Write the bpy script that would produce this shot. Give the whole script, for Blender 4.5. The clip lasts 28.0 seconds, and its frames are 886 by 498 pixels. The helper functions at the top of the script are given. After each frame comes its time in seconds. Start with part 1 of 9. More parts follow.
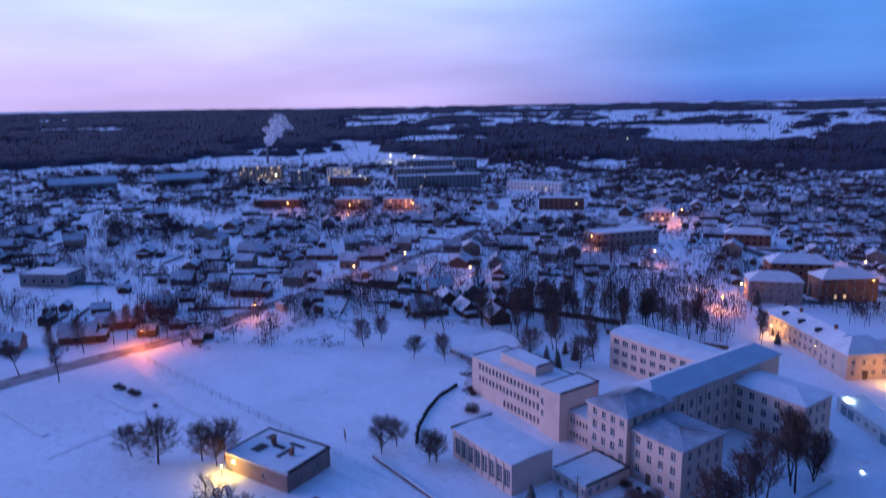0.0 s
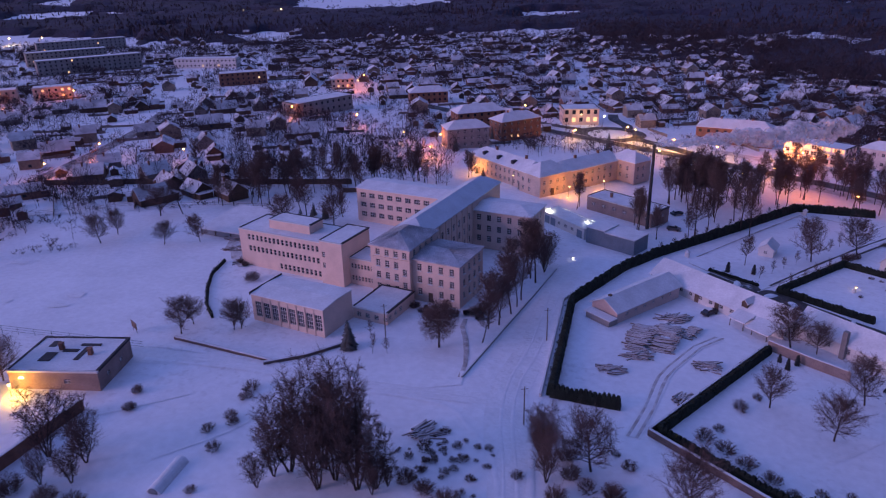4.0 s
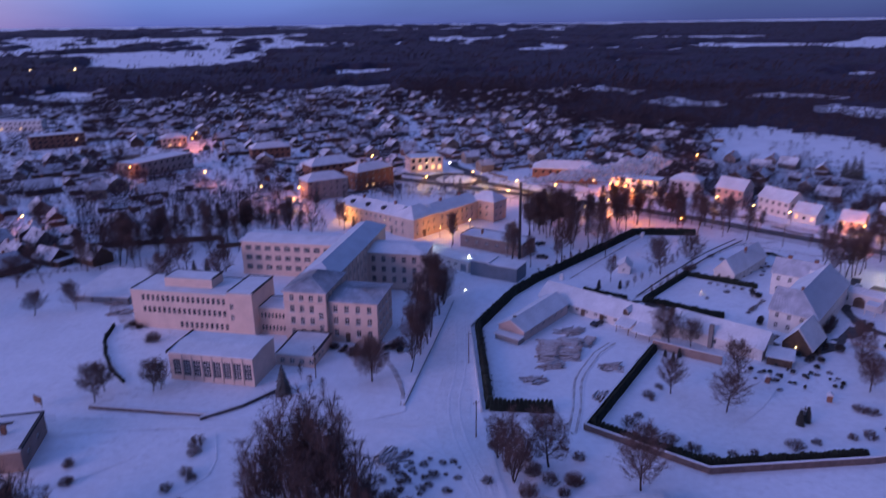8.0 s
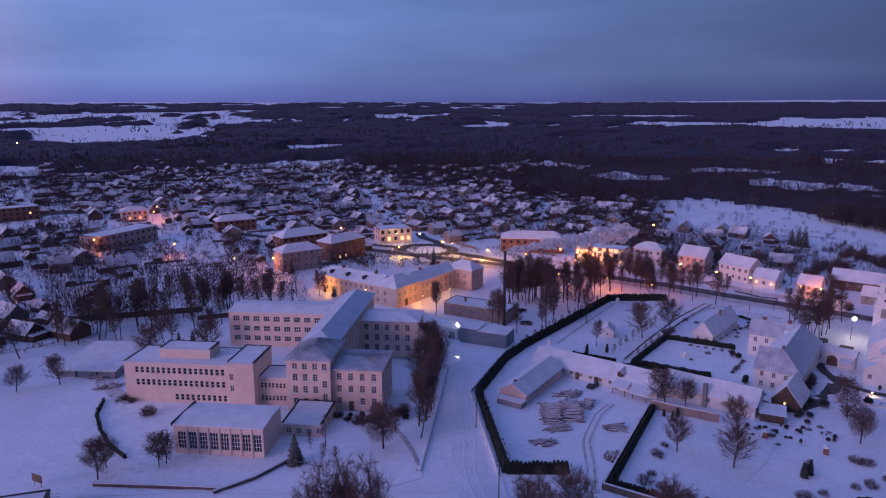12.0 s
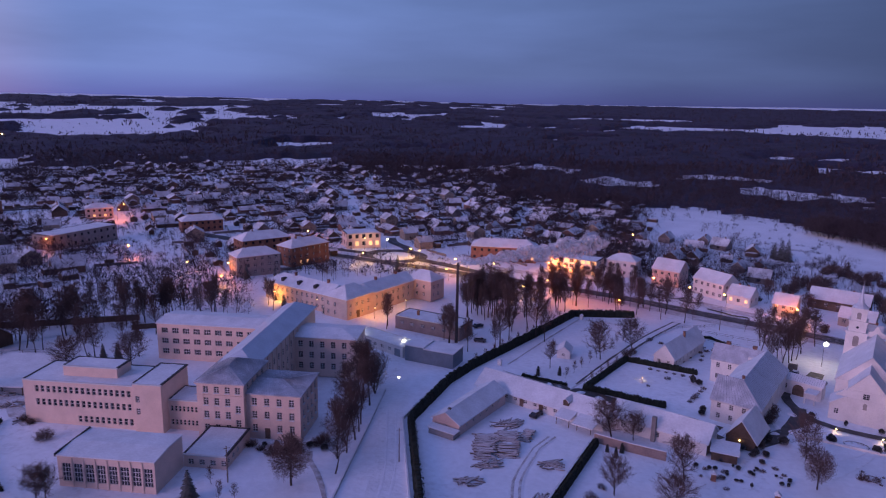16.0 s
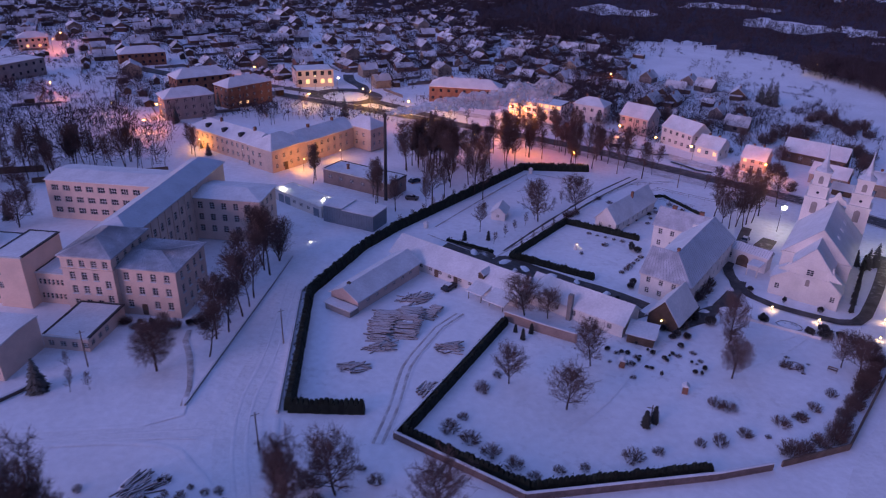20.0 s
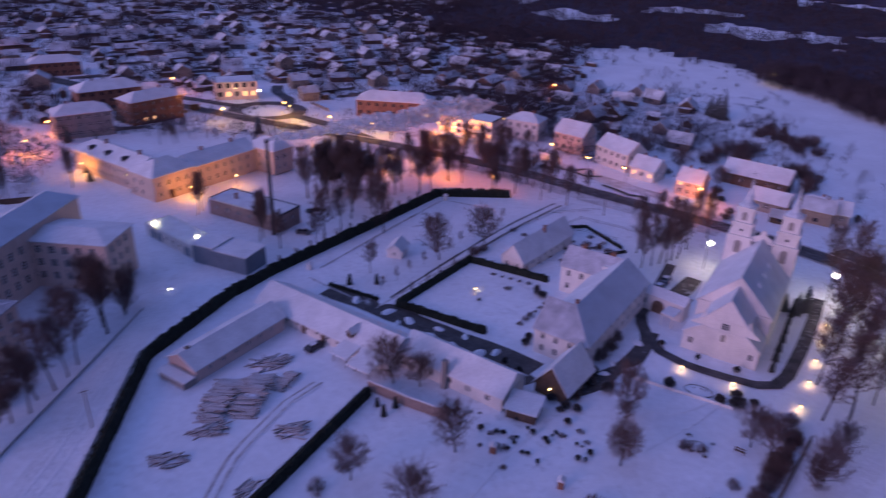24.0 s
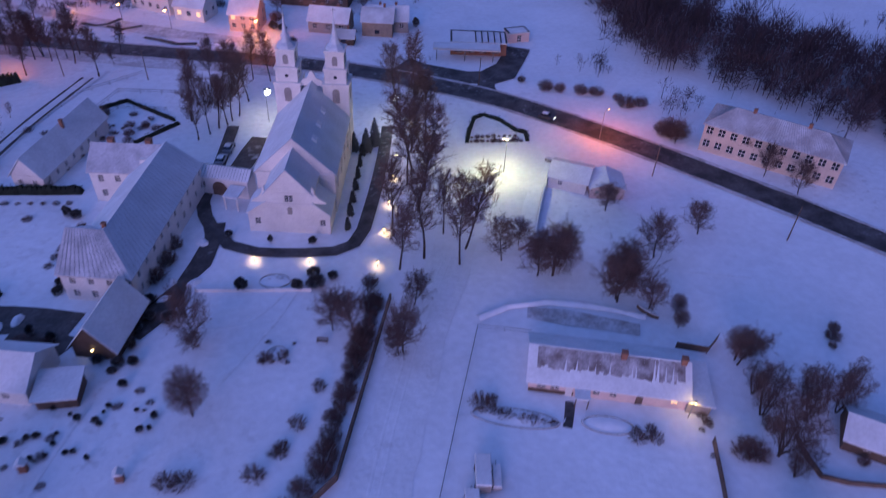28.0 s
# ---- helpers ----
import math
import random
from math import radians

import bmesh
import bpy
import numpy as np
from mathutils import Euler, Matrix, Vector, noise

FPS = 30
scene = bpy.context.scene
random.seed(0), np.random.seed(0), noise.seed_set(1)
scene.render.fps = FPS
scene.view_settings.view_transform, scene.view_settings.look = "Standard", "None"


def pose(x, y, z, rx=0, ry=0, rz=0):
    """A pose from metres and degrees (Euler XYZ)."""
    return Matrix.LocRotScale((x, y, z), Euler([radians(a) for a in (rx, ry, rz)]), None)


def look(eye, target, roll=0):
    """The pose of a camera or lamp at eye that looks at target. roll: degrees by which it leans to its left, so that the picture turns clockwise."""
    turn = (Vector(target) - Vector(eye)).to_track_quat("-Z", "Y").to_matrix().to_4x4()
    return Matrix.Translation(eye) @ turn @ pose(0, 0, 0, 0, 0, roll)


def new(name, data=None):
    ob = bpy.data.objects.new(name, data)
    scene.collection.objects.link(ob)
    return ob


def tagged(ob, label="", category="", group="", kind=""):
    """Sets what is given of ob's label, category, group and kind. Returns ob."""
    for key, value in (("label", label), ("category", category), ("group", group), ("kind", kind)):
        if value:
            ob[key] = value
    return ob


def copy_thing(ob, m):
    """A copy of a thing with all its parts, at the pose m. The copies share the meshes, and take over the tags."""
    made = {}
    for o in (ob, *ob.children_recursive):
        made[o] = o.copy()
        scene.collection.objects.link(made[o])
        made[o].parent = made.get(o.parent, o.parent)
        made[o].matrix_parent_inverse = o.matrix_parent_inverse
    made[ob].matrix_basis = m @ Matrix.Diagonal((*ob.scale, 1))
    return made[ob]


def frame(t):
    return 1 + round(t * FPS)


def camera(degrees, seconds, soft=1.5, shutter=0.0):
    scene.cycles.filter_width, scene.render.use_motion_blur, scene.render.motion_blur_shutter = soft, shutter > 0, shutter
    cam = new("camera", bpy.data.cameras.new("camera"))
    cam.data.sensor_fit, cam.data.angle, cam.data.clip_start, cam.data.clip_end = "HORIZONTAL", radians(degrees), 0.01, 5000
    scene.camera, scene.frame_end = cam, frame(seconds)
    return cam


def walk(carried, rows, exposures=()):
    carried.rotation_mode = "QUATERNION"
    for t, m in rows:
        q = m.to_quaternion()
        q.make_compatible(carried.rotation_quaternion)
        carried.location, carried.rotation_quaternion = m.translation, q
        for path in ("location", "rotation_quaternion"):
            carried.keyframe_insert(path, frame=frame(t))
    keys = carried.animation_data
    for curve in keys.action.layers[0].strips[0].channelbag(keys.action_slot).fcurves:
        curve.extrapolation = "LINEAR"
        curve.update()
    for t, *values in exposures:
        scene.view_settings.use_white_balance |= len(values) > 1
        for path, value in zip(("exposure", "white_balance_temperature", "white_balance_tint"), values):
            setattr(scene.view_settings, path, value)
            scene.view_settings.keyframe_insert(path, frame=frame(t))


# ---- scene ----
cam = camera(65.2, 28.0, 1.1, 0.9)
# seconds, x, y, z, heading to the right, tilt down, lean
PATH = [
    (0.0, 48.46, 44.21, 82.97, -49.19, 11.76, -0.96),
    (0.5, 47.75, 40.80, 82.33, -48.78, 8.74, -1.02),
    (1.0, 46.36, 37.44, 81.96, -48.71, 8.63, -0.95),
    (1.5, 45.33, 34.95, 81.64, -44.40, 8.67, -1.02),
    (2.0, 43.24, 32.14, 81.20, -31.78, 8.94, -1.08),
    (2.5, 41.60, 28.70, 81.40, -22.46, 9.35, -1.16),
    (3.0, 38.72, 25.47, 80.58, -21.15, 14.02, -1.09),
    (3.5, 37.25, 22.72, 80.90, -21.25, 20.46, -1.39),
    (4.0, 34.98, 20.51, 81.17, -21.26, 22.22, -1.44),
    (4.5, 32.99, 18.47, 80.92, -21.25, 22.21, -1.42),
    (6.5, 23.55, 10.10, 80.66, -14.89, 22.28, -1.01),
    (7.0, 20.47, 8.13, 80.84, -10.83, 22.47, -0.81),
    (7.5, 17.87, 6.63, 81.14, -7.95, 21.20, -0.79),
    (8.0, 14.94, 5.18, 81.03, -5.11, 18.05, -0.79),
    (8.5, 12.59, 4.04, 80.85, -2.26, 14.97, -0.86),
    (9.0, 9.58, 2.62, 80.85, 0.16, 12.67, -0.76),
    (9.5, 6.71, 1.68, 80.98, 0.31, 12.53, -0.67),
    (10.0, 3.70, 0.81, 80.77, 0.33, 12.38, -0.62),
    (10.5, 1.28, 0.37, 80.66, 0.23, 12.27, -0.50),
    (11.0, -0.00, 0.00, 80.60, -0.00, 12.19, -0.41),
    (11.5, -0.05, -0.09, 80.50, -0.14, 12.12, -0.34),
    (13.5, 4.99, 4.05, 81.30, -0.28, 11.92, 0.34),
    (14.0, 6.92, 5.94, 81.56, -0.25, 11.95, 0.52),
    (14.5, 9.05, 7.93, 81.35, -0.23, 11.87, 0.63),
    (15.0, 11.55, 10.12, 81.34, -0.22, 11.87, 0.78),
    (15.5, 13.85, 12.45, 81.38, -0.16, 11.92, 0.92),
    (16.0, 16.49, 14.88, 81.56, -0.12, 12.08, 1.05),
    (16.5, 19.03, 17.09, 81.12, -0.07, 15.00, 1.06),
    (17.0, 21.73, 19.68, 81.36, -0.03, 19.92, 1.12),
    (17.5, 24.35, 22.28, 81.42, -0.00, 24.45, 1.17),
    (18.0, 27.19, 25.11, 82.02, 0.03, 25.83, 1.36),
    (18.5, 29.75, 27.72, 82.37, 0.11, 25.88, 1.51),
    (19.0, 32.73, 30.66, 82.51, 0.12, 25.87, 1.57),
    (19.5, 35.45, 33.46, 82.75, 0.15, 25.93, 1.65),
    (20.0, 38.51, 36.50, 82.97, 0.15, 25.95, 1.70),
    (20.5, 41.29, 39.32, 83.03, 0.18, 25.90, 1.80),
    (21.0, 44.28, 42.48, 83.27, 0.22, 25.90, 1.86),
    (21.5, 47.13, 45.44, 83.32, 0.24, 25.86, 1.93),
    (23.5, 58.97, 57.22, 83.76, 0.23, 25.85, 2.09),
    (24.0, 62.37, 60.24, 83.96, 1.76, 25.84, 2.04),
    (24.5, 66.09, 62.90, 84.47, 12.43, 25.79, 1.91),
    (25.0, 69.25, 65.81, 84.26, 26.04, 25.56, 1.86),
    (25.5, 71.72, 69.13, 83.71, 32.88, 25.41, 2.13),
    (26.0, 75.01, 71.27, 83.19, 33.33, 27.99, 2.27),
    (26.5, 78.43, 73.18, 83.14, 33.73, 35.09, 2.41),
    (27.0, 82.45, 75.48, 83.70, 34.06, 40.38, 2.48),
    (27.5, 85.96, 77.35, 83.66, 34.32, 40.49, 2.72),
    (28.0, 89.91, 79.38, 83.92, 34.53, 39.50, 2.92),
]


def flown(x, y, z, yaw, tilt, lean):
    a, b = radians(yaw), radians(tilt)
    ahead = Vector((math.sin(a) * math.cos(b), math.cos(a) * math.cos(b), -math.sin(b)))
    return look((x, y, z), Vector((x, y, z)) + ahead * 100, lean)


EXPOSURES = [(0, 0.24, 4000, 4), (0.4, 0.28, 4600, -1), (0.9, 0.31, 5400, -4), (2.6, 0.30, 6500, 2), (3.3, 0.22, 6000, 19), (4, 0.19, 5100, 26), (8, 0.13, 4850, 21), (11, 0.12, 5050, 22), (16, 0.10, 5280, 25), (18, 0.10, 5120, 23),
             (20, 0.10, 5120, 23), (24, 0.08, 5150, 28), (25.6, 0.08, 5060, 26), (27, 0.08, 5000, 19), (28, 0.08, 4520, 16)]
walk(cam, [(t, flown(*row)) for t, *row in PATH], EXPOSURES)

# ---- sky and light ----
world = bpy.data.worlds.new("dusk_sky")
scene.world = world
world.use_nodes = True


def dusk_sky():
    nt = world.node_tree
    nt.nodes.clear()
    N, L = nt.nodes.new, nt.links.new
    co = N("ShaderNodeTexCoord")
    sep = N("ShaderNodeSeparateXYZ")
    L(co.outputs["Generated"], sep.inputs[0])
    # height above the horizon
    ramp = N("ShaderNodeValToRGB")
    L(sep.outputs["Z"], ramp.inputs[0])
    e = ramp.color_ramp.elements
    e[0].position, e[0].color = 0.0, (0.125, 0.132, 0.295, 1)
    e[1].position, e[1].color = 1.0, (0.24, 0.29, 0.58, 1)
    for at, c in ((0.035, (0.176, 0.222, 0.375, 1)), (0.14, (0.188, 0.258, 0.43, 1)), (0.34, (0.13, 0.182, 0.385, 1)), (0.6, (0.22, 0.27, 0.56, 1))):
        k = e.new(at)
        k.color = c
    glow = N("ShaderNodeValToRGB")
    L(sep.outputs["Z"], glow.inputs[0])
    e = glow.color_ramp.elements
    e[0].position, e[0].color = 0.0, (0.78, 0.42, 0.46, 1)
    e[1].position, e[1].color = 0.8, (0.28, 0.30, 0.56, 1)
    for at, c in ((0.05, (0.80, 0.47, 0.50, 1)), (0.14, (0.92, 0.70, 0.58, 1)), (0.32, (0.72, 0.60, 0.66, 1))):
        k = e.new(at)
        k.color = c
    # nearness to the afterglow's bearing
    dot = N("ShaderNodeVectorMath")
    dot.operation = "DOT_PRODUCT"
    L(co.outputs["Generated"], dot.inputs[0])
    a = radians(-76)
    dot.inputs[1].default_value = (math.sin(a), math.cos(a), 0)
    near = N("ShaderNodeMapRange")
    near.interpolation_type = "SMOOTHSTEP"
    near.inputs["From Min"].default_value, near.inputs["From Max"].default_value = 0.64, 1.0
    L(dot.outputs["Value"], near.inputs[0])
    mix = N("ShaderNodeMix")
    mix.data_type = "RGBA"
    L(near.outputs[0], mix.inputs["Factor"])
    L(ramp.outputs[0], mix.inputs["A"])
    L(glow.outputs[0], mix.inputs["B"])
    # thin streaks of cloud
    mp = N("ShaderNodeMapping")
    mp.inputs["Scale"].default_value = (1.6, 1.6, 9)
    L(co.outputs["Generated"], mp.inputs[0])
    noi = N("ShaderNodeTexNoise")
    noi.inputs["Scale"].default_value, noi.inputs["Detail"].default_value = 1.7, 5
    L(mp.outputs[0], noi.inputs[0])
    cl = N("ShaderNodeMapRange")
    cl.inputs["From Min"].default_value, cl.inputs["From Max"].default_value = 0.38, 0.66
    cl.inputs["To Min"].default_value, cl.inputs["To Max"].default_value = 0.90, 1.10
    L(noi.outputs[0], cl.inputs[0])
    mul = N("ShaderNodeMix")
    mul.data_type, mul.blend_type = "RGBA", "MULTIPLY"
    mul.inputs["Factor"].default_value = 1
    L(mix.outputs["Result"], mul.inputs["A"])
    L(cl.outputs[0], mul.inputs["B"])
    bg = N("ShaderNodeBackground")
    bg.inputs["Strength"].default_value = 0.85
    # the sky darkens away from the afterglow
    side = N("ShaderNodeMapRange")
    side.inputs["From Min"].default_value, side.inputs["From Max"].default_value = -0.45, 0.55
    side.inputs["To Min"].default_value, side.inputs["To Max"].default_value = 0.36, 1.15
    L(dot.outputs["Value"], side.inputs[0])
    fall = N("ShaderNodeMix")
    fall.data_type, fall.blend_type = "RGBA", "MULTIPLY"
    fall.inputs["Factor"].default_value = 1
    L(mul.outputs["Result"], fall.inputs["A"])
    L(side.outputs[0], fall.inputs["B"])
    L(fall.outputs["Result"], bg.inputs[0])
    out = N("ShaderNodeOutputWorld")
    L(bg.outputs[0], out.inputs[0])


dusk_sky()
sun = new("afterglow", bpy.data.lights.new("afterglow", "SUN"))
sun.data.energy, sun.data.angle, sun.data.color = 1.25, radians(30), (1.0, 0.54, 0.56)
sun.matrix_world = look((-100, -85, 30), (0, 0, 0))

# ---- materials ----
def mat(name, colour, rough=0.8, metal=0.0, var=0.25, scale=1.0, fine=12.0, bump=0.15, colour2=None, deep=0.05, island=0.0, emit=None, tufts=None, snowtop=0.0):
    """A surface with variation at a coarse and a fine scale (sizes in 1/m), and fine relief."""
    m = bpy.data.materials.new(name)
    m.use_nodes = True
    nt = m.node_tree
    N, L = nt.nodes.new, nt.links.new
    p = nt.nodes["Principled BSDF"]
    p.inputs["Roughness"].default_value, p.inputs["Metallic"].default_value = rough, metal
    co = N("ShaderNodeTexCoord")
    geo = N("ShaderNodeNewGeometry")
    big, small = N("ShaderNodeTexNoise"), N("ShaderNodeTexNoise")
    for n, s in ((big, scale), (small, fine)):
        n.inputs["Scale"].default_value, n.inputs["Detail"].default_value = s, 4
        L(geo.outputs["Position"], n.inputs["Vector"])
    c1 = colour
    c2 = colour2 or tuple(c * (1 - var) for c in colour)
    mx = N("ShaderNodeMix")
    mx.data_type = "RGBA"
    mx.inputs["A"].default_value, mx.inputs["B"].default_value = (*c1, 1), (*c2, 1)
    r = N("ShaderNodeMapRange")
    r.inputs["From Min"].default_value, r.inputs["From Max"].default_value = 0.35, 0.68
    L(big.outputs[0], r.inputs[0])
    L(r.outputs[0], mx.inputs["Factor"])
    mul = N("ShaderNodeMix")
    mul.data_type, mul.blend_type = "RGBA", "MULTIPLY"
    mul.inputs["Factor"].default_value = 1
    r2 = N("ShaderNodeMapRange")
    r2.inputs["From Min"].default_value, r2.inputs["From Max"].default_value = 0.3, 0.7
    r2.inputs["To Min"].default_value, r2.inputs["To Max"].default_value = 1 - var * 0.7, 1 + var * 0.3
    L(small.outputs[0], r2.inputs[0])
    L(mx.outputs["Result"], mul.inputs["A"])
    L(r2.outputs[0], mul.inputs["B"])
    last = mul.outputs["Result"]
    if tufts:
        # dead grass and scuffs that show through in scattered patches
        t1, t2 = N("ShaderNodeTexNoise"), N("ShaderNodeTexNoise")
        rr = []
        for n, sc, lo, hi in ((t1, tufts[0], 0.56, 0.66), (t2, tufts[1], 0.50, 0.64)):
            n.inputs["Scale"].default_value, n.inputs["Detail"].default_value = sc, 3
            L(geo.outputs["Position"], n.inputs["Vector"])
            q = N("ShaderNodeMapRange")
            q.inputs["From Min"].default_value, q.inputs["From Max"].default_value = lo, hi
            L(n.outputs[0], q.inputs[0])
            rr.append(q)
        both = N("ShaderNodeMath")
        both.operation = "MULTIPLY"
        L(rr[0].outputs[0], both.inputs[0])
        L(rr[1].outputs[0], both.inputs[1])
        amt = N("ShaderNodeMath")
        amt.operation = "MULTIPLY"
        amt.inputs[1].default_value = tufts[3]
        L(both.outputs[0], amt.inputs[0])
        tm = N("ShaderNodeMix")
        tm.data_type = "RGBA"
        tm.inputs["B"].default_value = (*tufts[2], 1)
        L(amt.outputs[0], tm.inputs["Factor"])
        L(last, tm.inputs["A"])
        last = tm.outputs["Result"]
    if island:
        info = N("ShaderNodeObjectInfo")
        hsv = N("ShaderNodeHueSaturation")
        r3 = N("ShaderNodeMapRange")
        r3.inputs["To Min"].default_value, r3.inputs["To Max"].default_value = 1 - island, 1 + island
        add = N("ShaderNodeMath")
        add.operation = "ADD"
        frac = N("ShaderNodeMath")
        frac.operation = "FRACT"
        L(info.outputs["Random"], add.inputs[0])
        L(geo.outputs["Random Per Island"], add.inputs[1])
        L(add.outputs[0], frac.inputs[0])
        L(frac.outputs[0], r3.inputs[0])
        L(r3.outputs[0], hsv.inputs["Value"])
        L(last, hsv.inputs["Color"])
        last = hsv.outputs["Color"]
    if snowtop:
        # a dusting of snow on whatever faces up
        up = N("ShaderNodeSeparateXYZ")
        L(geo.outputs["Normal"], up.inputs[0])
        lie = N("ShaderNodeMapRange")
        lie.inputs["From Min"].default_value, lie.inputs["From Max"].default_value, lie.inputs["To Max"].default_value = 0.35, 0.9, snowtop
        L(up.outputs["Z"], lie.inputs[0])
        sn = N("ShaderNodeMix")
        sn.data_type = "RGBA"
        sn.inputs["B"].default_value = (0.82, 0.82, 0.85, 1)
        L(lie.outputs[0], sn.inputs["Factor"])
        L(last, sn.inputs["A"])
        last = sn.outputs["Result"]
    L(last, p.inputs["Base Color"])
    if bump:
        b = N("ShaderNodeBump")
        b.inputs["Strength"].default_value, b.inputs["Distance"].default_value = bump, deep
        L(small.outputs[0], b.inputs["Height"])
        L(b.outputs[0], p.inputs["Normal"])
    if emit:
        p.inputs["Emission Color"].default_value, p.inputs["Emission Strength"].default_value = (*emit[0], 1), emit[1]
    return m


SNOW = mat("snow", (0.87, 0.885, 0.93), 0.75, var=0.10, scale=0.06, fine=0.7, bump=0.25, deep=0.4, tufts=(0.6, 0.02, (0.38, 0.36, 0.37), 0.25))
SNOWROOF = mat("roof_snow", (0.78, 0.79, 0.82), 0.8, var=0.16, scale=0.25, fine=2.0, bump=0.4)
TROD = mat("trodden_snow", (0.84, 0.85, 0.885), 0.6, var=0.09, scale=0.2, fine=1.1, bump=0.4, deep=0.3, tufts=(0.5, 0.06, (0.42, 0.40, 0.40), 0.3))
RUT = mat("packed_rut_snow", (0.76, 0.77, 0.81), 0.55, var=0.1, scale=0.3, fine=1.0, bump=0.3, colour2=(0.84, 0.85, 0.89))
ASPHALT = mat("wet_asphalt", (0.035, 0.033, 0.034), 0.7, var=0.45, scale=0.3, fine=2.0, colour2=(0.12, 0.11, 0.11), tufts=(0.9, 0.05, (0.45, 0.44, 0.46), 0.5))
SALTED = mat("salted_road", (0.17, 0.15, 0.16), 0.7, var=0.35, scale=0.3, fine=1.5, bump=0.3, colour2=(0.42, 0.40, 0.42))
PACKED = mat("dirty_packed_snow", (0.52, 0.50, 0.51), 0.75, var=0.3, scale=0.3, fine=1.2, bump=0.4, deep=0.2, colour2=(0.74, 0.74, 0.77))
MUD = mat("wet_brown_mud", (0.045, 0.038, 0.036), 0.6, var=0.4, scale=0.5, fine=2.0, colour2=(0.10, 0.085, 0.08), bump=0.5, tufts=(0.35, 0.12, (0.72, 0.72, 0.75), 0.9))
STUBBLE = mat("stubble_through_snow", (0.42, 0.38, 0.37), 0.9, var=0.4, scale=0.4, fine=2.0, colour2=(0.72, 0.72, 0.75), bump=0.5)
CREAM = mat("cream_plaster", (0.78, 0.61, 0.51), 0.85, var=0.12, scale=0.35, fine=5, bump=0.2)
PINK = mat("pale_pink_plaster", (0.72, 0.56, 0.50), 0.85, var=0.15, scale=0.3, fine=5, bump=0.2)
WHITE = mat("white_lime_plaster", (0.80, 0.77, 0.74), 0.85, var=0.14, scale=0.3, fine=4, bump=0.25)
YELLOW = mat("ochre_plaster", (0.62, 0.50, 0.42), 0.85, var=0.18, scale=0.3, fine=4, bump=0.25)
GREYWALL = mat("grey_render", (0.36, 0.33, 0.31), 0.9, var=0.25, scale=0.3, fine=4, bump=0.25)
BRICK = mat("red_brick", (0.30, 0.15, 0.10), 0.9, var=0.35, scale=0.5, fine=9, bump=0.35)
BROWNWALL = mat("brown_plastered_brick", (0.36, 0.27, 0.24), 0.9, var=0.3, scale=0.3, fine=5, bump=0.3)
DARKSTONE = mat("dark_field_stone", (0.19, 0.145, 0.135), 0.9, var=0.4, scale=0.8, fine=5, bump=0.5)
PLINTH = mat("grey_stone", (0.30, 0.28, 0.27), 0.9, var=0.3, scale=0.6, fine=6, bump=0.4)
WOOD = mat("weathered_boards", (0.16, 0.11, 0.08), 0.85, var=0.4, scale=0.6, fine=9, bump=0.4, island=0.3)
DARKROOF = mat("dark_roofing", (0.06, 0.055, 0.06), 0.8, var=0.4, scale=0.4, fine=4)
TINROOF = mat("grey_tin", (0.33, 0.36, 0.40), 0.55, 0.35, var=0.25, scale=0.3, fine=3)
BLUETIN = mat("frosted_tin", (0.60, 0.64, 0.71), 0.5, 0.1, var=0.14, scale=0.25, fine=3, bump=0.2)
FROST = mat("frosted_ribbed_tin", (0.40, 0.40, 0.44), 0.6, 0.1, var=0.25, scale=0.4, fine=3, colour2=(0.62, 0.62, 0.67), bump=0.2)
THINSNOW = mat("brown_roofing_under_thin_snow", (0.20, 0.165, 0.16), 0.85, var=0.4, scale=0.5, fine=3, colour2=(0.52, 0.50, 0.52), bump=0.4, island=0.15)
THINROOF = mat("tin_under_thin_snow", (0.40, 0.36, 0.37), 0.7, var=0.3, scale=0.3, fine=2.5, colour2=(0.66, 0.65, 0.68), bump=0.3)
BARK = mat("bark", (0.075, 0.057, 0.05), 0.95, var=0.45, scale=1.2, fine=12, bump=0.6)
TWIG = mat("bare_twigs", (0.16, 0.105, 0.096), 0.95, var=0.4, scale=0.3, fine=4, bump=0.3, island=0.35)
DARKTWIG = mat("dark_thicket_twigs", (0.068, 0.050, 0.062), 0.95, var=0.4, scale=0.1, fine=2, bump=0.2, island=0.35)
HEDGE = mat("thuja_green", (0.018, 0.026, 0.016), 0.95, var=0.45, scale=0.8, fine=6, bump=0.5, island=0.35)
YEWM = mat("yew_green", (0.085, 0.09, 0.095), 0.95, var=0.45, scale=0.8, fine=6, bump=0.5, island=0.5, snowtop=0.6)
THUJAM = mat("thuja_green", (0.016, 0.024, 0.020), 0.95, var=0.4, scale=0.8, fine=6, bump=0.5, island=0.4, snowtop=0.06)
FIR = mat("fir_green", (0.024, 0.036, 0.028), 0.95, var=0.45, scale=0.8, fine=6, bump=0.5, island=0.4, snowtop=0.14)
KERB = mat("snow_dusted_kerb", (0.30, 0.28, 0.28), 0.9, var=0.3, scale=0.6, fine=6, bump=0.4, snowtop=0.9)
# the violet-blue of distant haze is put into the canopy's base colour
HAZEWOODS = mat("far_woods", (0.042, 0.036, 0.070), 1.0, var=0.5, scale=0.02, fine=0.3, bump=0.6, deep=3.0)
GLASS = mat("dark_window_glass", (0.03, 0.035, 0.05), 0.12, var=0.3, scale=0.8, fine=4, bump=0.02)
FRAME = mat("white_painted_frame", (0.70, 0.68, 0.66), 0.6, var=0.12, scale=1, fine=8)
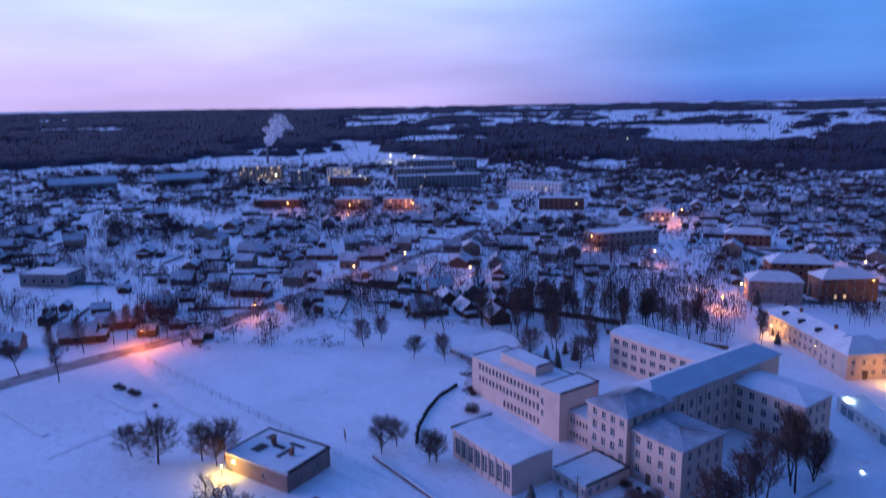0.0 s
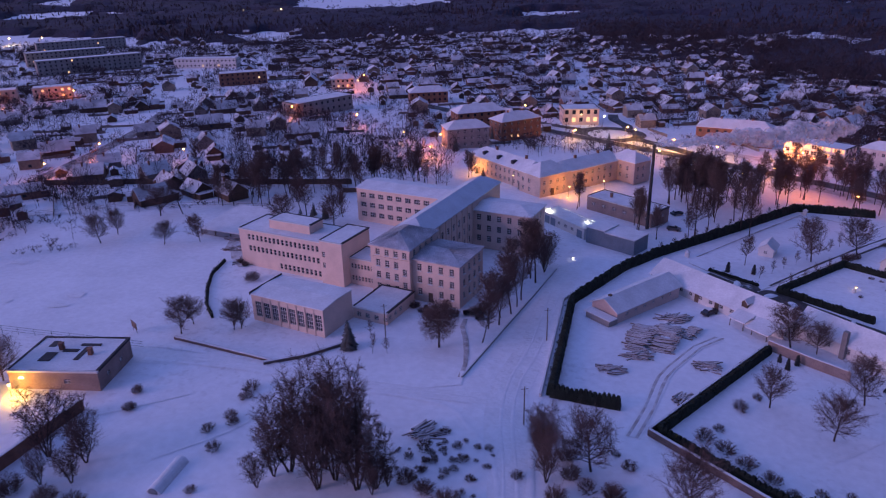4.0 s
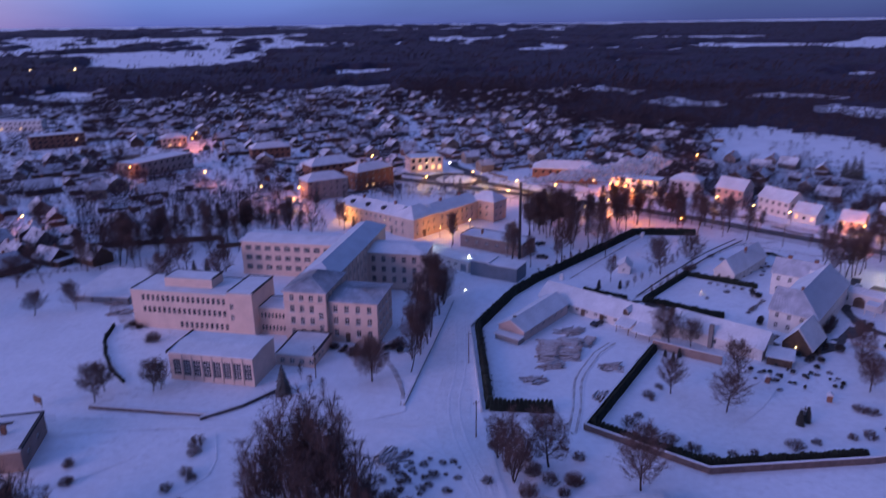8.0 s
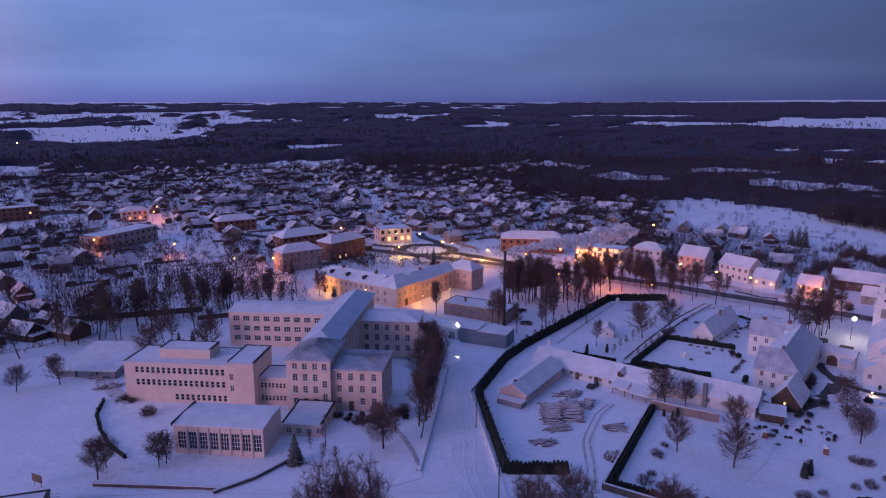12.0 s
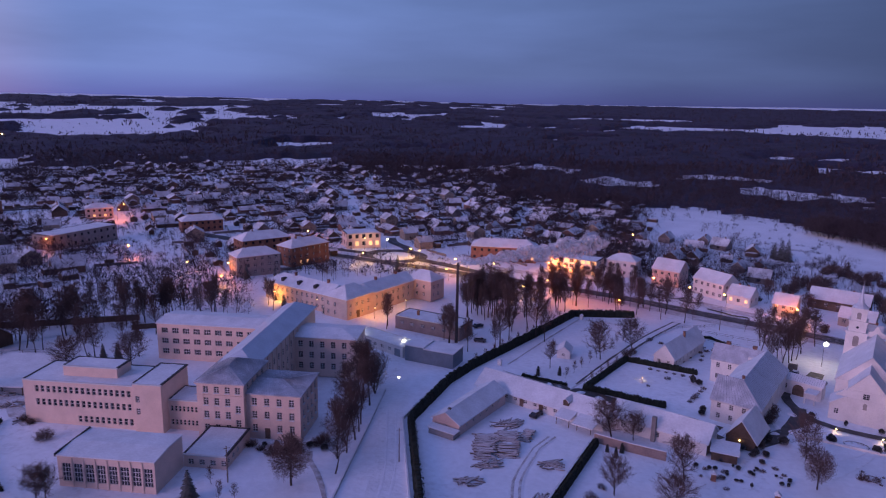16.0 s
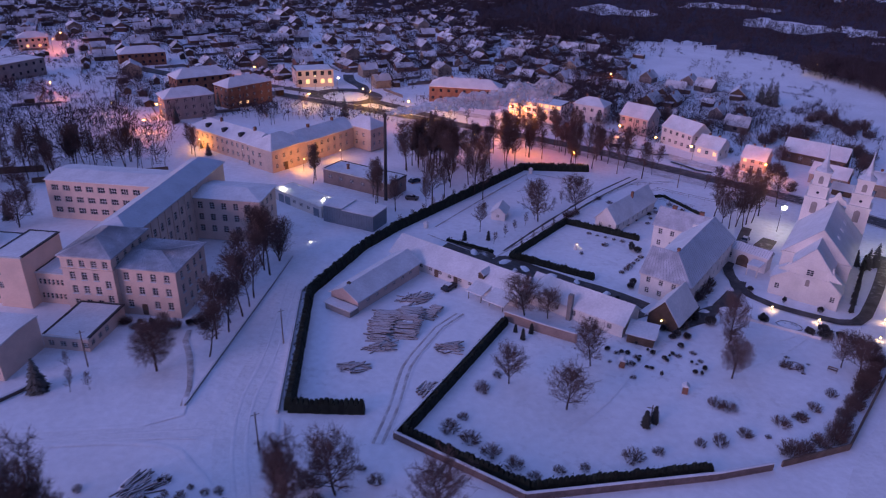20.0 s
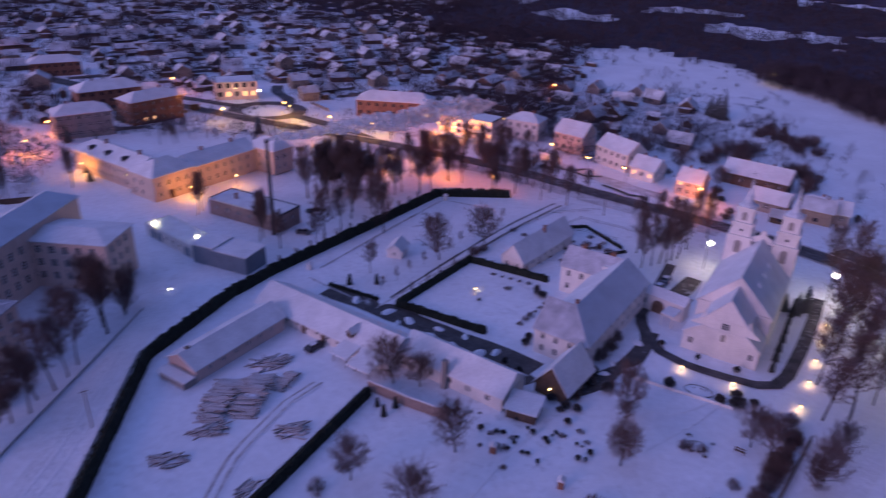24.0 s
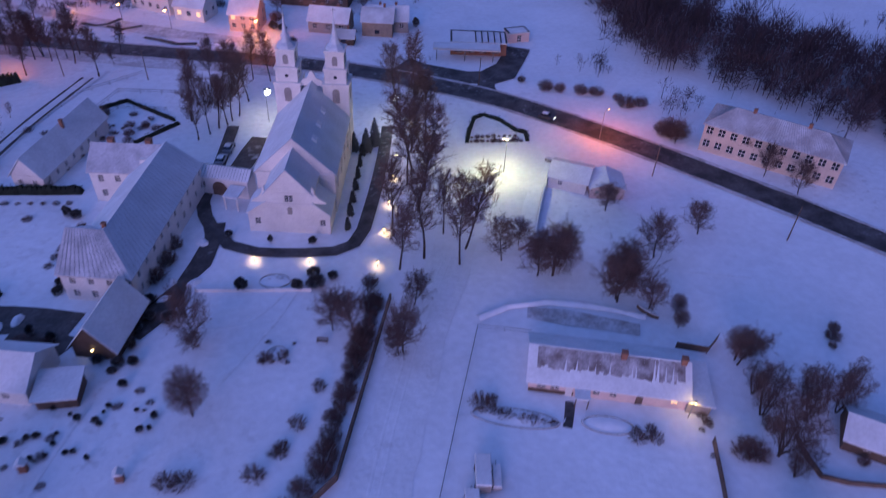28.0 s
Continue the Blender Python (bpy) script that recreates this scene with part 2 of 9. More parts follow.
METAL = mat("galvanised_metal", (0.30, 0.31, 0.33), 0.5, 0.7, var=0.25, scale=1, fine=8)
BLUEGREY = mat("blue_grey_sheet", (0.26, 0.31, 0.36), 0.55, 0.2, var=0.18, scale=0.4, fine=4)
LOGWOOD = mat("cut_logs", (0.20, 0.15, 0.135), 0.9, var=0.4, scale=1, fine=9, island=0.5, snowtop=0.6)
LAMP_O = mat("sodium_bulb", (1, 0.5, 0.15), 0.4, bump=0, emit=((1.0, 0.40, 0.05), 22))
LAMP_W = mat("white_bulb", (1, 0.9, 0.75), 0.4, bump=0, emit=((1.0, 0.82, 0.5), 14))
LAMP_Y = mat("warm_bulb", (1, 0.8, 0.4), 0.4, bump=0, emit=((1.0, 0.58, 0.14), 14))
LITGLASS = mat("lit_window", (1, 0.6, 0.25), 0.4, bump=0, emit=((1.0, 0.50, 0.15), 1.6))

# ---- helpers of the place ----
def ground_z(x, y):
    """Height of the snow: a gentle fall towards the river, and low hills far out."""
    z = 5.1 - 0.0147 * min(max(x, -200), 260) - 0.018 * (min(max(y, 0), 420) - 125)
    r = math.hypot(x - 20, y)
    if r > 900:
        z += 66 * ((r - 900) / 4000) ** 1.15
    return z


def cube(bm, x0, x1, y0, y1, z0, z1, mi=0):
    v = [bm.verts.new(c) for c in ((x0, y0, z0), (x1, y0, z0), (x1, y1, z0), (x0, y1, z0), (x0, y0, z1), (x1, y0, z1), (x1, y1, z1), (x0, y1, z1))]
    for f in ((0, 3, 2, 1), (4, 5, 6, 7), (0, 1, 5, 4), (1, 2, 6, 5), (2, 3, 7, 6), (3, 0, 4, 7)):
        bm.faces.new([v[i] for i in f]).material_index = mi
    return v


def prism(bm, lower, upper, mi=0):
    """A closed solid between two rings of the same count."""
    a, b = [bm.verts.new(p) for p in lower], [bm.verts.new(p) for p in upper]
    n = len(a)
    bm.faces.new(a[::-1]).material_index = mi
    bm.faces.new(b).material_index = mi
    for i in range(n):
        bm.faces.new((a[i], a[(i + 1) % n], b[(i + 1) % n], b[i])).material_index = mi


def tube(bm, a, b, ra, rb, n=6, mi=0, cap=True):
    a, b = Vector(a), Vector(b)
    d = (b - a).normalized()
    u = d.orthogonal().normalized()
    w = d.cross(u)
    ra_, rb_ = [], []
    for i in range(n):
        t = 2 * math.pi * i / n
        o = u * math.cos(t) + w * math.sin(t)
        ra_.append(bm.verts.new(a + o * ra))
        rb_.append(bm.verts.new(b + o * rb))
    for i in range(n):
        bm.faces.new((ra_[i], ra_[(i + 1) % n], rb_[(i + 1) % n], rb_[i])).material_index = mi
    if cap:
        bm.faces.new(ra_[::-1]).material_index = mi
        bm.faces.new(rb_).material_index = mi


def mesh_of(name, bm, *mats):
    me = bpy.data.meshes.new(name)
    bm.normal_update()
    bm.to_mesh(me)
    bm.free()
    for m in mats:
        me.materials.append(m)
    return me


def part(name, bm, material, parent, label="", at=None):
    """Links a bmesh, or a mesh made before, as one mesh object under a thing or a part."""
    me = bm if isinstance(bm, bpy.types.Mesh) else mesh_of(name, bm, material)
    ob = new(name, me)
    ob.parent = parent
    if at is not None:
        ob.matrix_basis = at
    if label:
        tagged(ob, label)
    return ob


def thing(name, m, label, category, group="", kind=""):
    ob = new(name)
    ob.matrix_basis = m
    return tagged(ob, label, category, group, kind)


def spot(x, y, turn=0.0, up=0.0):
    return pose(x, y, ground_z(x, y) + up, 0, 0, turn)


def box_part(name, parent, mtl, *c, label=""):
    bm = bmesh.new()
    cube(bm, *c)
    return part(name, bm, mtl, parent, label)

# ---- building kit ----
WINDOWS = {}


def plate(bm, w, h, holes, y0, y1):
    """An upright plate with holes (u, v, w, h), in one piece."""
    us = sorted({0.0, w, *(o[0] for o in holes), *(o[0] + o[2] for o in holes)})
    vs = sorted({0.0, h, *(o[1] for o in holes), *(o[1] + o[3] for o in holes)})
    made = {}

    def at(u, v):
        if (u, v) not in made:
            made[u, v] = bm.verts.new((u, y0, v))
        return made[u, v]

    faces = []
    for a, b in zip(us, us[1:]):
        for c, d in zip(vs, vs[1:]):
            mu, mv = (a + b) / 2, (c + d) / 2
            if not any(o[0] < mu < o[0] + o[2] and o[1] < mv < o[1] + o[3] for o in holes):
                faces.append(bm.faces.new((at(a, c), at(b, c), at(b, d), at(a, d))))
    out = bmesh.ops.extrude_face_region(bm, geom=faces)
    bmesh.ops.translate(bm, vec=(0, y1 - y0, 0), verts=[g for g in out["geom"] if isinstance(g, bmesh.types.BMVert)])
    bmesh.ops.recalc_face_normals(bm, faces=bm.faces)


def window_meshes(w, h, cols=2, rows=3, lit=False):
    key = (round(w, 2), round(h, 2), cols, rows, lit)
    if key not in WINDOWS:
        bm = bmesh.new()
        f = 0.09
        holes = [(w * a / cols + f * 0.6, h * b / rows + f * 0.6, w / cols - f * 1.2, h / rows - f * 1.2) for a in range(cols) for b in range(rows)]
        plate(bm, w, h, holes, 0.02, 0.13)
        frame_me = mesh_of("window", bm, FRAME)
        bm = bmesh.new()
        cube(bm, f * 0.5, w - f * 0.5, 0.06, 0.09, f * 0.5, h - f * 0.5)
        pane_me = mesh_of("pane", bm, LITGLASS if lit else GLASS)
        bm = bmesh.new()
        prism(bm, [(-0.08, -0.28, -0.1), (w + 0.08, -0.28, -0.1), (w + 0.08, 0.05, -0.1), (-0.08, 0.05, -0.1)],
              [(-0.08, -0.28, -0.03), (w + 0.08, -0.28, -0.03), (w + 0.08, 0.05, 0.02), (-0.08, 0.05, 0.02)])
        sill_me = mesh_of("sill", bm, SNOWROOF)
        WINDOWS[key] = frame_me, pane_me, sill_me
    return WINDOWS[key]


def facade(bm, p0, p1, z0, z1, openings, depth=0.22):
    """One wall face from p0 to p1 (seen from outside, left to right) with openings (u, v, w, h) that go in by depth."""
    p0, p1 = Vector((*p0, 0)), Vector((*p1, 0))
    along = (p1 - p0).normalized()
    inward = Vector((-along.y, along.x, 0))
    length = (p1 - p0).length
    us = sorted({0.0, length, *(o[0] for o in openings), *(o[0] + o[2] for o in openings)})
    vs = sorted({z0, z1, *(o[1] for o in openings), *(o[1] + o[3] for o in openings)})
    at = lambda u, v, d=0.0: bm.verts.new(p0 + along * u + inward * d + Vector((0, 0, v)))
    for a, b in zip(us, us[1:]):
        for c, d in zip(vs, vs[1:]):
            mu, mv = (a + b) / 2, (c + d) / 2
            if any(o[0] < mu < o[0] + o[2] and o[1] < mv < o[1] + o[3] for o in openings):
                continue
            bm.faces.new((at(a, c), at(b, c), at(b, d), at(a, d)))
    for u, v, w, h in openings:
        for (a, c), (b, d) in (((u, v), (u + w, v)), ((u + w, v), (u + w, v + h)), ((u + w, v + h), (u, v + h)), ((u, v + h), (u, v))):
            bm.faces.new((at(a, c), at(a, c, depth), at(b, d, depth), at(b, d)))


def shell(parent, x0, x1, y0, y1, z0, z1, mtl, front=(), right=(), back=(), left=(), lit=(), name="wall", grid=(2, 3), label="", sills=False, joined=False):
    """Four walls with windows. Each list holds (u, v, w, h), seen from outside; u runs left to right."""
    bm = bmesh.new()
    sides = (((x0, y0), (x1, y0), front, 0), ((x1, y0), (x1, y1), right, 90), ((x1, y1), (x0, y1), back, 180), ((x0, y1), (x0, y0), left, 270))
    for p0, p1, ops, turn in sides:
        facade(bm, p0, p1, z0, z1, list(ops))
    # a closing slab under the roof
    a = [bm.verts.new(c) for c in ((x0, y0, z1), (x1, y0, z1), (x1, y1, z1), (x0, y1, z1))]
    bm.faces.new(a)
    wall = part(name, bm, mtl, parent, label)
    dark, bright = bmesh.new(), bmesh.new()
    for p0, p1, ops, turn in sides:
        c, s = math.cos(radians(turn)), math.sin(radians(turn))
        for n, (u, v, w, h) in enumerate(ops):
            fr, pa, si = window_meshes(w, h, *grid, lit=(turn, n) in lit)
            d = 0.12
            px, py = p0[0] + c * u - s * d, p0[1] + s * u + c * d
            at = pose(px, py, v, 0, 0, turn)
            if joined:
                bm = bright if (turn, n) in lit else dark
                q = [bm.verts.new(at @ Vector(k)) for k in ((0, 0, 0), (w, 0, 0), (w, 0, h), (0, 0, h))]
                bm.faces.new(q)
                continue
            win = part("window", fr, None, parent, at=at)
            part("pane", pa, None, win)
            if sills:
                part("sill", si, None, win, at=pose(0, -0.12, 0))
    for bm, m, nm in ((dark, GLASS, "far_glazing"), (bright, LITGLASS, "far_lit_glazing")):
        if bm.faces:
            tagged(part(nm, bm, m, parent), kind="stuff")
        else:
            bm.free()
    return wall


def row(first, step, count, v, w, h):
    return [(first + step * i, v, w, h) for i in range(count)]


def flat_roof(parent, x0, x1, y0, y1, z, par=0.32, trim=DARKROOF):
    """A flat roof with a dark parapet capping and a blanket of snow inside it."""
    bm = bmesh.new()
    t = 0.35
    for a in ((x0 - 0.15, x1 + 0.15, y0 - 0.15, y0 + t), (x0 - 0.15, x1 + 0.15, y1 - t, y1 + 0.15), (x0 - 0.15, x0 + t, y0 + t, y1 - t), (x1 - t, x1 + 0.15, y0 + t, y1 - t)):
        # the street side carries a low pale coping, the rest dark felt
        pale = a[2] < y0 and a[3] < y1
        cube(bm, *a, z + 0.004, z + par * (0.7 if pale else 1), 1 if pale else 0)
    part("parapet", mesh_of("parapet", bm, trim, FRAME), None, parent)
    bm = bmesh.new()
    snow_sheet(bm, x0 + t, x1 - t, y0 + t, y1 - t, z + par * 0.75, 0.1)
    part("roof_snow", bm, SNOWROOF, parent, "snow lying on the flat roof")


def snow_sheet(bm, x0, x1, y0, y1, z, rough):
    nx, ny = max(2, int((x1 - x0) / 1.5)), max(2, int((y1 - y0) / 1.5))
    g = [[bm.verts.new((x0 + (x1 - x0) * i / nx, y0 + (y1 - y0) * j / ny, z + rough * noise.noise((x0 + i * 0.9, y0 + j * 0.9, z)))) for j in range(ny + 1)] for i in range(nx + 1)]
    for i in range(nx):
        for j in range(ny):
            bm.faces.new((g[i][j], g[i + 1][j], g[i + 1][j + 1], g[i][j + 1]))


def seams(bm, a, b, c, d, step=0.6, up=0.05, r=0.035):
    """Raised seams on the slope whose eave runs a-b and whose ridge runs d-c."""
    a, b, c, d = map(Vector, (a, b, c, d))
    n = max(2, int((b - a).length / step))
    nrm = (b - a).cross(d - a).normalized() * up
    for i in range(1, n):
        t = i / n
        p = a.lerp(b, t)
        # the upper end lies on the ridge, or on the hip where the ridge is shorter
        q = d.lerp(c, t)
        tube(bm, p + nrm, q + nrm, r, r, 3, cap=False)


def hip_roof(parent, x0, x1, y0, y1, z, rise, over=0.45, mtl=None, seam=False, long_x=None, name="roof", ends=(True, True)):
    mtl = mtl or SNOWROOF
    x0, x1, y0, y1 = x0 - over, x1 + over, y0 - over, y1 + over
    w, d = x1 - x0, y1 - y0
    if long_x is None:
        long_x = w >= d
    k = (d if long_x else w) / 2
    if long_x:
        r0, r1 = (x0 + k * ends[0] * 0.9, (y0 + y1) / 2, z + rise), (x1 - k * ends[1] * 0.9, (y0 + y1) / 2, z + rise)
    else:
        r0, r1 = ((x0 + x1) / 2, y0 + k * ends[0] * 0.9, z + rise), ((x0 + x1) / 2, y1 - k * ends[1] * 0.9, z + rise)
    bm = bmesh.new()
    for off, zz in ((0, z),):
        p = [bm.verts.new(c) for c in ((x0, y0, zz), (x1, y0, zz), (x1, y1, zz), (x0, y1, zz))]
        q = [bm.verts.new((c.co.x, c.co.y, zz + 0.22)) for c in p]
        e0, e1 = bm.verts.new(r0), bm.verts.new(r1)
        bm.faces.new(p[::-1])
        for i in range(4):
            bm.faces.new((p[i], p[(i + 1) % 4], q[(i + 1) % 4], q[i]))
        if long_x:
            bm.faces.new((q[0], q[1], e1, e0))
            bm.faces.new((q[1], q[2], e1))
            bm.faces.new((q[2], q[3], e0, e1))
            bm.faces.new((q[3], q[0], e0))
        else:
            bm.faces.new((q[0], q[1], e0))
            bm.faces.new((q[1], q[2], e1, e0))
            bm.faces.new((q[2], q[3], e1))
            bm.faces.new((q[3], q[0], e0, e1))
    ob = part(name, bm, mtl, parent)
    if seam:
        bm = bmesh.new()
        zz = z + 0.22
        c = ((x0, y0, zz), (x1, y0, zz), (x1, y1, zz), (x0, y1, zz))
        if long_x:
            fs = ((c[0], c[1], r1, r0), (c[1], c[2], r1, r1), (c[2], c[3], r0, r1), (c[3], c[0], r0, r0))
        else:
            fs = ((c[0], c[1], r0, r0), (c[1], c[2], r1, r0), (c[2], c[3], r1, r1), (c[3], c[0], r0, r1))
        for f in fs:
            seams(bm, *f)
        part("roof_seams", bm, TINROOF, ob)
    return ob


def gable_roof(parent, x0, x1, y0, y1, z, rise, over=0.4, mtl=None, long_x=True, thick=0.22, name="roof", gable_mat=None, wall_in=0.0, mtl2=None):
    """Two slabs of snow-covered roof; the gables between them are closed by a wedge of wall."""
    mtl = mtl or SNOWROOF
    if long_x:
        f = lambda u, v, w: (u, v, w)
        a0, a1, b0, b1 = x0, x1, y0, y1
    else:
        f = lambda u, v, w: (v, u, w)
        a0, a1, b0, b1 = y0, y1, x0, x1
    mid = (b0 + b1) / 2
    k = rise / (mid - b0)
    bm = bmesh.new()
    A0, A1, B0, B1 = a0 - over, a1 + over, b0 - over, b1 + over
    zl = z - k * over
    n = max(1, int((A1 - A0) / 4))
    top = []
    for i in range(n + 1):
        u = A0 + (A1 - A0) * i / n
        sag = 0.06 * noise.noise((u, z, mid)) if 0 < i < n else 0
        top.append([bm.verts.new(f(u, v, w)) for v, w in ((B0, zl), (B0, zl + thick), (mid, z + rise + thick + sag), (B1, zl + thick), (B1, zl), (mid, z + rise))])
    for p, q in zip(top, top[1:]):
        for i in range(6):
            bm.faces.new((p[i], p[(i + 1) % 6], q[(i + 1) % 6], q[i]))
    bm.faces.new(top[0][::-1])
    bm.faces.new(top[-1])
    bmesh.ops.recalc_face_normals(bm, faces=bm.faces)
    ob = part(name, bm, mtl, parent)
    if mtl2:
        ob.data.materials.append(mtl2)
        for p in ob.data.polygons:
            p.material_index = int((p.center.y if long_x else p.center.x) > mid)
    if gable_mat:
        bm = bmesh.new()
        ring = [(b0, z - 0.01), (b1, z - 0.01), (mid, z + rise - 0.01)]
        prism(bm, [f(a0 + wall_in, v, w) for v, w in ring], [f(a1 - wall_in, v, w) for v, w in ring])
        bmesh.ops.recalc_face_normals(bm, faces=bm.faces)
        part("gable", bm, gable_mat, parent)
    return ob


def chimney(parent, x, y, z, h, s=0.7, mtl=None):
    bm = bmesh.new()
    cube(bm, x - s / 2, x + s / 2, y - s / 2, y + s / 2, z, z + h)
    cube(bm, x - s / 2 - 0.08, x + s / 2 + 0.08, y - s / 2 - 0.08, y + s / 2 + 0.08, z + h, z + h + 0.15)
    return part("chimney", bm, mtl or BRICK, parent)

# ---- ground ----
def make_ground():
    bm = bmesh.new()
    radii = [0, 25, 50, 75, 100, 130, 160, 190, 220, 250, 290, 330, 380, 430, 500, 600, 720, 900, 1100, 1400, 1800, 2300, 2900, 3600, 4300, 4900, 5600]
    n = 96
    rings = []
    for r in radii[1:]:
        ring = []
        for i in range(n):
            t = 2 * math.pi * i / n
            x, y = 20 + r * math.sin(t), 120 + r * math.cos(t)
            z = ground_z(x, y)
            if r > 1200:
                z += 5 * noise.noise((x * 0.0009, y * 0.0009, 3))
            elif r > 120:
                z += 0.12 * noise.noise((x * 0.02, y * 0.02, 7)) - 0.1
            ring.append(bm.verts.new((x, y, z)))
        rings.append(ring)
    c = bm.verts.new((20, 120, ground_z(20, 120)))
    for i in range(n):
        bm.faces.new((c, rings[0][(i + 1) % n], rings[0][i]))
    for a, b in zip(rings, rings[1:]):
        for i in range(n):
            bm.faces.new((a[i], a[(i + 1) % n], b[(i + 1) % n], b[i]))
    bmesh.ops.recalc_face_normals(bm, faces=bm.faces)
    for f in bm.faces:
        f.smooth = True
        if f.normal.z < 0:
            f.normal_flip()
    ob = new("ground", mesh_of("ground", bm, SNOW))
    tagged(ob, "snow-covered open ground sloping gently towards the river", "ground", kind="structure")


make_ground()


def smooth_line(pts, step=4.0):
    """A Catmull-Rom line through the given points."""
    P = [Vector((*p, 0)) for p in pts]
    P = [P[0] * 2 - P[1], *P, P[-1] * 2 - P[-2]]
    out = []
    for a, b, c, d in zip(P, P[1:], P[2:], P[3:]):
        n = max(1, int((c - b).length / step))
        for i in range(n):
            t = i / n
            out.append(0.5 * ((2 * b) + (c - a) * t + (2 * a - 5 * b + 4 * c - d) * t * t + (3 * b - a - 3 * c + d) * t ** 3))
    out.append(P[-2])
    return out


def strip(bm, pts, width, up, wobble=0.0, crown=0.0):
    line = smooth_line(pts)
    last = None
    for i, p in enumerate(line):
        d = (line[min(i + 1, len(line) - 1)] - line[max(i - 1, 0)]).normalized()
        s = Vector((d.y, -d.x, 0))
        w = width / 2 * (1 + wobble * noise.noise((p.x * 0.15, p.y * 0.15, 1)))
        cur = []
        for k in (-1, -0.5, 0, 0.5, 1):
            q = p + s * w * k
            cur.append(bm.verts.new((q.x, q.y, ground_z(q.x, q.y) + up + crown * (1 - k * k))))
        if last:
            for j in range(4):
                bm.faces.new((last[j], last[j + 1], cur[j + 1], cur[j]))
        last = cur
    bmesh.ops.recalc_face_normals(bm, faces=bm.faces)


def road(name, pts, width, mtl, up, label, category, wobble=0.0):
    bm = bmesh.new()
    strip(bm, pts, width, up, wobble, 0.03)
    ob = new(name, mesh_of(name, bm, mtl))
    return tagged(ob, label, category, kind="structure")


road("road", [(-140, 424), (-60, 379), (10, 344), (52, 323.5), (91.4, 301), (118.7, 279), (147, 257.3), (167, 239.5), (182, 221), (192, 206), (201, 186), (209, 164), (216, 142), (222, 121), (232, 80), (250, 20)], 8.5, ASPHALT, 0.09,
     "dark wet asphalt street cleared of snow", "road")
road("road_west", [(-150, 10), (-168.6, 64.8), (-174, 92), (-176, 113), (-183, 138), (-194, 164), (-213, 220), (-239, 290), (-270, 350)], 7, SALTED, 0.06,
     "asphalt road half covered by packed snow", "road")
road("lane", [(22, 60), (17, 85), (14, 100), (11, 110), (7, 121), (5, 134), (6, 150), (4, 180), (2, 205), (-4, 222)], 7.5, TROD, 0.05, "lane of trodden snow beside the school", "road", 0.15)
road("lane_cross", [(-110, 111), (-70, 118.2), (-48, 121.2), (-30, 121.8), (-11, 124.0), (2, 126.5)], 3.6, TROD, 0.045, "cross lane of trodden snow", "road", 0.15)
for pts in ([(-72, 120.6), (-50, 123.2), (-30, 123.7), (-11, 126.2), (-4.5, 129.5), (-5.6, 134)], [(-70, 115.6), (-47.7, 119.3), (-28.8, 120.0), (-10, 122.0), (-2, 120.5), (3, 115.5), (8.5, 108.8), (11.8, 99.9), (14, 88)], [(11.4, 129.5), (12.2, 122), (14.6, 109.6), (16.8, 100.1), (20, 86)]):
    road("ploughed_bank", pts, 1.1, SNOW, 0.1, "low ridge of ploughed snow along the lane", "snow bank", 0.5)
for off in (-1.3, 0.9):
    road("wheel_rut", [(-60, 119.2 + off * 0.6), (-46, 121.0 + off * 0.6), (-28, 121.6 + off * 0.6), (-11, 123.8 + off * 0.6), (0, 125.0 + off)], 0.5, RUT, 0.085, "shallow wheel rut in the trodden snow", "rut", 0.9)
    road("wheel_rut", [(15 + off, 97), (11.5 + off, 109), (7.5 + off, 121), (5.5 + off, 134), (6 + off, 150), (4 + off, 180)], 0.6, RUT, 0.085, "shallow wheel rut in the trodden snow", "rut", 0.9)

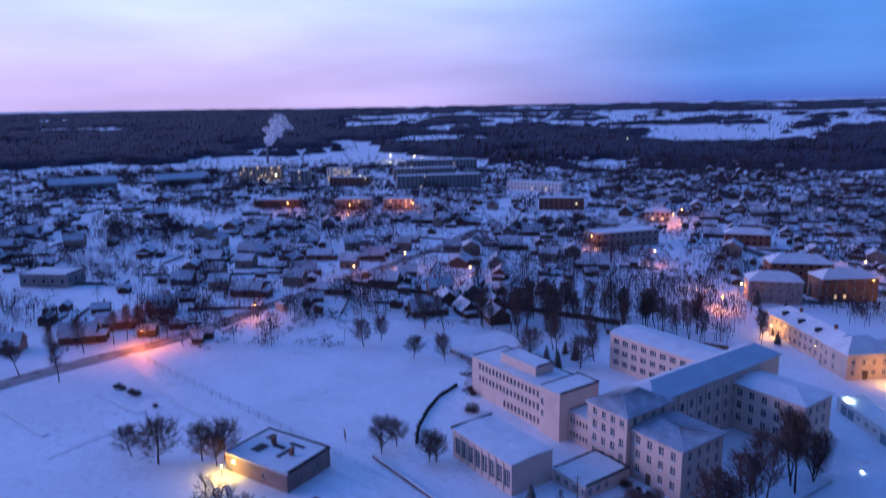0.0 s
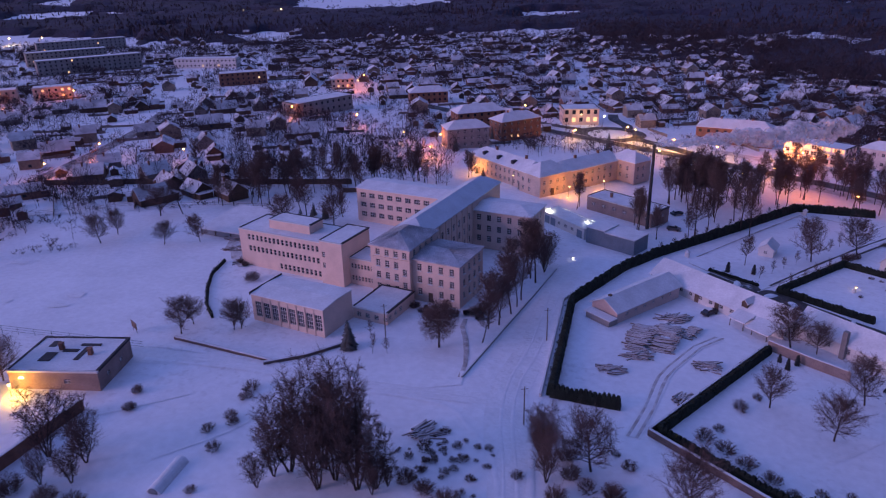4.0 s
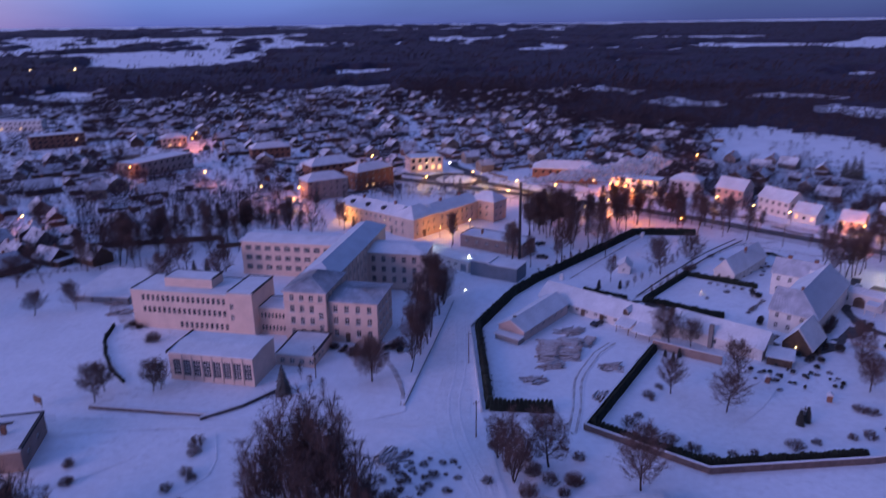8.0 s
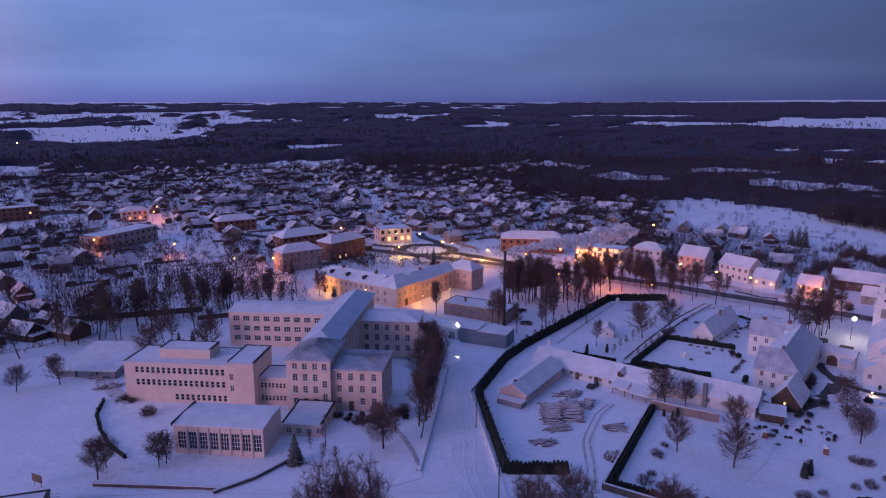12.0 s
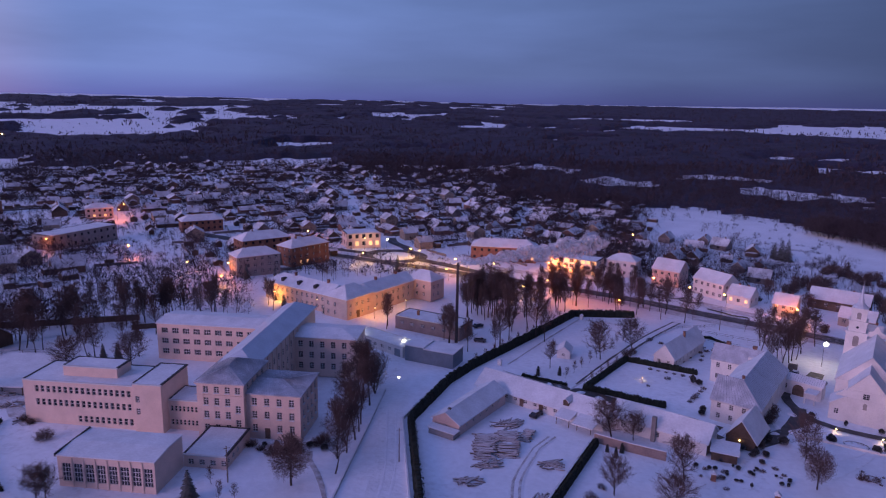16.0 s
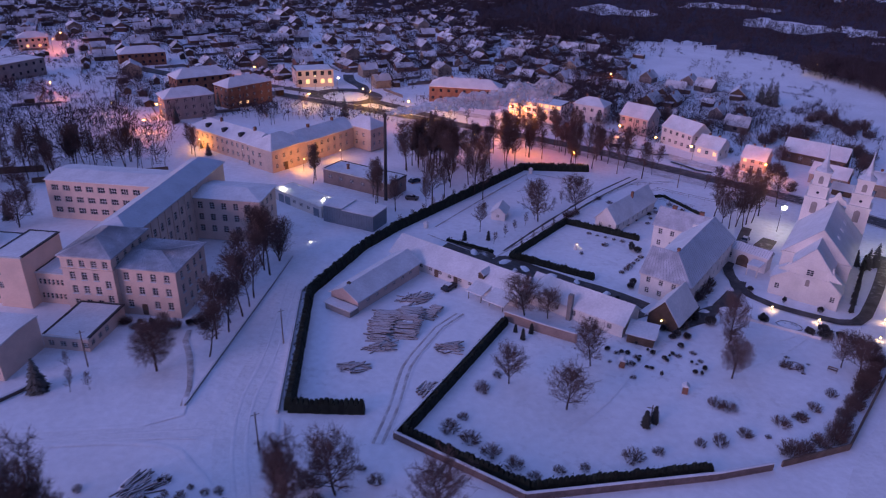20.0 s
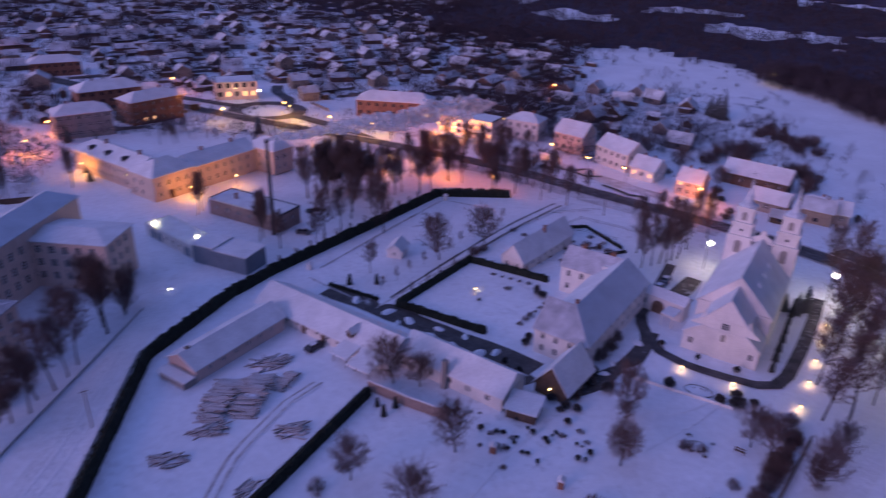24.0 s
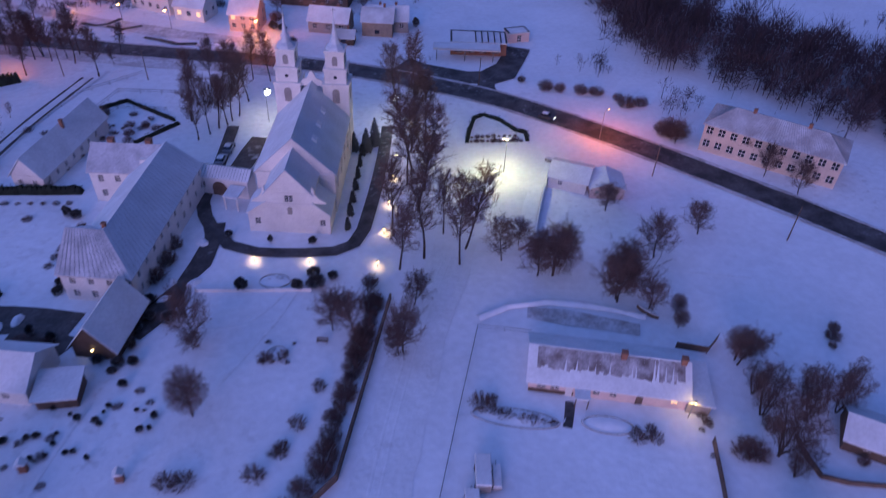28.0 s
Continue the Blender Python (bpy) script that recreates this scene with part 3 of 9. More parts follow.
# ---- school ----
def make_school():
    s = thing("school", pose(-39, 162, ground_z(-39, 162), 0, 0, -6), "cream plastered school with several wings and snowy roofs", "school building")
    b = -0.8
    # west block with long rows of narrow windows
    f = row(3.0, 1.42, 17, 8.2, 0.85, 1.6) + row(3.0, 1.42, 17, 4.9, 0.85, 1.6) + row(13.2, 1.42, 10, 1.2, 0.85, 1.6)
    shell(s, -43.0, -15.2, 0, 12, b, 10.9, CREAM, front=f, left=row(2, 3, 3, 8.2, 1.2, 1.6) + row(2, 3, 3, 4.9, 1.2, 1.6), grid=(1, 2))
    flat_roof(s, -43.0, -15.2, 0, 12, 10.9)
    shell(s, -35, -21.5, 3.5, 9.5, 11.0, 13.4, CREAM, name="penthouse")
    flat_roof(s, -35, -21.5, 3.5, 9.5, 13.4)
    # stair tower
    shell(s, -15.2, -8.4, -1.0, 12, b, 11.9, CREAM, front=[(0.6, 7.6, 0.9, 1.5), (0.6, 4.6, 0.9, 1.5)])
    flat_roof(s, -15.2, -8.4, -1.0, 12, 11.9)
    # low link
    shell(s, -8.4, 0, 2, 10, b, 7.2, CREAM, front=row(0.5, 0.98, 8, 4.6, 0.6, 1.3) + row(0.5, 0.98, 8, 1.2, 0.6, 1.3), grid=(1, 2))
    flat_roof(s, -8.4, 0, 2, 10, 7.2)
    # front pavilion of four storeys
    f = []
    for v in (1.6, 4.8, 8.0, 11.0):
        f += row(1.5, 2.55, 3, v, 1.15, 1.75 if v < 11 else 1.5)
    f += [(9.0, 11.0, 1.15, 1.5), (9.0, 6.4, 1.15, 1.7), (9.0, 3.0, 1.15, 1.7)]
    e = [(u, v, 1.15, 1.75) for u in (2, 5, 8, 11) for v in (11.0,)]
    shell(s, 0, 11, -0.6, 14, b, 13.3, CREAM, sills=True, front=f, right=e, left=[(u, v, 1.15, 1.7) for u in (2, 5, 8) for v in (11.0, 8.0)])
    hip_roof(s, 0, 11, -0.6, 14, 13.3, 2.6, seam=True, mtl=FROST)
    # right pavilion of three storeys
    f = [(1.3 + 2.9 * i, v, 1.15, 1.75) for i in range(4) for v in (1.6, 4.8, 8.0) if not (i == 1 and v < 2)]
    shell(s, 11, 23.6, 0.8, 14.5, b, 10.7, CREAM, sills=True, front=f, right=[(2 + 3 * i, v, 1.1, 1.75) for i in range(4) for v in (1.6, 4.8, 8.0)])
    box_part("door", s, WOOD, 11 + 1.3 + 2.9, 11 + 1.3 + 2.9 + 1.2, 0.72, 0.86, 0, 2.5, label="dark wooden door")
    hip_roof(s, 11, 23.6, 0.8, 14.5, 10.7, 1.1, seam=True, mtl=FROST, long_x=True, ends=(False, True))
    # spine running north
    e = [(2.0 + 3.4 * i, v, 1.3, 2.0) for i in range(8) for v in (1.6, 5.0, 8.6)]
    shell(s, 0, 9.5, 14, 45, b, 13.0, CREAM, right=e, left=e)
    hip_roof(s, 0, 9.5, 10, 60, 13.25, 2.9, seam=False, long_x=False, mtl=BLUETIN)
    for i in range(9):
        box_part("pilaster", s, CREAM, 9.5, 9.75, 15.0 + 3.4 * i, 15.6 + 3.4 * i, b, 12.9)
    shell(s, 0, 9.5, 45, 60, b, 13.0, CREAM)
    # east wing
    f = [(1.0 + 3.15 * i, v, 1.3, 1.8) for i in range(5) for v in (1.4, 4.6, 7.8)]
    shell(s, 9.5, 27, 40, 52, b, 10.6, CREAM, front=f, right=[(2 + 3 * i, v, 1.2, 1.8) for i in range(3) for v in (1.4, 4.6, 7.8)])
    hip_roof(s, 9.5, 27, 40, 52, 10.6, 1.3, long_x=True, ends=(False, True))
    # north-west wing
    f = [(1.4 + 3.3 * i, v, 2.0, 1.6) for i in range(10) for v in (1.2, 4.4, 7.6)]
    shell(s, -34.5, 0, 45.5, 58, b, 10.4, CREAM, front=f, left=[(2 + 4 * i, v, 1.6, 1.6) for i in range(3) for v in (4.4, 7.6)], grid=(3, 2))
    gable_roof(s, -34.5, 0.3, 45.5, 58, 10.45, 0.9, over=0.3, gable_mat=CREAM)
    # cornices
    for c in ((-0.25, 11.25, -0.85, 14.25, 10.35, 10.55), (-0.3, 11.3, -0.9, 14.3, 12.95, 13.28), (11.3, 23.85, 0.55, 14.75, 10.4, 10.68)):
        bm = bmesh.new()
        x0, x1, y0, y1, z0, z1 = c
        cube(bm, x0, x1, y0, y0 + 0.24, z0, z1)
        cube(bm, x1 - 0.24, x1, y0 + 0.25, y1, z0, z1)
        part("cornice", bm, CREAM, s)


make_school()


def make_gym():
    s = thing("gym_hall", pose(-39, 162, ground_z(-45, 137), 0, 0, -6), "low cream gym hall with tall windows beside the school", "gym hall")
    f = row(0.9, 2.42, 8, 1.3, 1.75, 3.9)
    shell(s, -17.2, 2.9, -25.2, -14.0, -0.8, 6.6, CREAM, front=f, grid=(3, 4))
    gable_roof(s, -17.2, 2.9, -25.2, -14.0, 6.65, 0.35, over=0.15, gable_mat=CREAM)
    for n in range(1, 8):
        box_part("pier", s, CREAM, -17.2 + 0.9 + 2.42 * n - 0.52, -17.2 + 0.9 + 2.42 * n - 0.15, -25.36, -25.19, -0.5, 6.4)
    box_part("verge", s, DARKROOF, -17.62, -17.37, -25.4, -13.8, 6.5, 7.25, label="dark felted verge")
    # low annexe behind
    a = thing("annexe", pose(-39, 162, ground_z(-35, 150), 0, 0, -6), "low flat annexe between gym hall and school", "annexe")
    shell(a, 2.95, 12.2, -14.0, -1.0, -0.8, 2.7, CREAM, front=row(1, 2.4, 4, 0.7, 1.2, 1.2), right=row(1, 2.4, 3, 0.7, 1.2, 1.2))
    flat_roof(a, 2.95, 12.2, -14.0, -1.0, 2.7)


make_gym()

# ---- hedges and garden walls ----
def hedge(pts, height, width, label, category="hedge"):
    """A clipped evergreen hedge: a ragged core with many small sprays standing out of it."""
    rnd = random.Random(len(pts) * 7 + int(pts[0][0]))
    ob = thing("hedge", Matrix.Identity(4), label, category)
    bm = bmesh.new()
    for a, b in zip(pts, pts[1:]):
        a, b = Vector((*a, 0)), Vector((*b, 0))
        d = (b - a).normalized()
        s = Vector((d.y, -d.x, 0))
        n = int((b - a).length / 0.9) + 1
        for i in range(n):
            if i % 6 == 0 and bm.faces:
                part("hedge_stretch", bm, HEDGE, ob)
                bm = bmesh.new()
            p = a.lerp(b, (i + 0.5) / n)
            h = height * rnd.uniform(0.9, 1.12)
            z = ground_z(p.x, p.y) - 0.1
            w = width / 2 * rnd.uniform(0.9, 1.1)
            q = 0.62
            lo = [p + d * (q * x) + s * (w * y) + Vector((0, 0, z)) for x, y in ((-1, -1), (1, -1), (1, 1), (-1, 1))]
            k = rnd.uniform(0.25, 0.5)
            hi = [p + d * (q * x * k) + s * (w * y * k) + Vector((0, 0, z + h)) for x, y in ((-1, -1), (1, -1), (1, 1), (-1, 1))]
            mid = [v.lerp(u, 0.72) + (v - p - Vector((0, 0, z))) * 0.16 for v, u in zip(lo, hi)]
            prism(bm, lo, mid)
            prism(bm, mid, hi)
            for _ in range(7):
                c = p + d * rnd.uniform(-0.5, 0.5) + s * (w * rnd.choice((-1, 1)) * rnd.uniform(0.75, 1.15)) + Vector((0, 0, z + h * rnd.uniform(0.1, 0.95)))
                r = rnd.uniform(0.15, 0.35)
                v = [bm.verts.new(c + Vector((rnd.uniform(-r, r), rnd.uniform(-r, r), rnd.uniform(-r, r * 1.8)))) for _ in range(3)]
                bm.faces.new(v)
    part("hedge_stretch", bm, HEDGE, ob)
    return ob


def garden_wall(pts, height, width, label, mtl=None, coping=True):
    w = thing("garden_wall", Matrix.Identity(4), label, "wall", kind="structure")
    for a, b in zip(pts, pts[1:]):
        a, b = Vector((*a, 0)), Vector((*b, 0))
        n = max(1, int((b - a).length / 6))
        d = (b - a).normalized()
        s = Vector((d.y, -d.x, 0)) * width / 2
        for i in range(n):
            p, q = a.lerp(b, i / n), a.lerp(b, (i + 1) / n)
            z0, z1 = Vector((0, 0, ground_z(p.x, p.y))), Vector((0, 0, ground_z(q.x, q.y)))
            up, low = Vector((0, 0, height)), Vector((0, 0, -0.4))
            bm = bmesh.new()
            prism(bm, [p + s + z0 + low, p - s + z0 + low, q - s + z1 + low, q + s + z1 + low], [p + s + z0 + up, p - s + z0 + up, q - s + z1 + up, q + s + z1 + up])
            bmesh.ops.recalc_face_normals(bm, faces=bm.faces)
            part("wall_bay", bm, mtl or DARKSTONE, w)
            if not coping:
                continue
            bm = bmesh.new()
            k = Vector((0, 0, 0.14))
            s2 = s * 1.25
            prism(bm, [p + s2 + z0 + up, p - s2 + z0 + up, q - s2 + z1 + up, q + s2 + z1 + up], [p + s + z0 + up + k, p - s + z0 + up + k, q - s + z1 + up + k, q + s + z1 + up + k])
            bmesh.ops.recalc_face_normals(bm, faces=bm.faces)
            part("coping", bm, SNOWROOF, w)
    return w


H1 = [(25.9, 132.1), (13.0, 131.8), (9.0, 173.3), (18.4, 198.8), (25.6, 211.4), (46, 240.5), (66.5, 270.3), (90.1, 271.6)]
hedge(H1, 2.6, 1.8, "tall dark clipped evergreen hedge round the yards")
garden_wall([(11.2, 130.6), (6.9, 173.6), (16.6, 199.8)], 0.7, 0.4, "low snow-capped wall along the lane", WHITE)
H2 = [(52.8, 163.8), (33.3, 126.6), (53, 115.0), (82.5, 120.6)]
hedge(H2, 2.0, 1.3, "dark evergreen hedge inside the garden wall")
garden_wall([(52.0, 164.4), (31.6, 125.6), (52.1, 113.0), (82.5, 118.8), (92.6, 121.6)], 1.4, 0.4, "long low stone garden wall with snowy coping")
garden_wall([(94.5, 122.4), (108, 127.2), (131, 154)], 1.2, 0.3, "low dark boarded garden wall beside the footpath", WOOD, False)
H3 = [(93.4, 211.8), (74.4, 222.0), (56.7, 197.3), (76, 186.4)]
hedge(H3, 1.7, 1.6, "clipped dark hedge round a square garden")

# ---- church ----
def arch_plate(bm, w, h, y0, y1):
    """A round-headed upright plate."""
    ring = [(-w / 2, 0), (w / 2, 0)] + [(w / 2 * math.cos(t), h - w / 2 + w / 2 * math.sin(t)) for t in [math.pi * i / 8 for i in range(9)]]
    prism(bm, [(x, y0, z) for x, z in ring], [(x, y1, z) for x, z in ring])
    bmesh.ops.recalc_face_normals(bm, faces=bm.faces)


def square_ring(bm, cx, cy, half, z0, z1):
    cube(bm, cx - half, cx + half, cy - half, cy + half, z0, z1)


def make_church():
    c = thing("church", pose(117.45, 183.8, ground_z(122, 190), 0, 0, -33.5), "white plastered baroque church with two slender towers", "church")
    b = -0.8
    # chancel with lower side rooms
    shell(c, 3.8, 12.3, 0, 7.2, b, 9.0, WHITE, front=[(3.5, 7.0, 1.5, 1.5)], right=[(3, 5.2, 1.2, 2.2)], left=[(3, 5.2, 1.2, 2.2)])
    # right-hand slopes of chancel, side room and nave are bluer and darker
    gable_roof(c, 3.8, 12.3, 0, 7.4, 9.05, 5.0, over=0.35, long_x=False, gable_mat=WHITE, mtl2=BLUETIN)
    for x0, x1, u in ((0.2, 3.8, 1.2), (12.3, 15.3, 1.1)):
        shell(c, x0, x1, 0, 6.2, b, 4.2, WHITE, front=[(u, 1.8, 1.0, 1.4)], name="side_room")
        bm = bmesh.new()
        lo, hi = (x0 - 0.3, x1) if x0 < 1 else (x1 + 0.3, x0)
        z0, z1, t = 4.2, 7.0, 0.22
        prism(bm, [(lo, -0.3, z0), (hi, -0.3, z1), (hi, 6.5, z1), (lo, 6.5, z0)], [(lo, -0.3, z0 + t), (hi, -0.3, z1 + t), (hi, 6.5, z1 + t), (lo, 6.5, z0 + t)])
        bmesh.ops.recalc_face_normals(bm, faces=bm.faces)
        part("side_roof", bm, SNOWROOF if x0 < 1 else BLUETIN, c)
        bm = bmesh.new()
        prism(bm, [(x0 if x0 < 1 else x1, 0.01, 4.19), (x1 if x0 < 1 else x0, 0.01, 4.19), (x1 if x0 < 1 else x0, 0.01, 6.95)], [(x0 if x0 < 1 else x1, 6.19, 4.19), (x1 if x0 < 1 else x0, 6.19, 4.19), (x1 if x0 < 1 else x0, 6.19, 6.95)])
        bmesh.ops.recalc_face_normals(bm, faces=bm.faces)
        part("side_gable", bm, WHITE, c)
    # curved shoulders of the chancel gable
    for s, x in ((1, 3.8), (-1, 12.3)):
        bm = bmesh.new()
        ring = [(0, 6.9), (-2.6 * s, 6.9), (-2.2 * s, 7.4), (-1.3 * s, 7.9), (-0.6 * s, 8.8), (-0.25 * s, 10.2), (0, 10.4)]
        prism(bm, [(x + u, 0.0, v) for u, v in ring], [(x + u, 0.5, v) for u, v in ring])
        bmesh.ops.recalc_face_normals(bm, faces=bm.faces)
        part("gable_shoulder", bm, WHITE, c)
    # nave
    e = [(3 + 4.9 * i, 3.0, 1.4, 4.2) for i in range(4)]
    shell(c, 0.6, 15.5, 7.2, 30.6, b, 8.8, WHITE, right=e, left=e, grid=(2, 4), name="nave_wall")
    gable_roof(c, 0.6, 15.5, 7.2, 30.6, 8.85, 7.3, over=0.4, long_x=False, gable_mat=WHITE, name="nave_roof", mtl2=BLUETIN)
    for z0, z1, o in ((8.3, 8.8, 0.25), (5.5, 5.7, 0.12)):
        bm = bmesh.new()
        x0, x1, y0, y1 = 0.6 - o, 15.5 + o, 7.2 - o, 30.6
        cube(bm, x0, x0 + 0.3, y0, y1, z0, z1)
        part("cornice", bm, WHITE, c)
        bm = bmesh.new()
        cube(bm, x1 - 0.3, x1, y0, y1, z0, z1)
        part("cornice", bm, WHITE, c)
    for x0, x1 in ((0.4, 3.5), (12.6, 15.7)):
        box_part("cornice", c, WHITE, x0, x1, 6.95, 7.25, 8.3, 8.8)
    box_part("string_course", c, WHITE, 3.6, 12.5, -0.18, 0.06, 6.5, 6.75)
    # snow guards on the roof
    for u in (11.5, 17.0, 22.5):
        bm = bmesh.new()
        prism(bm, [(10.9, u, 13.6), (11.7, u, 12.8), (11.7, u + 1.6, 12.8), (10.9, u + 1.6, 13.6)], [(10.9, u, 13.9), (11.7, u, 13.1), (11.7, u + 1.6, 13.1), (10.9, u + 1.6, 13.9)])
        bmesh.ops.recalc_face_normals(bm, faces=bm.faces)
        part("snow_ridge", bm, SNOWROOF, c)
    # ridge cross between the towers
    bm = bmesh.new()
    ring = [(-2.6, 0), (2.6, 0), (2.0, 1.2), (0.9, 1.7), (0.4, 2.9), (0, 3.2), (-0.4, 2.9), (-0.9, 1.7), (-2.0, 1.2)]
    prism(bm, [(8.05 + u, 30.2, 15.2 + v) for u, v in ring], [(8.05 + u, 30.7, 15.2 + v) for u, v in ring])
    bmesh.ops.recalc_face_normals(bm, faces=bm.faces)
    part("front_gable", bm, WHITE, c)
    # two towers
    for cx in (3.1, 13.1):
        cy = 32.0
        t = thing("tower", Matrix.Identity(4), "", "")
        t.parent = c
        for half, z0, z1 in ((2.6, b, 15.6), (2.15, 16.05, 18.8), (1.8, 19.25, 22.5)):
            bm = bmesh.new()
            square_ring(bm, cx, cy, half, z0, z1)
            part("stage", bm, WHITE, t)
        for half, z0, z1 in ((2.85, 15.6, 16.05), (2.45, 18.8, 19.25), (2.1, 22.5, 22.95)):
            bm = bmesh.new()
            square_ring(bm, cx, cy, half, z0, z1)
            part("tower_cornice", bm, WHITE, t)
        # corner pilasters
        for half, z0, z1 in ((2.6, 8, 15.5), (2.15, 16.05, 18.75), (1.8, 19.25, 22.45)):
            for sx in (-1, 1):
                for sy in (-1, 1):
                    box_part("pilaster", t, WHITE, *sorted((cx + sx * (half - 0.5), cx + sx * (half + 0.1))), *sorted((cy + sy * (half - 0.5), cy + sy * (half + 0.1))), z0 + 0.02, z1)
        for z, w, h, half in ((11.8, 1.5, 3.2, 2.6), (19.8, 1.1, 2.0, 1.8)):
            for turn in (0, 90, 180, 270):
                bm = bmesh.new()
                arch_plate(bm, w, h, -0.06, 0.1)
                part("belfry_opening", bm, GREYWALL, t, "louvred round-headed opening", at=pose(cx, cy, z, 0, 0, turn) @ pose(0, -half, 0))
        for turn in (0, 90, 270):
            bm = bmesh.new()
            tube(bm, (0, -2.22, 0), (0, -2.10, 0), 0.35, 0.35, 12)
            part("round_window", bm, GLASS, t, at=pose(cx, cy, 17.4, 0, 0, turn))
        # bulbous tin cap and lantern
        prof = [(2.05, 22.95), (1.8, 23.4), (1.15, 23.95), (0.85, 24.5), (0.75, 25.0), (0.92, 25.1), (0.58, 25.6), (0.34, 26.8), (0.17, 28.5), (0.05, 30.0)]
        bm = bmesh.new()
        n = 8
        rings = [[bm.verts.new((cx + r * math.cos(2 * math.pi * (i + 0.5) / n), cy + r * math.sin(2 * math.pi * (i + 0.5) / n), z)) for i in range(n)] for r, z in prof]
        for p, q in zip(rings, rings[1:]):
            for i in range(n):
                bm.faces.new((p[i], p[(i + 1) % n], q[(i + 1) % n], q[i]))
        bm.faces.new(rings[-1])
        part("spire", bm, BLUETIN, t, "snow-dusted tin spire")
        bm = bmesh.new()
        tube(bm, (cx, cy, 29.9), (cx, cy, 31.2), 0.06, 0.05, 5)
        tube(bm, (cx - 0.5, cy, 30.7), (cx + 0.5, cy, 30.7), 0.05, 0.05, 5)
        part("tower_cross", bm, METAL, t)
    # niche and shrine on the chancel wall
    bm = bmesh.new()
    arch_plate(bm, 0.9, 1.7, -0.05, 0.06)
    part("niche", bm, GREYWALL, c, at=pose(8.05, 0, 4.3))
    return c


make_church()


def make_gatehouse():
    g = thing("gate_wing", pose(112.6, 201.5, ground_z(116, 198), 0, 0, -42), "low white gate wing between the cloister and church", "gate")
    shell(g, 0, 11.5, 0, 4, -0.6, 4.0, WHITE, front=[(1.6, 1.4, 1.0, 1.4)])
    hip_roof(g, 0, 11.5, 0, 4, 4.0, 1.6, over=0.35, seam=True, ends=(False, False))
    bm = bmesh.new()
    arch_plate(bm, 3.0, 3.2, -0.08, 0.05)
    part("gate_door", bm, WOOD, g, "brown arched gate", at=pose(5.6, 0, 0))
    bm = bmesh.new()
    cube(bm, 8.2, 11.2, -4.5, -0.4, 2.9, 3.2)
    part("porch_roof", bm, SNOWROOF, g)
    for x in (8.4, 10.9):
        bm = bmesh.new()
        tube(bm, (x, -4.2, -0.3), (x, -4.2, 2.9), 0.18, 0.18, 8)
        part("porch_post", bm, WHITE, g)


make_gatehouse()

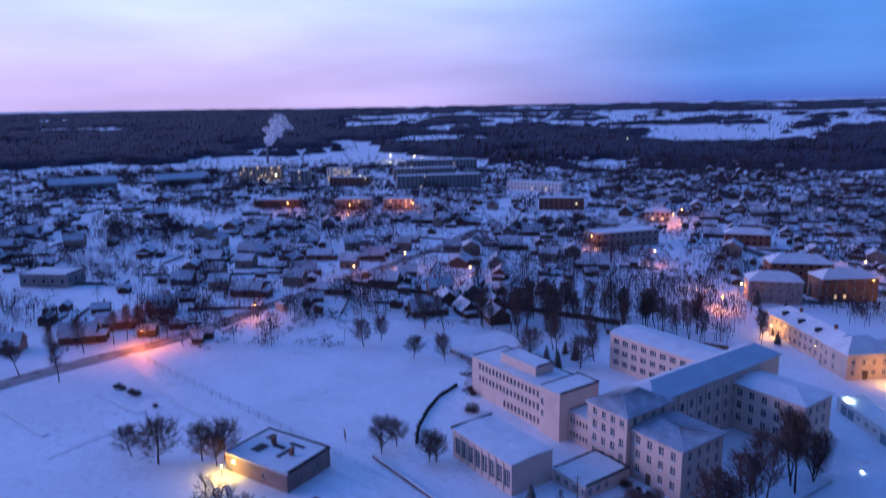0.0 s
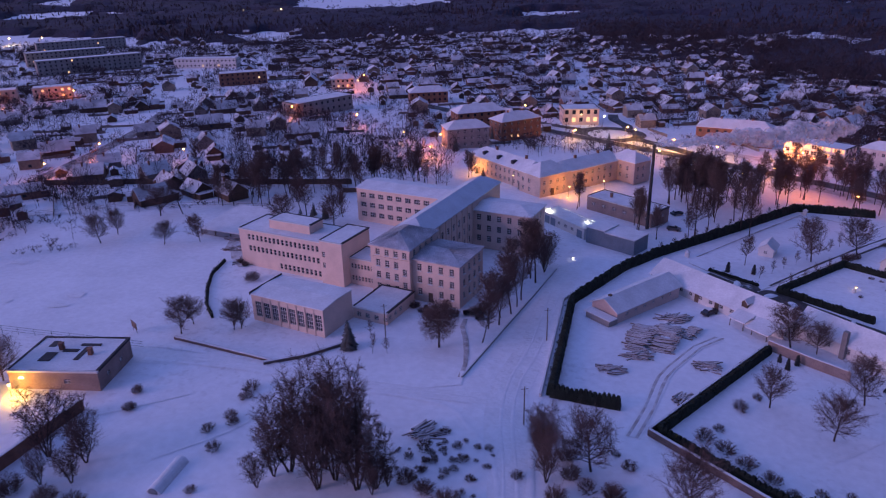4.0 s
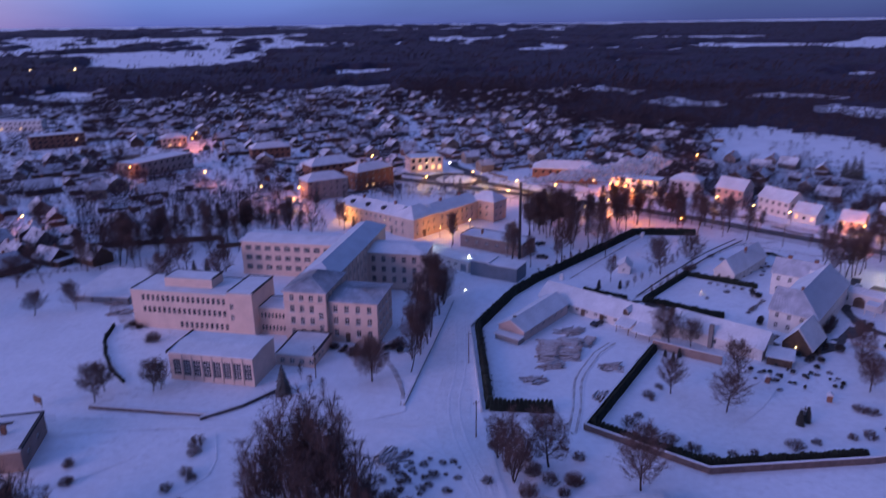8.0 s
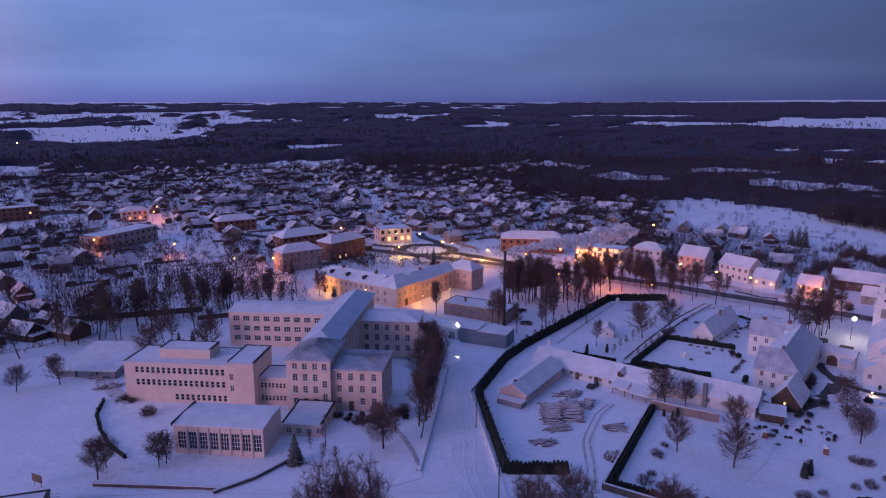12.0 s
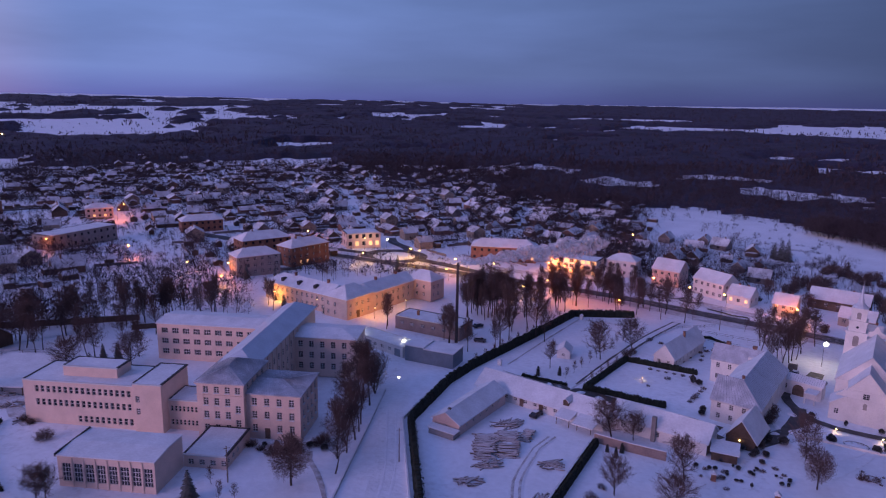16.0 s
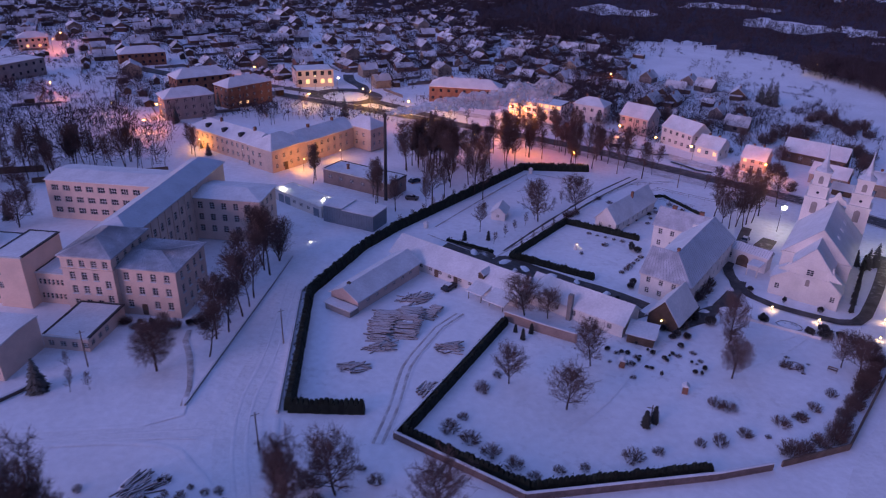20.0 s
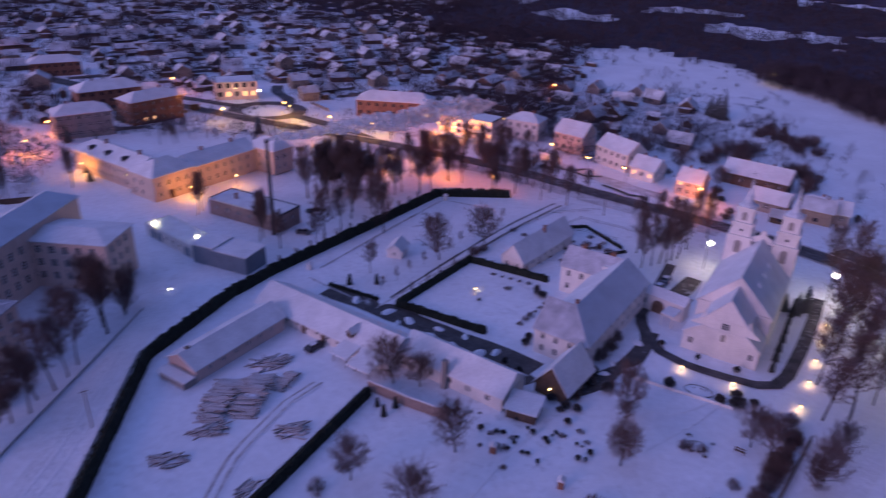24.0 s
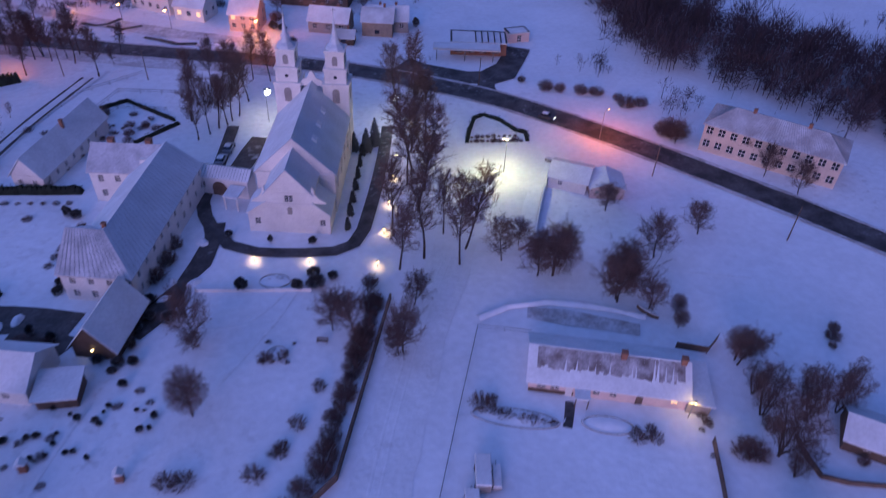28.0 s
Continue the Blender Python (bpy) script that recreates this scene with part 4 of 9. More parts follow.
# ---- cloister and yards ----
def make_cloister():
    # one long range whose south end turns a corner: hipped on the yard side, gabled on the garden side
    k = thing("cloister_range", pose(93.6, 181.6, ground_z(97, 186), 0, 0, 54), "long white cloister range with seamed blue-grey roof", "monastery")
    e = [(2.2 + 3.3 * i, v, 0.95, 1.4) for i in range(10) for v in (1.2, 4.0)]
    shell(k, -6.0, 27.4, -5.8, 5.8, -0.8, 5.8, WHITE, front=e, back=e, left=[(1.4 + 3.0 * i, v, 0.95, 1.4) for i in range(4) for v in (1.2, 4.0)])
    A, B, L, H, z = -6.45, 6.25, 27.8, 4.6, 5.82
    R0, R1, L0, V = (0, 0, z + H), (L, 0, z + H), (0, B, z + H), (6.45, B, z)
    E1, E2, ER, EL = (A, -B, z), (A, B, z), (L, -B, z), (L, B, z)
    t = Vector((0, 0, 0.2))
    # each side has its own tone: ribbed grey, blue-grey, and white snow
    for name, ring, m, label in (("roof_slope", (E1, E2, L0, R0), FROST, "ribbed frosted tin slope"), ("roof_slope", (E1, R0, R1, ER), BLUETIN, "blue-grey slope"),
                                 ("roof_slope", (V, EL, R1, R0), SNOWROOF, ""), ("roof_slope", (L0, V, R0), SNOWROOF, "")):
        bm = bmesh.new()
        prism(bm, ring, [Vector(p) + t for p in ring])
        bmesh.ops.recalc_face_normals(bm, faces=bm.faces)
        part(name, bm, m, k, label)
    bm = bmesh.new()
    seams(bm, Vector(E2) + t, Vector(E1) + t, Vector(R0) + t, Vector(L0) + t, 0.8)
    seams(bm, Vector(E1) + t, Vector(ER) + t, Vector(R1) + t, Vector(R0) + t, 1.1, 0.03, 0.025)
    part("roof_seams", bm, TINROOF, k)
    for ring, d in (((( A + 0.5, 5.6, z - 0.02), (5.9, 5.6, z - 0.02), (0, 5.6, z + H - 0.45)), (0, 0.22, 0)), (((27.2, -5.7, z - 0.02), (27.2, 5.7, z - 0.02), (27.2, 0, z + H - 0.4)), (0.2, 0, 0))):
        bm = bmesh.new()
        prism(bm, ring, [Vector(p) + Vector(d) for p in ring])
        bmesh.ops.recalc_face_normals(bm, faces=bm.faces)
        part("gable", bm, WHITE, k)
    chimney(k, 1.0, 0.2, z + H - 0.3, 1.0, 0.6)
    box_part("eaves_board", k, FRAME, -6.3, -6.1, -6.0, 6.0, 5.5, 5.78)
    # north block
    n = thing("cloister_house", pose(95.5, 207.4, ground_z(100, 208), 0, 0, -33), "white two-storey house with red brick chimneys", "house")
    f = [(1.4 + 3.2 * i, v, 1.0, 1.5) for i in range(4) for v in (1.3, 4.6)]
    shell(n, 0, 13.6, 0, 9, -0.8, 7.0, WHITE, front=f, left=[(2, 1.3, 1, 1.5), (5.5, 1.3, 1, 1.5), (2, 4.6, 1, 1.5), (5.5, 4.6, 1, 1.5)])
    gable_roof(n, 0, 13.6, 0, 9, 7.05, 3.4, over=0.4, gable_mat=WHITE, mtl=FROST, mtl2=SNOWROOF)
    chimney(n, 3.4, 5.0, 9.6, 1.6, 1.1)
    chimney(n, 10.6, 5.0, 9.6, 1.6, 1.1)
    bm = bmesh.new()
    cube(bm, 9.6, 11.0, 1.2, 3.2, 7.4, 9.0)
    part("dormer", bm, WHITE, n)
    # curved bench wall in the corner of the court
    w = thing("court_ring", pose(99.6, 197.2, ground_z(100, 197), 0, 0, 0), "curved low white wall with snow in the cloister court", "wall")
    for q in range(9):
        a0, a1 = 0.35 * q + 0.3, 0.35 * (q + 1) + 0.3
        bm = bmesh.new()
        ring = [(3.1 * math.cos(a), 2.6 * math.sin(a), -0.2) for a in (a0, a1)] + [(2.7 * math.cos(a), 2.2 * math.sin(a), -0.2) for a in (a1, a0)]
        prism(bm, ring, [(x, y, 0.7) for x, y, _ in ring])
        bmesh.ops.recalc_face_normals(bm, faces=bm.faces)
        part("wall_piece", bm, WHITE, w)


make_cloister()


def make_barns():
    # gabled barn by the lane
    u = math.degrees(math.atan2(166 - 169.9, 21.2 - 14.8))
    b = thing("barn", pose(14.4, 170.1, ground_z(20, 172), 0, 0, u - 1.5), "low pinkish barn with a snow-laden gable roof", "barn")
    shell(b, 0, 7.6, 0, 23, -0.6, 2.9, PINK, front=[(3.2, 1.2, 0.8, 0.8)], right=row(3, 3.2, 6, 1.2, 1.0, 0.8), name="wall")
    gable_roof(b, 0, 7.6, 0, 23, 2.95, 2.1, over=0.5, long_x=False, gable_mat=PINK)
    bm = bmesh.new()
    cube(bm, 0.5, 8.2, -3.2, -0.62, 1.7, 1.95)
    part("lean_to_roof", bm, SNOWROOF, b)
    box_part("lean_to", b, GREYWALL, 0.9, 7.8, -3.0, -0.01, -0.5, 1.7)
    bm = bmesh.new()
    cube(bm, 3.3, 4.0, 1.5, 2.2, 4.4, 5.5)
    part("roof_vent", bm, WOOD, b)
    # long low range
    u = math.degrees(math.atan2(157.7 - 187.4, 77.7 - 37.1))
    r = thing("farm_range", pose(34.1, 186.7, ground_z(45, 180), 0, 0, u), "long whitewashed stable range under a snowy roof", "stable")
    f = [(2.0 + 2.9 * i, 1.1, 1.0, 0.9) for i in range(8)]
    shell(r, -10.0, 27.0, 0, 9.8, -0.6, 2.6, WHITE, front=[(u + 4, v, w, h) for u, v, w, h in f], grid=(2, 2))
    gable_roof(r, -10.0, 27.0, 0, 9.8, 2.65, 2.9, over=0.5, gable_mat=WHITE)
    for i, x in enumerate((3.6, 9.3, 15.2, 20.4)):
        bm = bmesh.new()
        cube(bm, x, x + 1.15, -0.06, 0.05, -0.2, 2.1)
        part("door", bm, WOOD, r)
    d = thing("dormer", pose(34.1, 186.7, ground_z(45, 180), 0, 0, u), "dark hay-loft dormer on the stable roof", "dormer")
    shell(d, 15.6, 17.1, 0.9, 3.6, 3.1, 4.6, WOOD)
    gable_roof(d, 15.6, 17.1, 0.8, 3.8, 4.6, 0.7, over=0.25, long_x=False, gable_mat=WOOD)
    s = thing("lean_to_shed", pose(34.1, 186.7, ground_z(50, 172), 0, 0, u), "open wooden lean-to with a snowy roof", "shed")
    for x in (16.2, 19.6, 21.8, 25.4):
        bm = bmesh.new()
        tube(bm, (x, -3.6, -0.4), (x, -3.6, 2.2), 0.1, 0.1, 6)
        part("post", bm, WOOD, s)
    for x0, x1, y0 in ((15.6, 20.0, -4.0), (20.8, 26.4, -5.0)):
        bm = bmesh.new()
        prism(bm, [(x0, y0, 2.0), (x1, y0, 2.0), (x1, 0.1, 2.75), (x0, 0.1, 2.75)], [(x0, y0, 2.25), (x1, y0, 2.25), (x1, 0.1, 3.0), (x0, 0.1, 3.0)])
        bmesh.ops.recalc_face_normals(bm, faces=bm.faces)
        part("roof", bm, SNOWROOF, s)
    q = thing("farm_wing", pose(35.5, 188.6, ground_z(65, 165), 0, 0, u), "lower stable wing with white walls beside the garden", "stable")
    f = [(2.5 + 4.2 * i, 1.0, 1.1, 1.2) for i in range(5)]
    shell(q, 27.5, 50.5, 1.2, 9.5, -0.7, 3.1, WHITE, front=f)
    gable_roof(q, 27.5, 50.5, 1.2, 9.5, 3.15, 2.9, over=0.45, gable_mat=WHITE)
    bm = bmesh.new()
    cube(bm, 37.8, 38.8, 0.2, 1.18, -0.4, 6.2)
    part("chimney", bm, PLINTH, q)
    garden_wall([(52.6, 165.2), (60, 160.6), (67, 157.0)], 2.2, 0.35, "brown plastered garden wall with snow on top", BROWNWALL)
    # dark wooden house with a big white roof
    h = thing("wooden_house", pose(83.0, 166.5, ground_z(88, 168), 0, 0, -38), "dark boarded house with a steep snowy roof", "house")
    shell(h, 0.8, 7.4, 0.5, 10.8, -0.6, 2.7, WOOD)
    gable_roof(h, 0.8, 7.4, 0.5, 10.8, 2.75, 4.2, over=0.6, long_x=False, gable_mat=WOOD)
    bm = bmesh.new()
    tube(bm, (4.0, 0.2, 2.0), (4.0, 0.2, 2.25), 0.14, 0.14, 8)
    part("porch_lamp", bm, LAMP_Y, h)
    k = thing("shed", pose(77.6, 158.4, ground_z(80, 159), 0, 0, -24), "small shed with a flat white roof", "shed")
    shell(k, 0, 5.4, 0, 4.5, -0.6, 2.2, WOOD)
    bm = bmesh.new()
    prism(bm, [(-0.4, -0.6, 2.2), (5.8, -0.6, 2.2), (5.8, 5, 2.7), (-0.4, 5, 2.7)], [(-0.4, -0.6, 2.45), (5.8, -0.6, 2.45), (5.8, 5, 2.95), (-0.4, 5, 2.95)])
    bmesh.ops.recalc_face_normals(bm, faces=bm.faces)
    part("roof", bm, SNOWROOF, k)


make_barns()


def cottage(m, w, d, h, rise, wall, label, name="cottage", chim=True, front=None, gable=None, right=None, along=False):
    c = thing(name, m, label, "house")
    shell(c, 0, w, 0, d, -0.6, h, wall, front=front if front is not None else row(1.0, max(1.6, (w - 3) / 2), 2, 0.9, 0.9, 1.2), right=right if right is not None else row(1.5, 3, max(1, int(d / 3.5)), 0.9, 0.9, 1.2))
    gable_roof(c, 0, w, 0, d, h + 0.05, rise, over=0.45, long_x=along, gable_mat=gable or wall)
    if chim:
        chimney(c, w * 0.6, d * 0.55, h + rise * 0.6, rise * 0.4 + 1.0, 0.6)
    return c


cottage(pose(82.6, 220.0, ground_z(86, 224), 0, 0, -40), 6.5, 25, 3.2, 3.9, WHITE, "white cottage with a long steep snowy roof", front=[(1.2, 1.0, 0.9, 1.2), (4.2, 1.0, 0.9, 1.2)])
cottage(pose(52.8, 222.6, ground_z(56, 224), 0, 0, -15), 4.0, 5.5, 2.3, 1.6, WHITE, "tiny white garden house with a snowy roof", "garden_house", False, [(1.5, 0.8, 0.8, 0.9)], right=[])


def wood_pile(cx, cy, lx, ly, turn, h, n, seed, label, neat=0.0):
    """Split logs, each one a piece, dusted with snow: a neat stack of parallel logs, or a loose heap."""
    rnd = random.Random(seed)
    t = thing("wood_pile", spot(cx, cy, turn), label, "wood pile")
    meshes = []
    for k in range(5):
        bm = bmesh.new()
        r = rnd.uniform(0.13, 0.22)
        half = lx * (0.62 + 0.09 * k) if neat else 1.0 + 0.22 * k
        tube(bm, (-half, 0, 0), (half, 0, 0), r, r * 0.85, 6)
        meshes.append(mesh_of("log", bm, LOGWOOD))
    for i in range(n):
        if neat:
            v = rnd.uniform(-1, 1)
            top = h * (1 - abs(v) ** 3) * (0.8 + 0.3 * noise.noise((v * 3, seed, 0)))
            at = pose(rnd.gauss(0, 0.16) * lx, v * ly, 0.12 + top * (0.45 + 0.55 * rnd.random() ** 0.5), rnd.uniform(0, 360), rnd.gauss(0, 3), rnd.gauss(0, 5))
        else:
            u, v = rnd.gauss(0, 0.42), rnd.gauss(0, 0.42)
            if u * u + v * v > 1.2:
                continue
            z = h * max(0, 1 - u * u - v * v) * rnd.uniform(0.3, 1.0) + 0.1
            at = pose(u * lx, v * ly, z, rnd.uniform(0, 360), rnd.gauss(0, 5), rnd.gauss(0, 24))
        part("log", rnd.choice(meshes), None, t, at=at)
    bm = bmesh.new()
    n = 18
    rings = []
    for f in (0.4, 0.7, 1.0):
        rings.append([bm.verts.new((lx * f * math.cos(2 * math.pi * i / n) * rnd.uniform(0.8, 1.05), ly * f * math.sin(2 * math.pi * i / n) * rnd.uniform(0.85, 1.05), h * 0.8 * (1 - f * f) * rnd.uniform(0.8, 1.2) - 0.05)) for i in range(n)])
    top = bm.verts.new((0, 0, h * 0.8))
    for i in range(n):
        bm.faces.new((top, rings[0][i], rings[0][(i + 1) % n]))
        for p, q in zip(rings, rings[1:]):
            bm.faces.new((p[i], q[i], q[(i + 1) % n], p[(i + 1) % n]))
    for f in bm.faces:
        f.smooth = True
    part("snow_cover", bm, SNOW, t)


wood_pile(26.7, 160.6, 2.6, 6.2, -6, 1.3, 150, 11, "long stack of sawn logs dusted with snow", 1.0)
wood_pile(31.9, 162.2, 2.6, 6.4, -6, 1.4, 150, 12, "second stack of sawn logs dusted with snow", 1.0)
wood_pile(32.6, 172.6, 4.2, 2.6, 25, 0.8, 50, 13, "low scattered heap of logs by the barn")
wood_pile(26.6, 152.6, 3.2, 1.8, 15, 0.6, 40, 18, "spilled logs at the end of the stack")
wood_pile(37.2, 167.0, 1.3, 3.2, -25, 0.9, 45, 14, "small stack of reddish firewood", 1.0)
wood_pile(22.3, 145.0, 2.4, 2.0, 20, 0.6, 26, 15, "loose branches and logs lying in the snow")
wood_pile(40.8, 153.2, 3.0, 2.4, 10, 0.8, 34, 16, "brush heap beside the yard track")
wood_pile(36.8, 139.0, 2.2, 1.8, 50, 0.6, 24, 17, "small brush heap in the snow")
wood_pile(-5.6, 112.6, 2.6, 3.0, 60, 0.9, 46, 19, "heap of cut branches beside the lane")
road("yard_track", [(29, 124), (31, 134), (32.5, 146), (35.5, 154), (38.5, 161), (43, 167)], 2.6, TROD, 0.06, "rutted cart track through the snowy yard", "track", 0.4)
road("garden_track", [(24, 214), (46, 246), (62, 269)], 1.2, TROD, 0.05, "narrow garden path in the snow", "path", 0.3)
road("hedge_lane", [(58, 192), (52, 196), (70, 221), (88, 246), (108, 268)], 4.0, TROD, 0.055, "lane with dark wheel ruts", "track", 0.3)
for k, off in enumerate((-1.1, 1.1)):
    road("wheel_rut", [(56 + off, 200 - off * 0.6), (70 + off, 221 - off * 0.6), (88 + off, 246 - off * 0.6), (105 + off, 266 - off * 0.6)], 0.7, ASPHALT, 0.075, "dark wheel rut worn through the snow", "rut", 0.6)
road("yard_lane", [(40, 204), (56, 193.5), (70, 183.5), (80, 177.5), (85, 173)], 6.4, MUD, 0.06, "dark wet lane behind the stable", "track", 0.3)
for off in (-0.9, 0.9):
    road("wheel_rut", [(50, 197 + off), (58, 191.5 + off), (70, 183.5 + off), (82, 174 + off)], 0.9, ASPHALT, 0.08, "dark wheel rut worn through the snow", "rut", 0.6)


def snow_heap(x, y, r, h, seed, label="low heap of ploughed snow on the wet lane"):
    """An uneven mound of cleared snow."""
    rnd = random.Random(seed)
    bm, n, off = bmesh.new(), 14, Vector((seed * 3.1, 0, 0))
    t = rnd.uniform(0, 3.14)
    rings = []
    for f, z in ((1.0, -0.05), (0.85, 0.35), (0.6, 0.75), (0.3, 0.95)):
        ring = []
        for i in range(n):
            a = 6.283 * i / n
            d = Vector((math.cos(a), math.sin(a) * 0.6, 0)) * r * f
            d *= 1 + 0.35 * noise.noise(d * 0.9 + off)
            ring.append(bm.verts.new((d.x, d.y, h * z * (1 + 0.5 * noise.noise(d * 1.3 - off)))))
        rings.append(ring)
    for p, q in zip(rings, rings[1:]):
        for i in range(n):
            bm.faces.new((p[i], p[(i + 1) % n], q[(i + 1) % n], q[i]))
    bm.faces.new(rings[-1])
    ob = new("snow_heap", mesh_of("snow_heap", bm, RUT))
    ob.matrix_basis = spot(x, y, math.degrees(t), 0.05)
    return tagged(ob, label, "snow", "heaps of ploughed snow")


for i, (x, y, r) in enumerate(((63.4, 184.6, 2.2), (68.2, 181.2, 1.6), (74.0, 178.2, 2.0), (59.5, 190.5, 1.8), (66.0, 187.4, 1.4), (77.6, 178.8, 1.5), (54.5, 194.0, 2.0), (71.5, 184.6, 1.3), (47.0, 199.0, 1.7), (57.0, 189.4, 1.1))):
    snow_heap(x, y, r, 0.4 + 0.12 * (i % 3), i + 2)
for i, (x, y, r) in enumerate(((98.5, 172.5, 1.3), (104.0, 174.2, 1.5), (108.6, 184.4, 1.6), (101.0, 176.4, 1.2))):
    snow_heap(x, y, r, 0.45, i + 31, "heap of ploughed snow beside the church drive")
# boards and rubble between the pavilion and the school
road("worn_patch", [(-98, 184), (-92, 177), (-86, 170), (-80, 165)], 4.5, STUBBLE, 0.055, "trampled ground littered with rubble beside the school", "ground", 0.9)
wood_pile(-90.3, 174.7, 2.6, 1.6, 40, 0.7, 30, 51, "dark heap of old boards dusted with snow")
wood_pile(-96.4, 181.1, 2.0, 1.6, 10, 0.6, 24, 52, "dark heap of old boards dusted with snow")
wood_pile(-83.4, 167.6, 1.8, 1.2, 70, 0.5, 18, 53, "few old boards lying in the snow")
# cleared drive round the church
road("church_drive", [(128.5, 224), (119, 207), (112.8, 197), (111.6, 188), (112.6, 181.3), (116.2, 176.9), (123.4, 172.5), (128.5, 170.2), (132.4, 170.4), (136.2, 173.6), (140.8, 179.5), (146.8, 187.5), (153.4, 196.9), (160, 207)], 2.7, ASPHALT, 0.07, "cleared dark drive curving round the church", "drive")

# paths and low walls before the school
road("school_path", [(-12.5, 156), (-11.9, 152.0), (-9.4, 147), (-7.5, 142.0), (-6.0, 137), (-5.3, 131.7)], 1.1, STUBBLE, 0.07, "swept footpath curving down from the school", "path", 0.3)
garden_wall([(-5.0, 131.7), (-2.8, 153.9), (-0.8, 173), (1.1, 192.1)], 0.35, 0.3, "low kerb wall along the lane", PLINTH)
road("footpath", [(92, 96), (108, 118), (122, 134), (134, 147), (146, 158), (156, 170), (163, 184), (168, 200)], 8, TROD, 0.055, "wide path of trodden snow beside the garden wall", "path", 0.25)
road("back_lane", [(-190, 172), (-160, 188), (-136.8, 202.3), (-115.3, 225.6), (-92.7, 246.3), (-70, 262)], 6, TROD, 0.05, "snowy lane behind the school", "road", 0.2)
for off in (-0.9, 0.9):
    road("wheel_rut", [(102 + off, 112), (118 + off, 131), (132 + off, 146), (145 + off, 158)], 0.5, TROD, 0.075, "shallow wheel rut in the trodden snow", "rut", 0.6)
road("field_lane", [(-172, 106), (-150, 104.5), (-125, 105.5), (-100, 109.5), (-80, 114), (-60, 119)], 5.5, TROD, 0.052, "trodden lane beside the sports field fence", "road", 0.2)
# forecourt of the shop and slush on the street
road("forecourt", [(181, 237), (184, 231.5), (187.5, 226), (192, 221), (197, 218.2), (202, 218.8), (207, 221.8), (212, 226), (217.5, 231)], 8.0, ASPHALT, 0.10, "dark wet forecourt round the shop", "road", 0.35)
road("forecourt", [(196.5, 218), (193.4, 213.5), (191.6, 208), (192.0, 202), (194.5, 196.5)], 4.6, ASPHALT, 0.105, "dark slip road before the shop", "road", 0.3)
road("roundabout", [(-10 + 14.5 * math.cos(0.3 * i), 372 + 14.5 * math.sin(0.3 * i)) for i in range(22)], 6.5, ASPHALT, 0.11, "dark roundabout cleared of snow", "road", 0.1)
road("square_road", [(-58, 392), (-45, 386), (-28, 379), (-20, 376)], 6, ASPHALT, 0.10, "dark road leading to the roundabout", "road", 0.15)
road("square_road", [(-16, 425), (-13, 410), (-5, 396), (-3, 387)], 6, ASPHALT, 0.105, "dark road leaving the square", "road", 0.15)
road("square_road", [(1, 366), (10, 360), (22, 350), (34, 338), (43, 328)], 6.5, ASPHALT, 0.108, "dark road between square and main street", "road", 0.15)
MAIN = [(-60, 379), (10, 344), (52, 323.5), (91.4, 301), (118.7, 279), (147, 257.3), (167, 239.5), (182, 221), (192, 206), (201, 186), (209, 164), (216, 142), (222, 121), (232, 80)]
for off, w in ((4.3, 1.0), (-4.3, 1.0)):
    road("slush_strip", [(x + off * 0.8, y + off * 0.6) for x, y in MAIN], w, STUBBLE, 0.15, "strip of dirty slush on the street", "slush", 0.8)
road("house_lane", [(40, 352), (52, 345), (67, 338), (86, 331.5), (103, 321.5), (112, 308.5), (122, 297.5), (131, 287.5), (141, 278), (149, 268), (153, 254)], 6.5, PACKED, 0.07, "packed snow lane before the street houses", "road", 0.25)
road("street_verge", [(20, 331), (46, 318.5), (70, 305), (92, 291.5), (112, 275.5), (132, 260.5), (150, 246.5)], 5.5, PACKED, 0.05, "dirty ploughed snow along the street", "verge", 0.4)
for pts in ([(111, 306), (114, 302), (117.5, 301.5), (122, 304.5)], [(124.2, 286.8), (127.5, 283), (131, 277.8), (136, 275.5)], [(117, 300), (120, 295.5), (126, 296)]):
    road("flower_bed", pts, 1.6, MUD, 0.13, "curved bed of dead plants beside the street", "flower bed", 0.4)
# stubble and worn patches on the west fields
for pts, w in (([(-153.5, 66.6), (-140, 69), (-128.3, 71.8)], 2.0), ([(-148.5, 88.3), (-137, 90.5), (-126.5, 93.3)], 2.6), ([(-115.8, 69.5), (-119, 80), (-121.5, 89.8)], 0.7), ([(-160.9, 102.4), (-128, 106), (-96.2, 110.6)], 0.8), ([(-90, 75), (-70, 90), (-52, 108)], 0.5), ([(-40, 118), (-36, 105), (-45, 90)], 0.5)):
    road("stubble_strip", pts, w, TROD, 0.06, "strip of dead grass showing through the snow", "grass", 0.7)
for x, y in ((-137.5, 123.3), (-123.4, 125.4), (-107.9, 128.5), (-109.2, 134.4), (-141, 145)):
    road("worn_patch", [(x - 2.2, y - 1), (x, y), (x + 2.2, y + 0.6)], 2.6, TROD, 0.055, "trampled patch on the snowy sports field", "snow", 0.9)
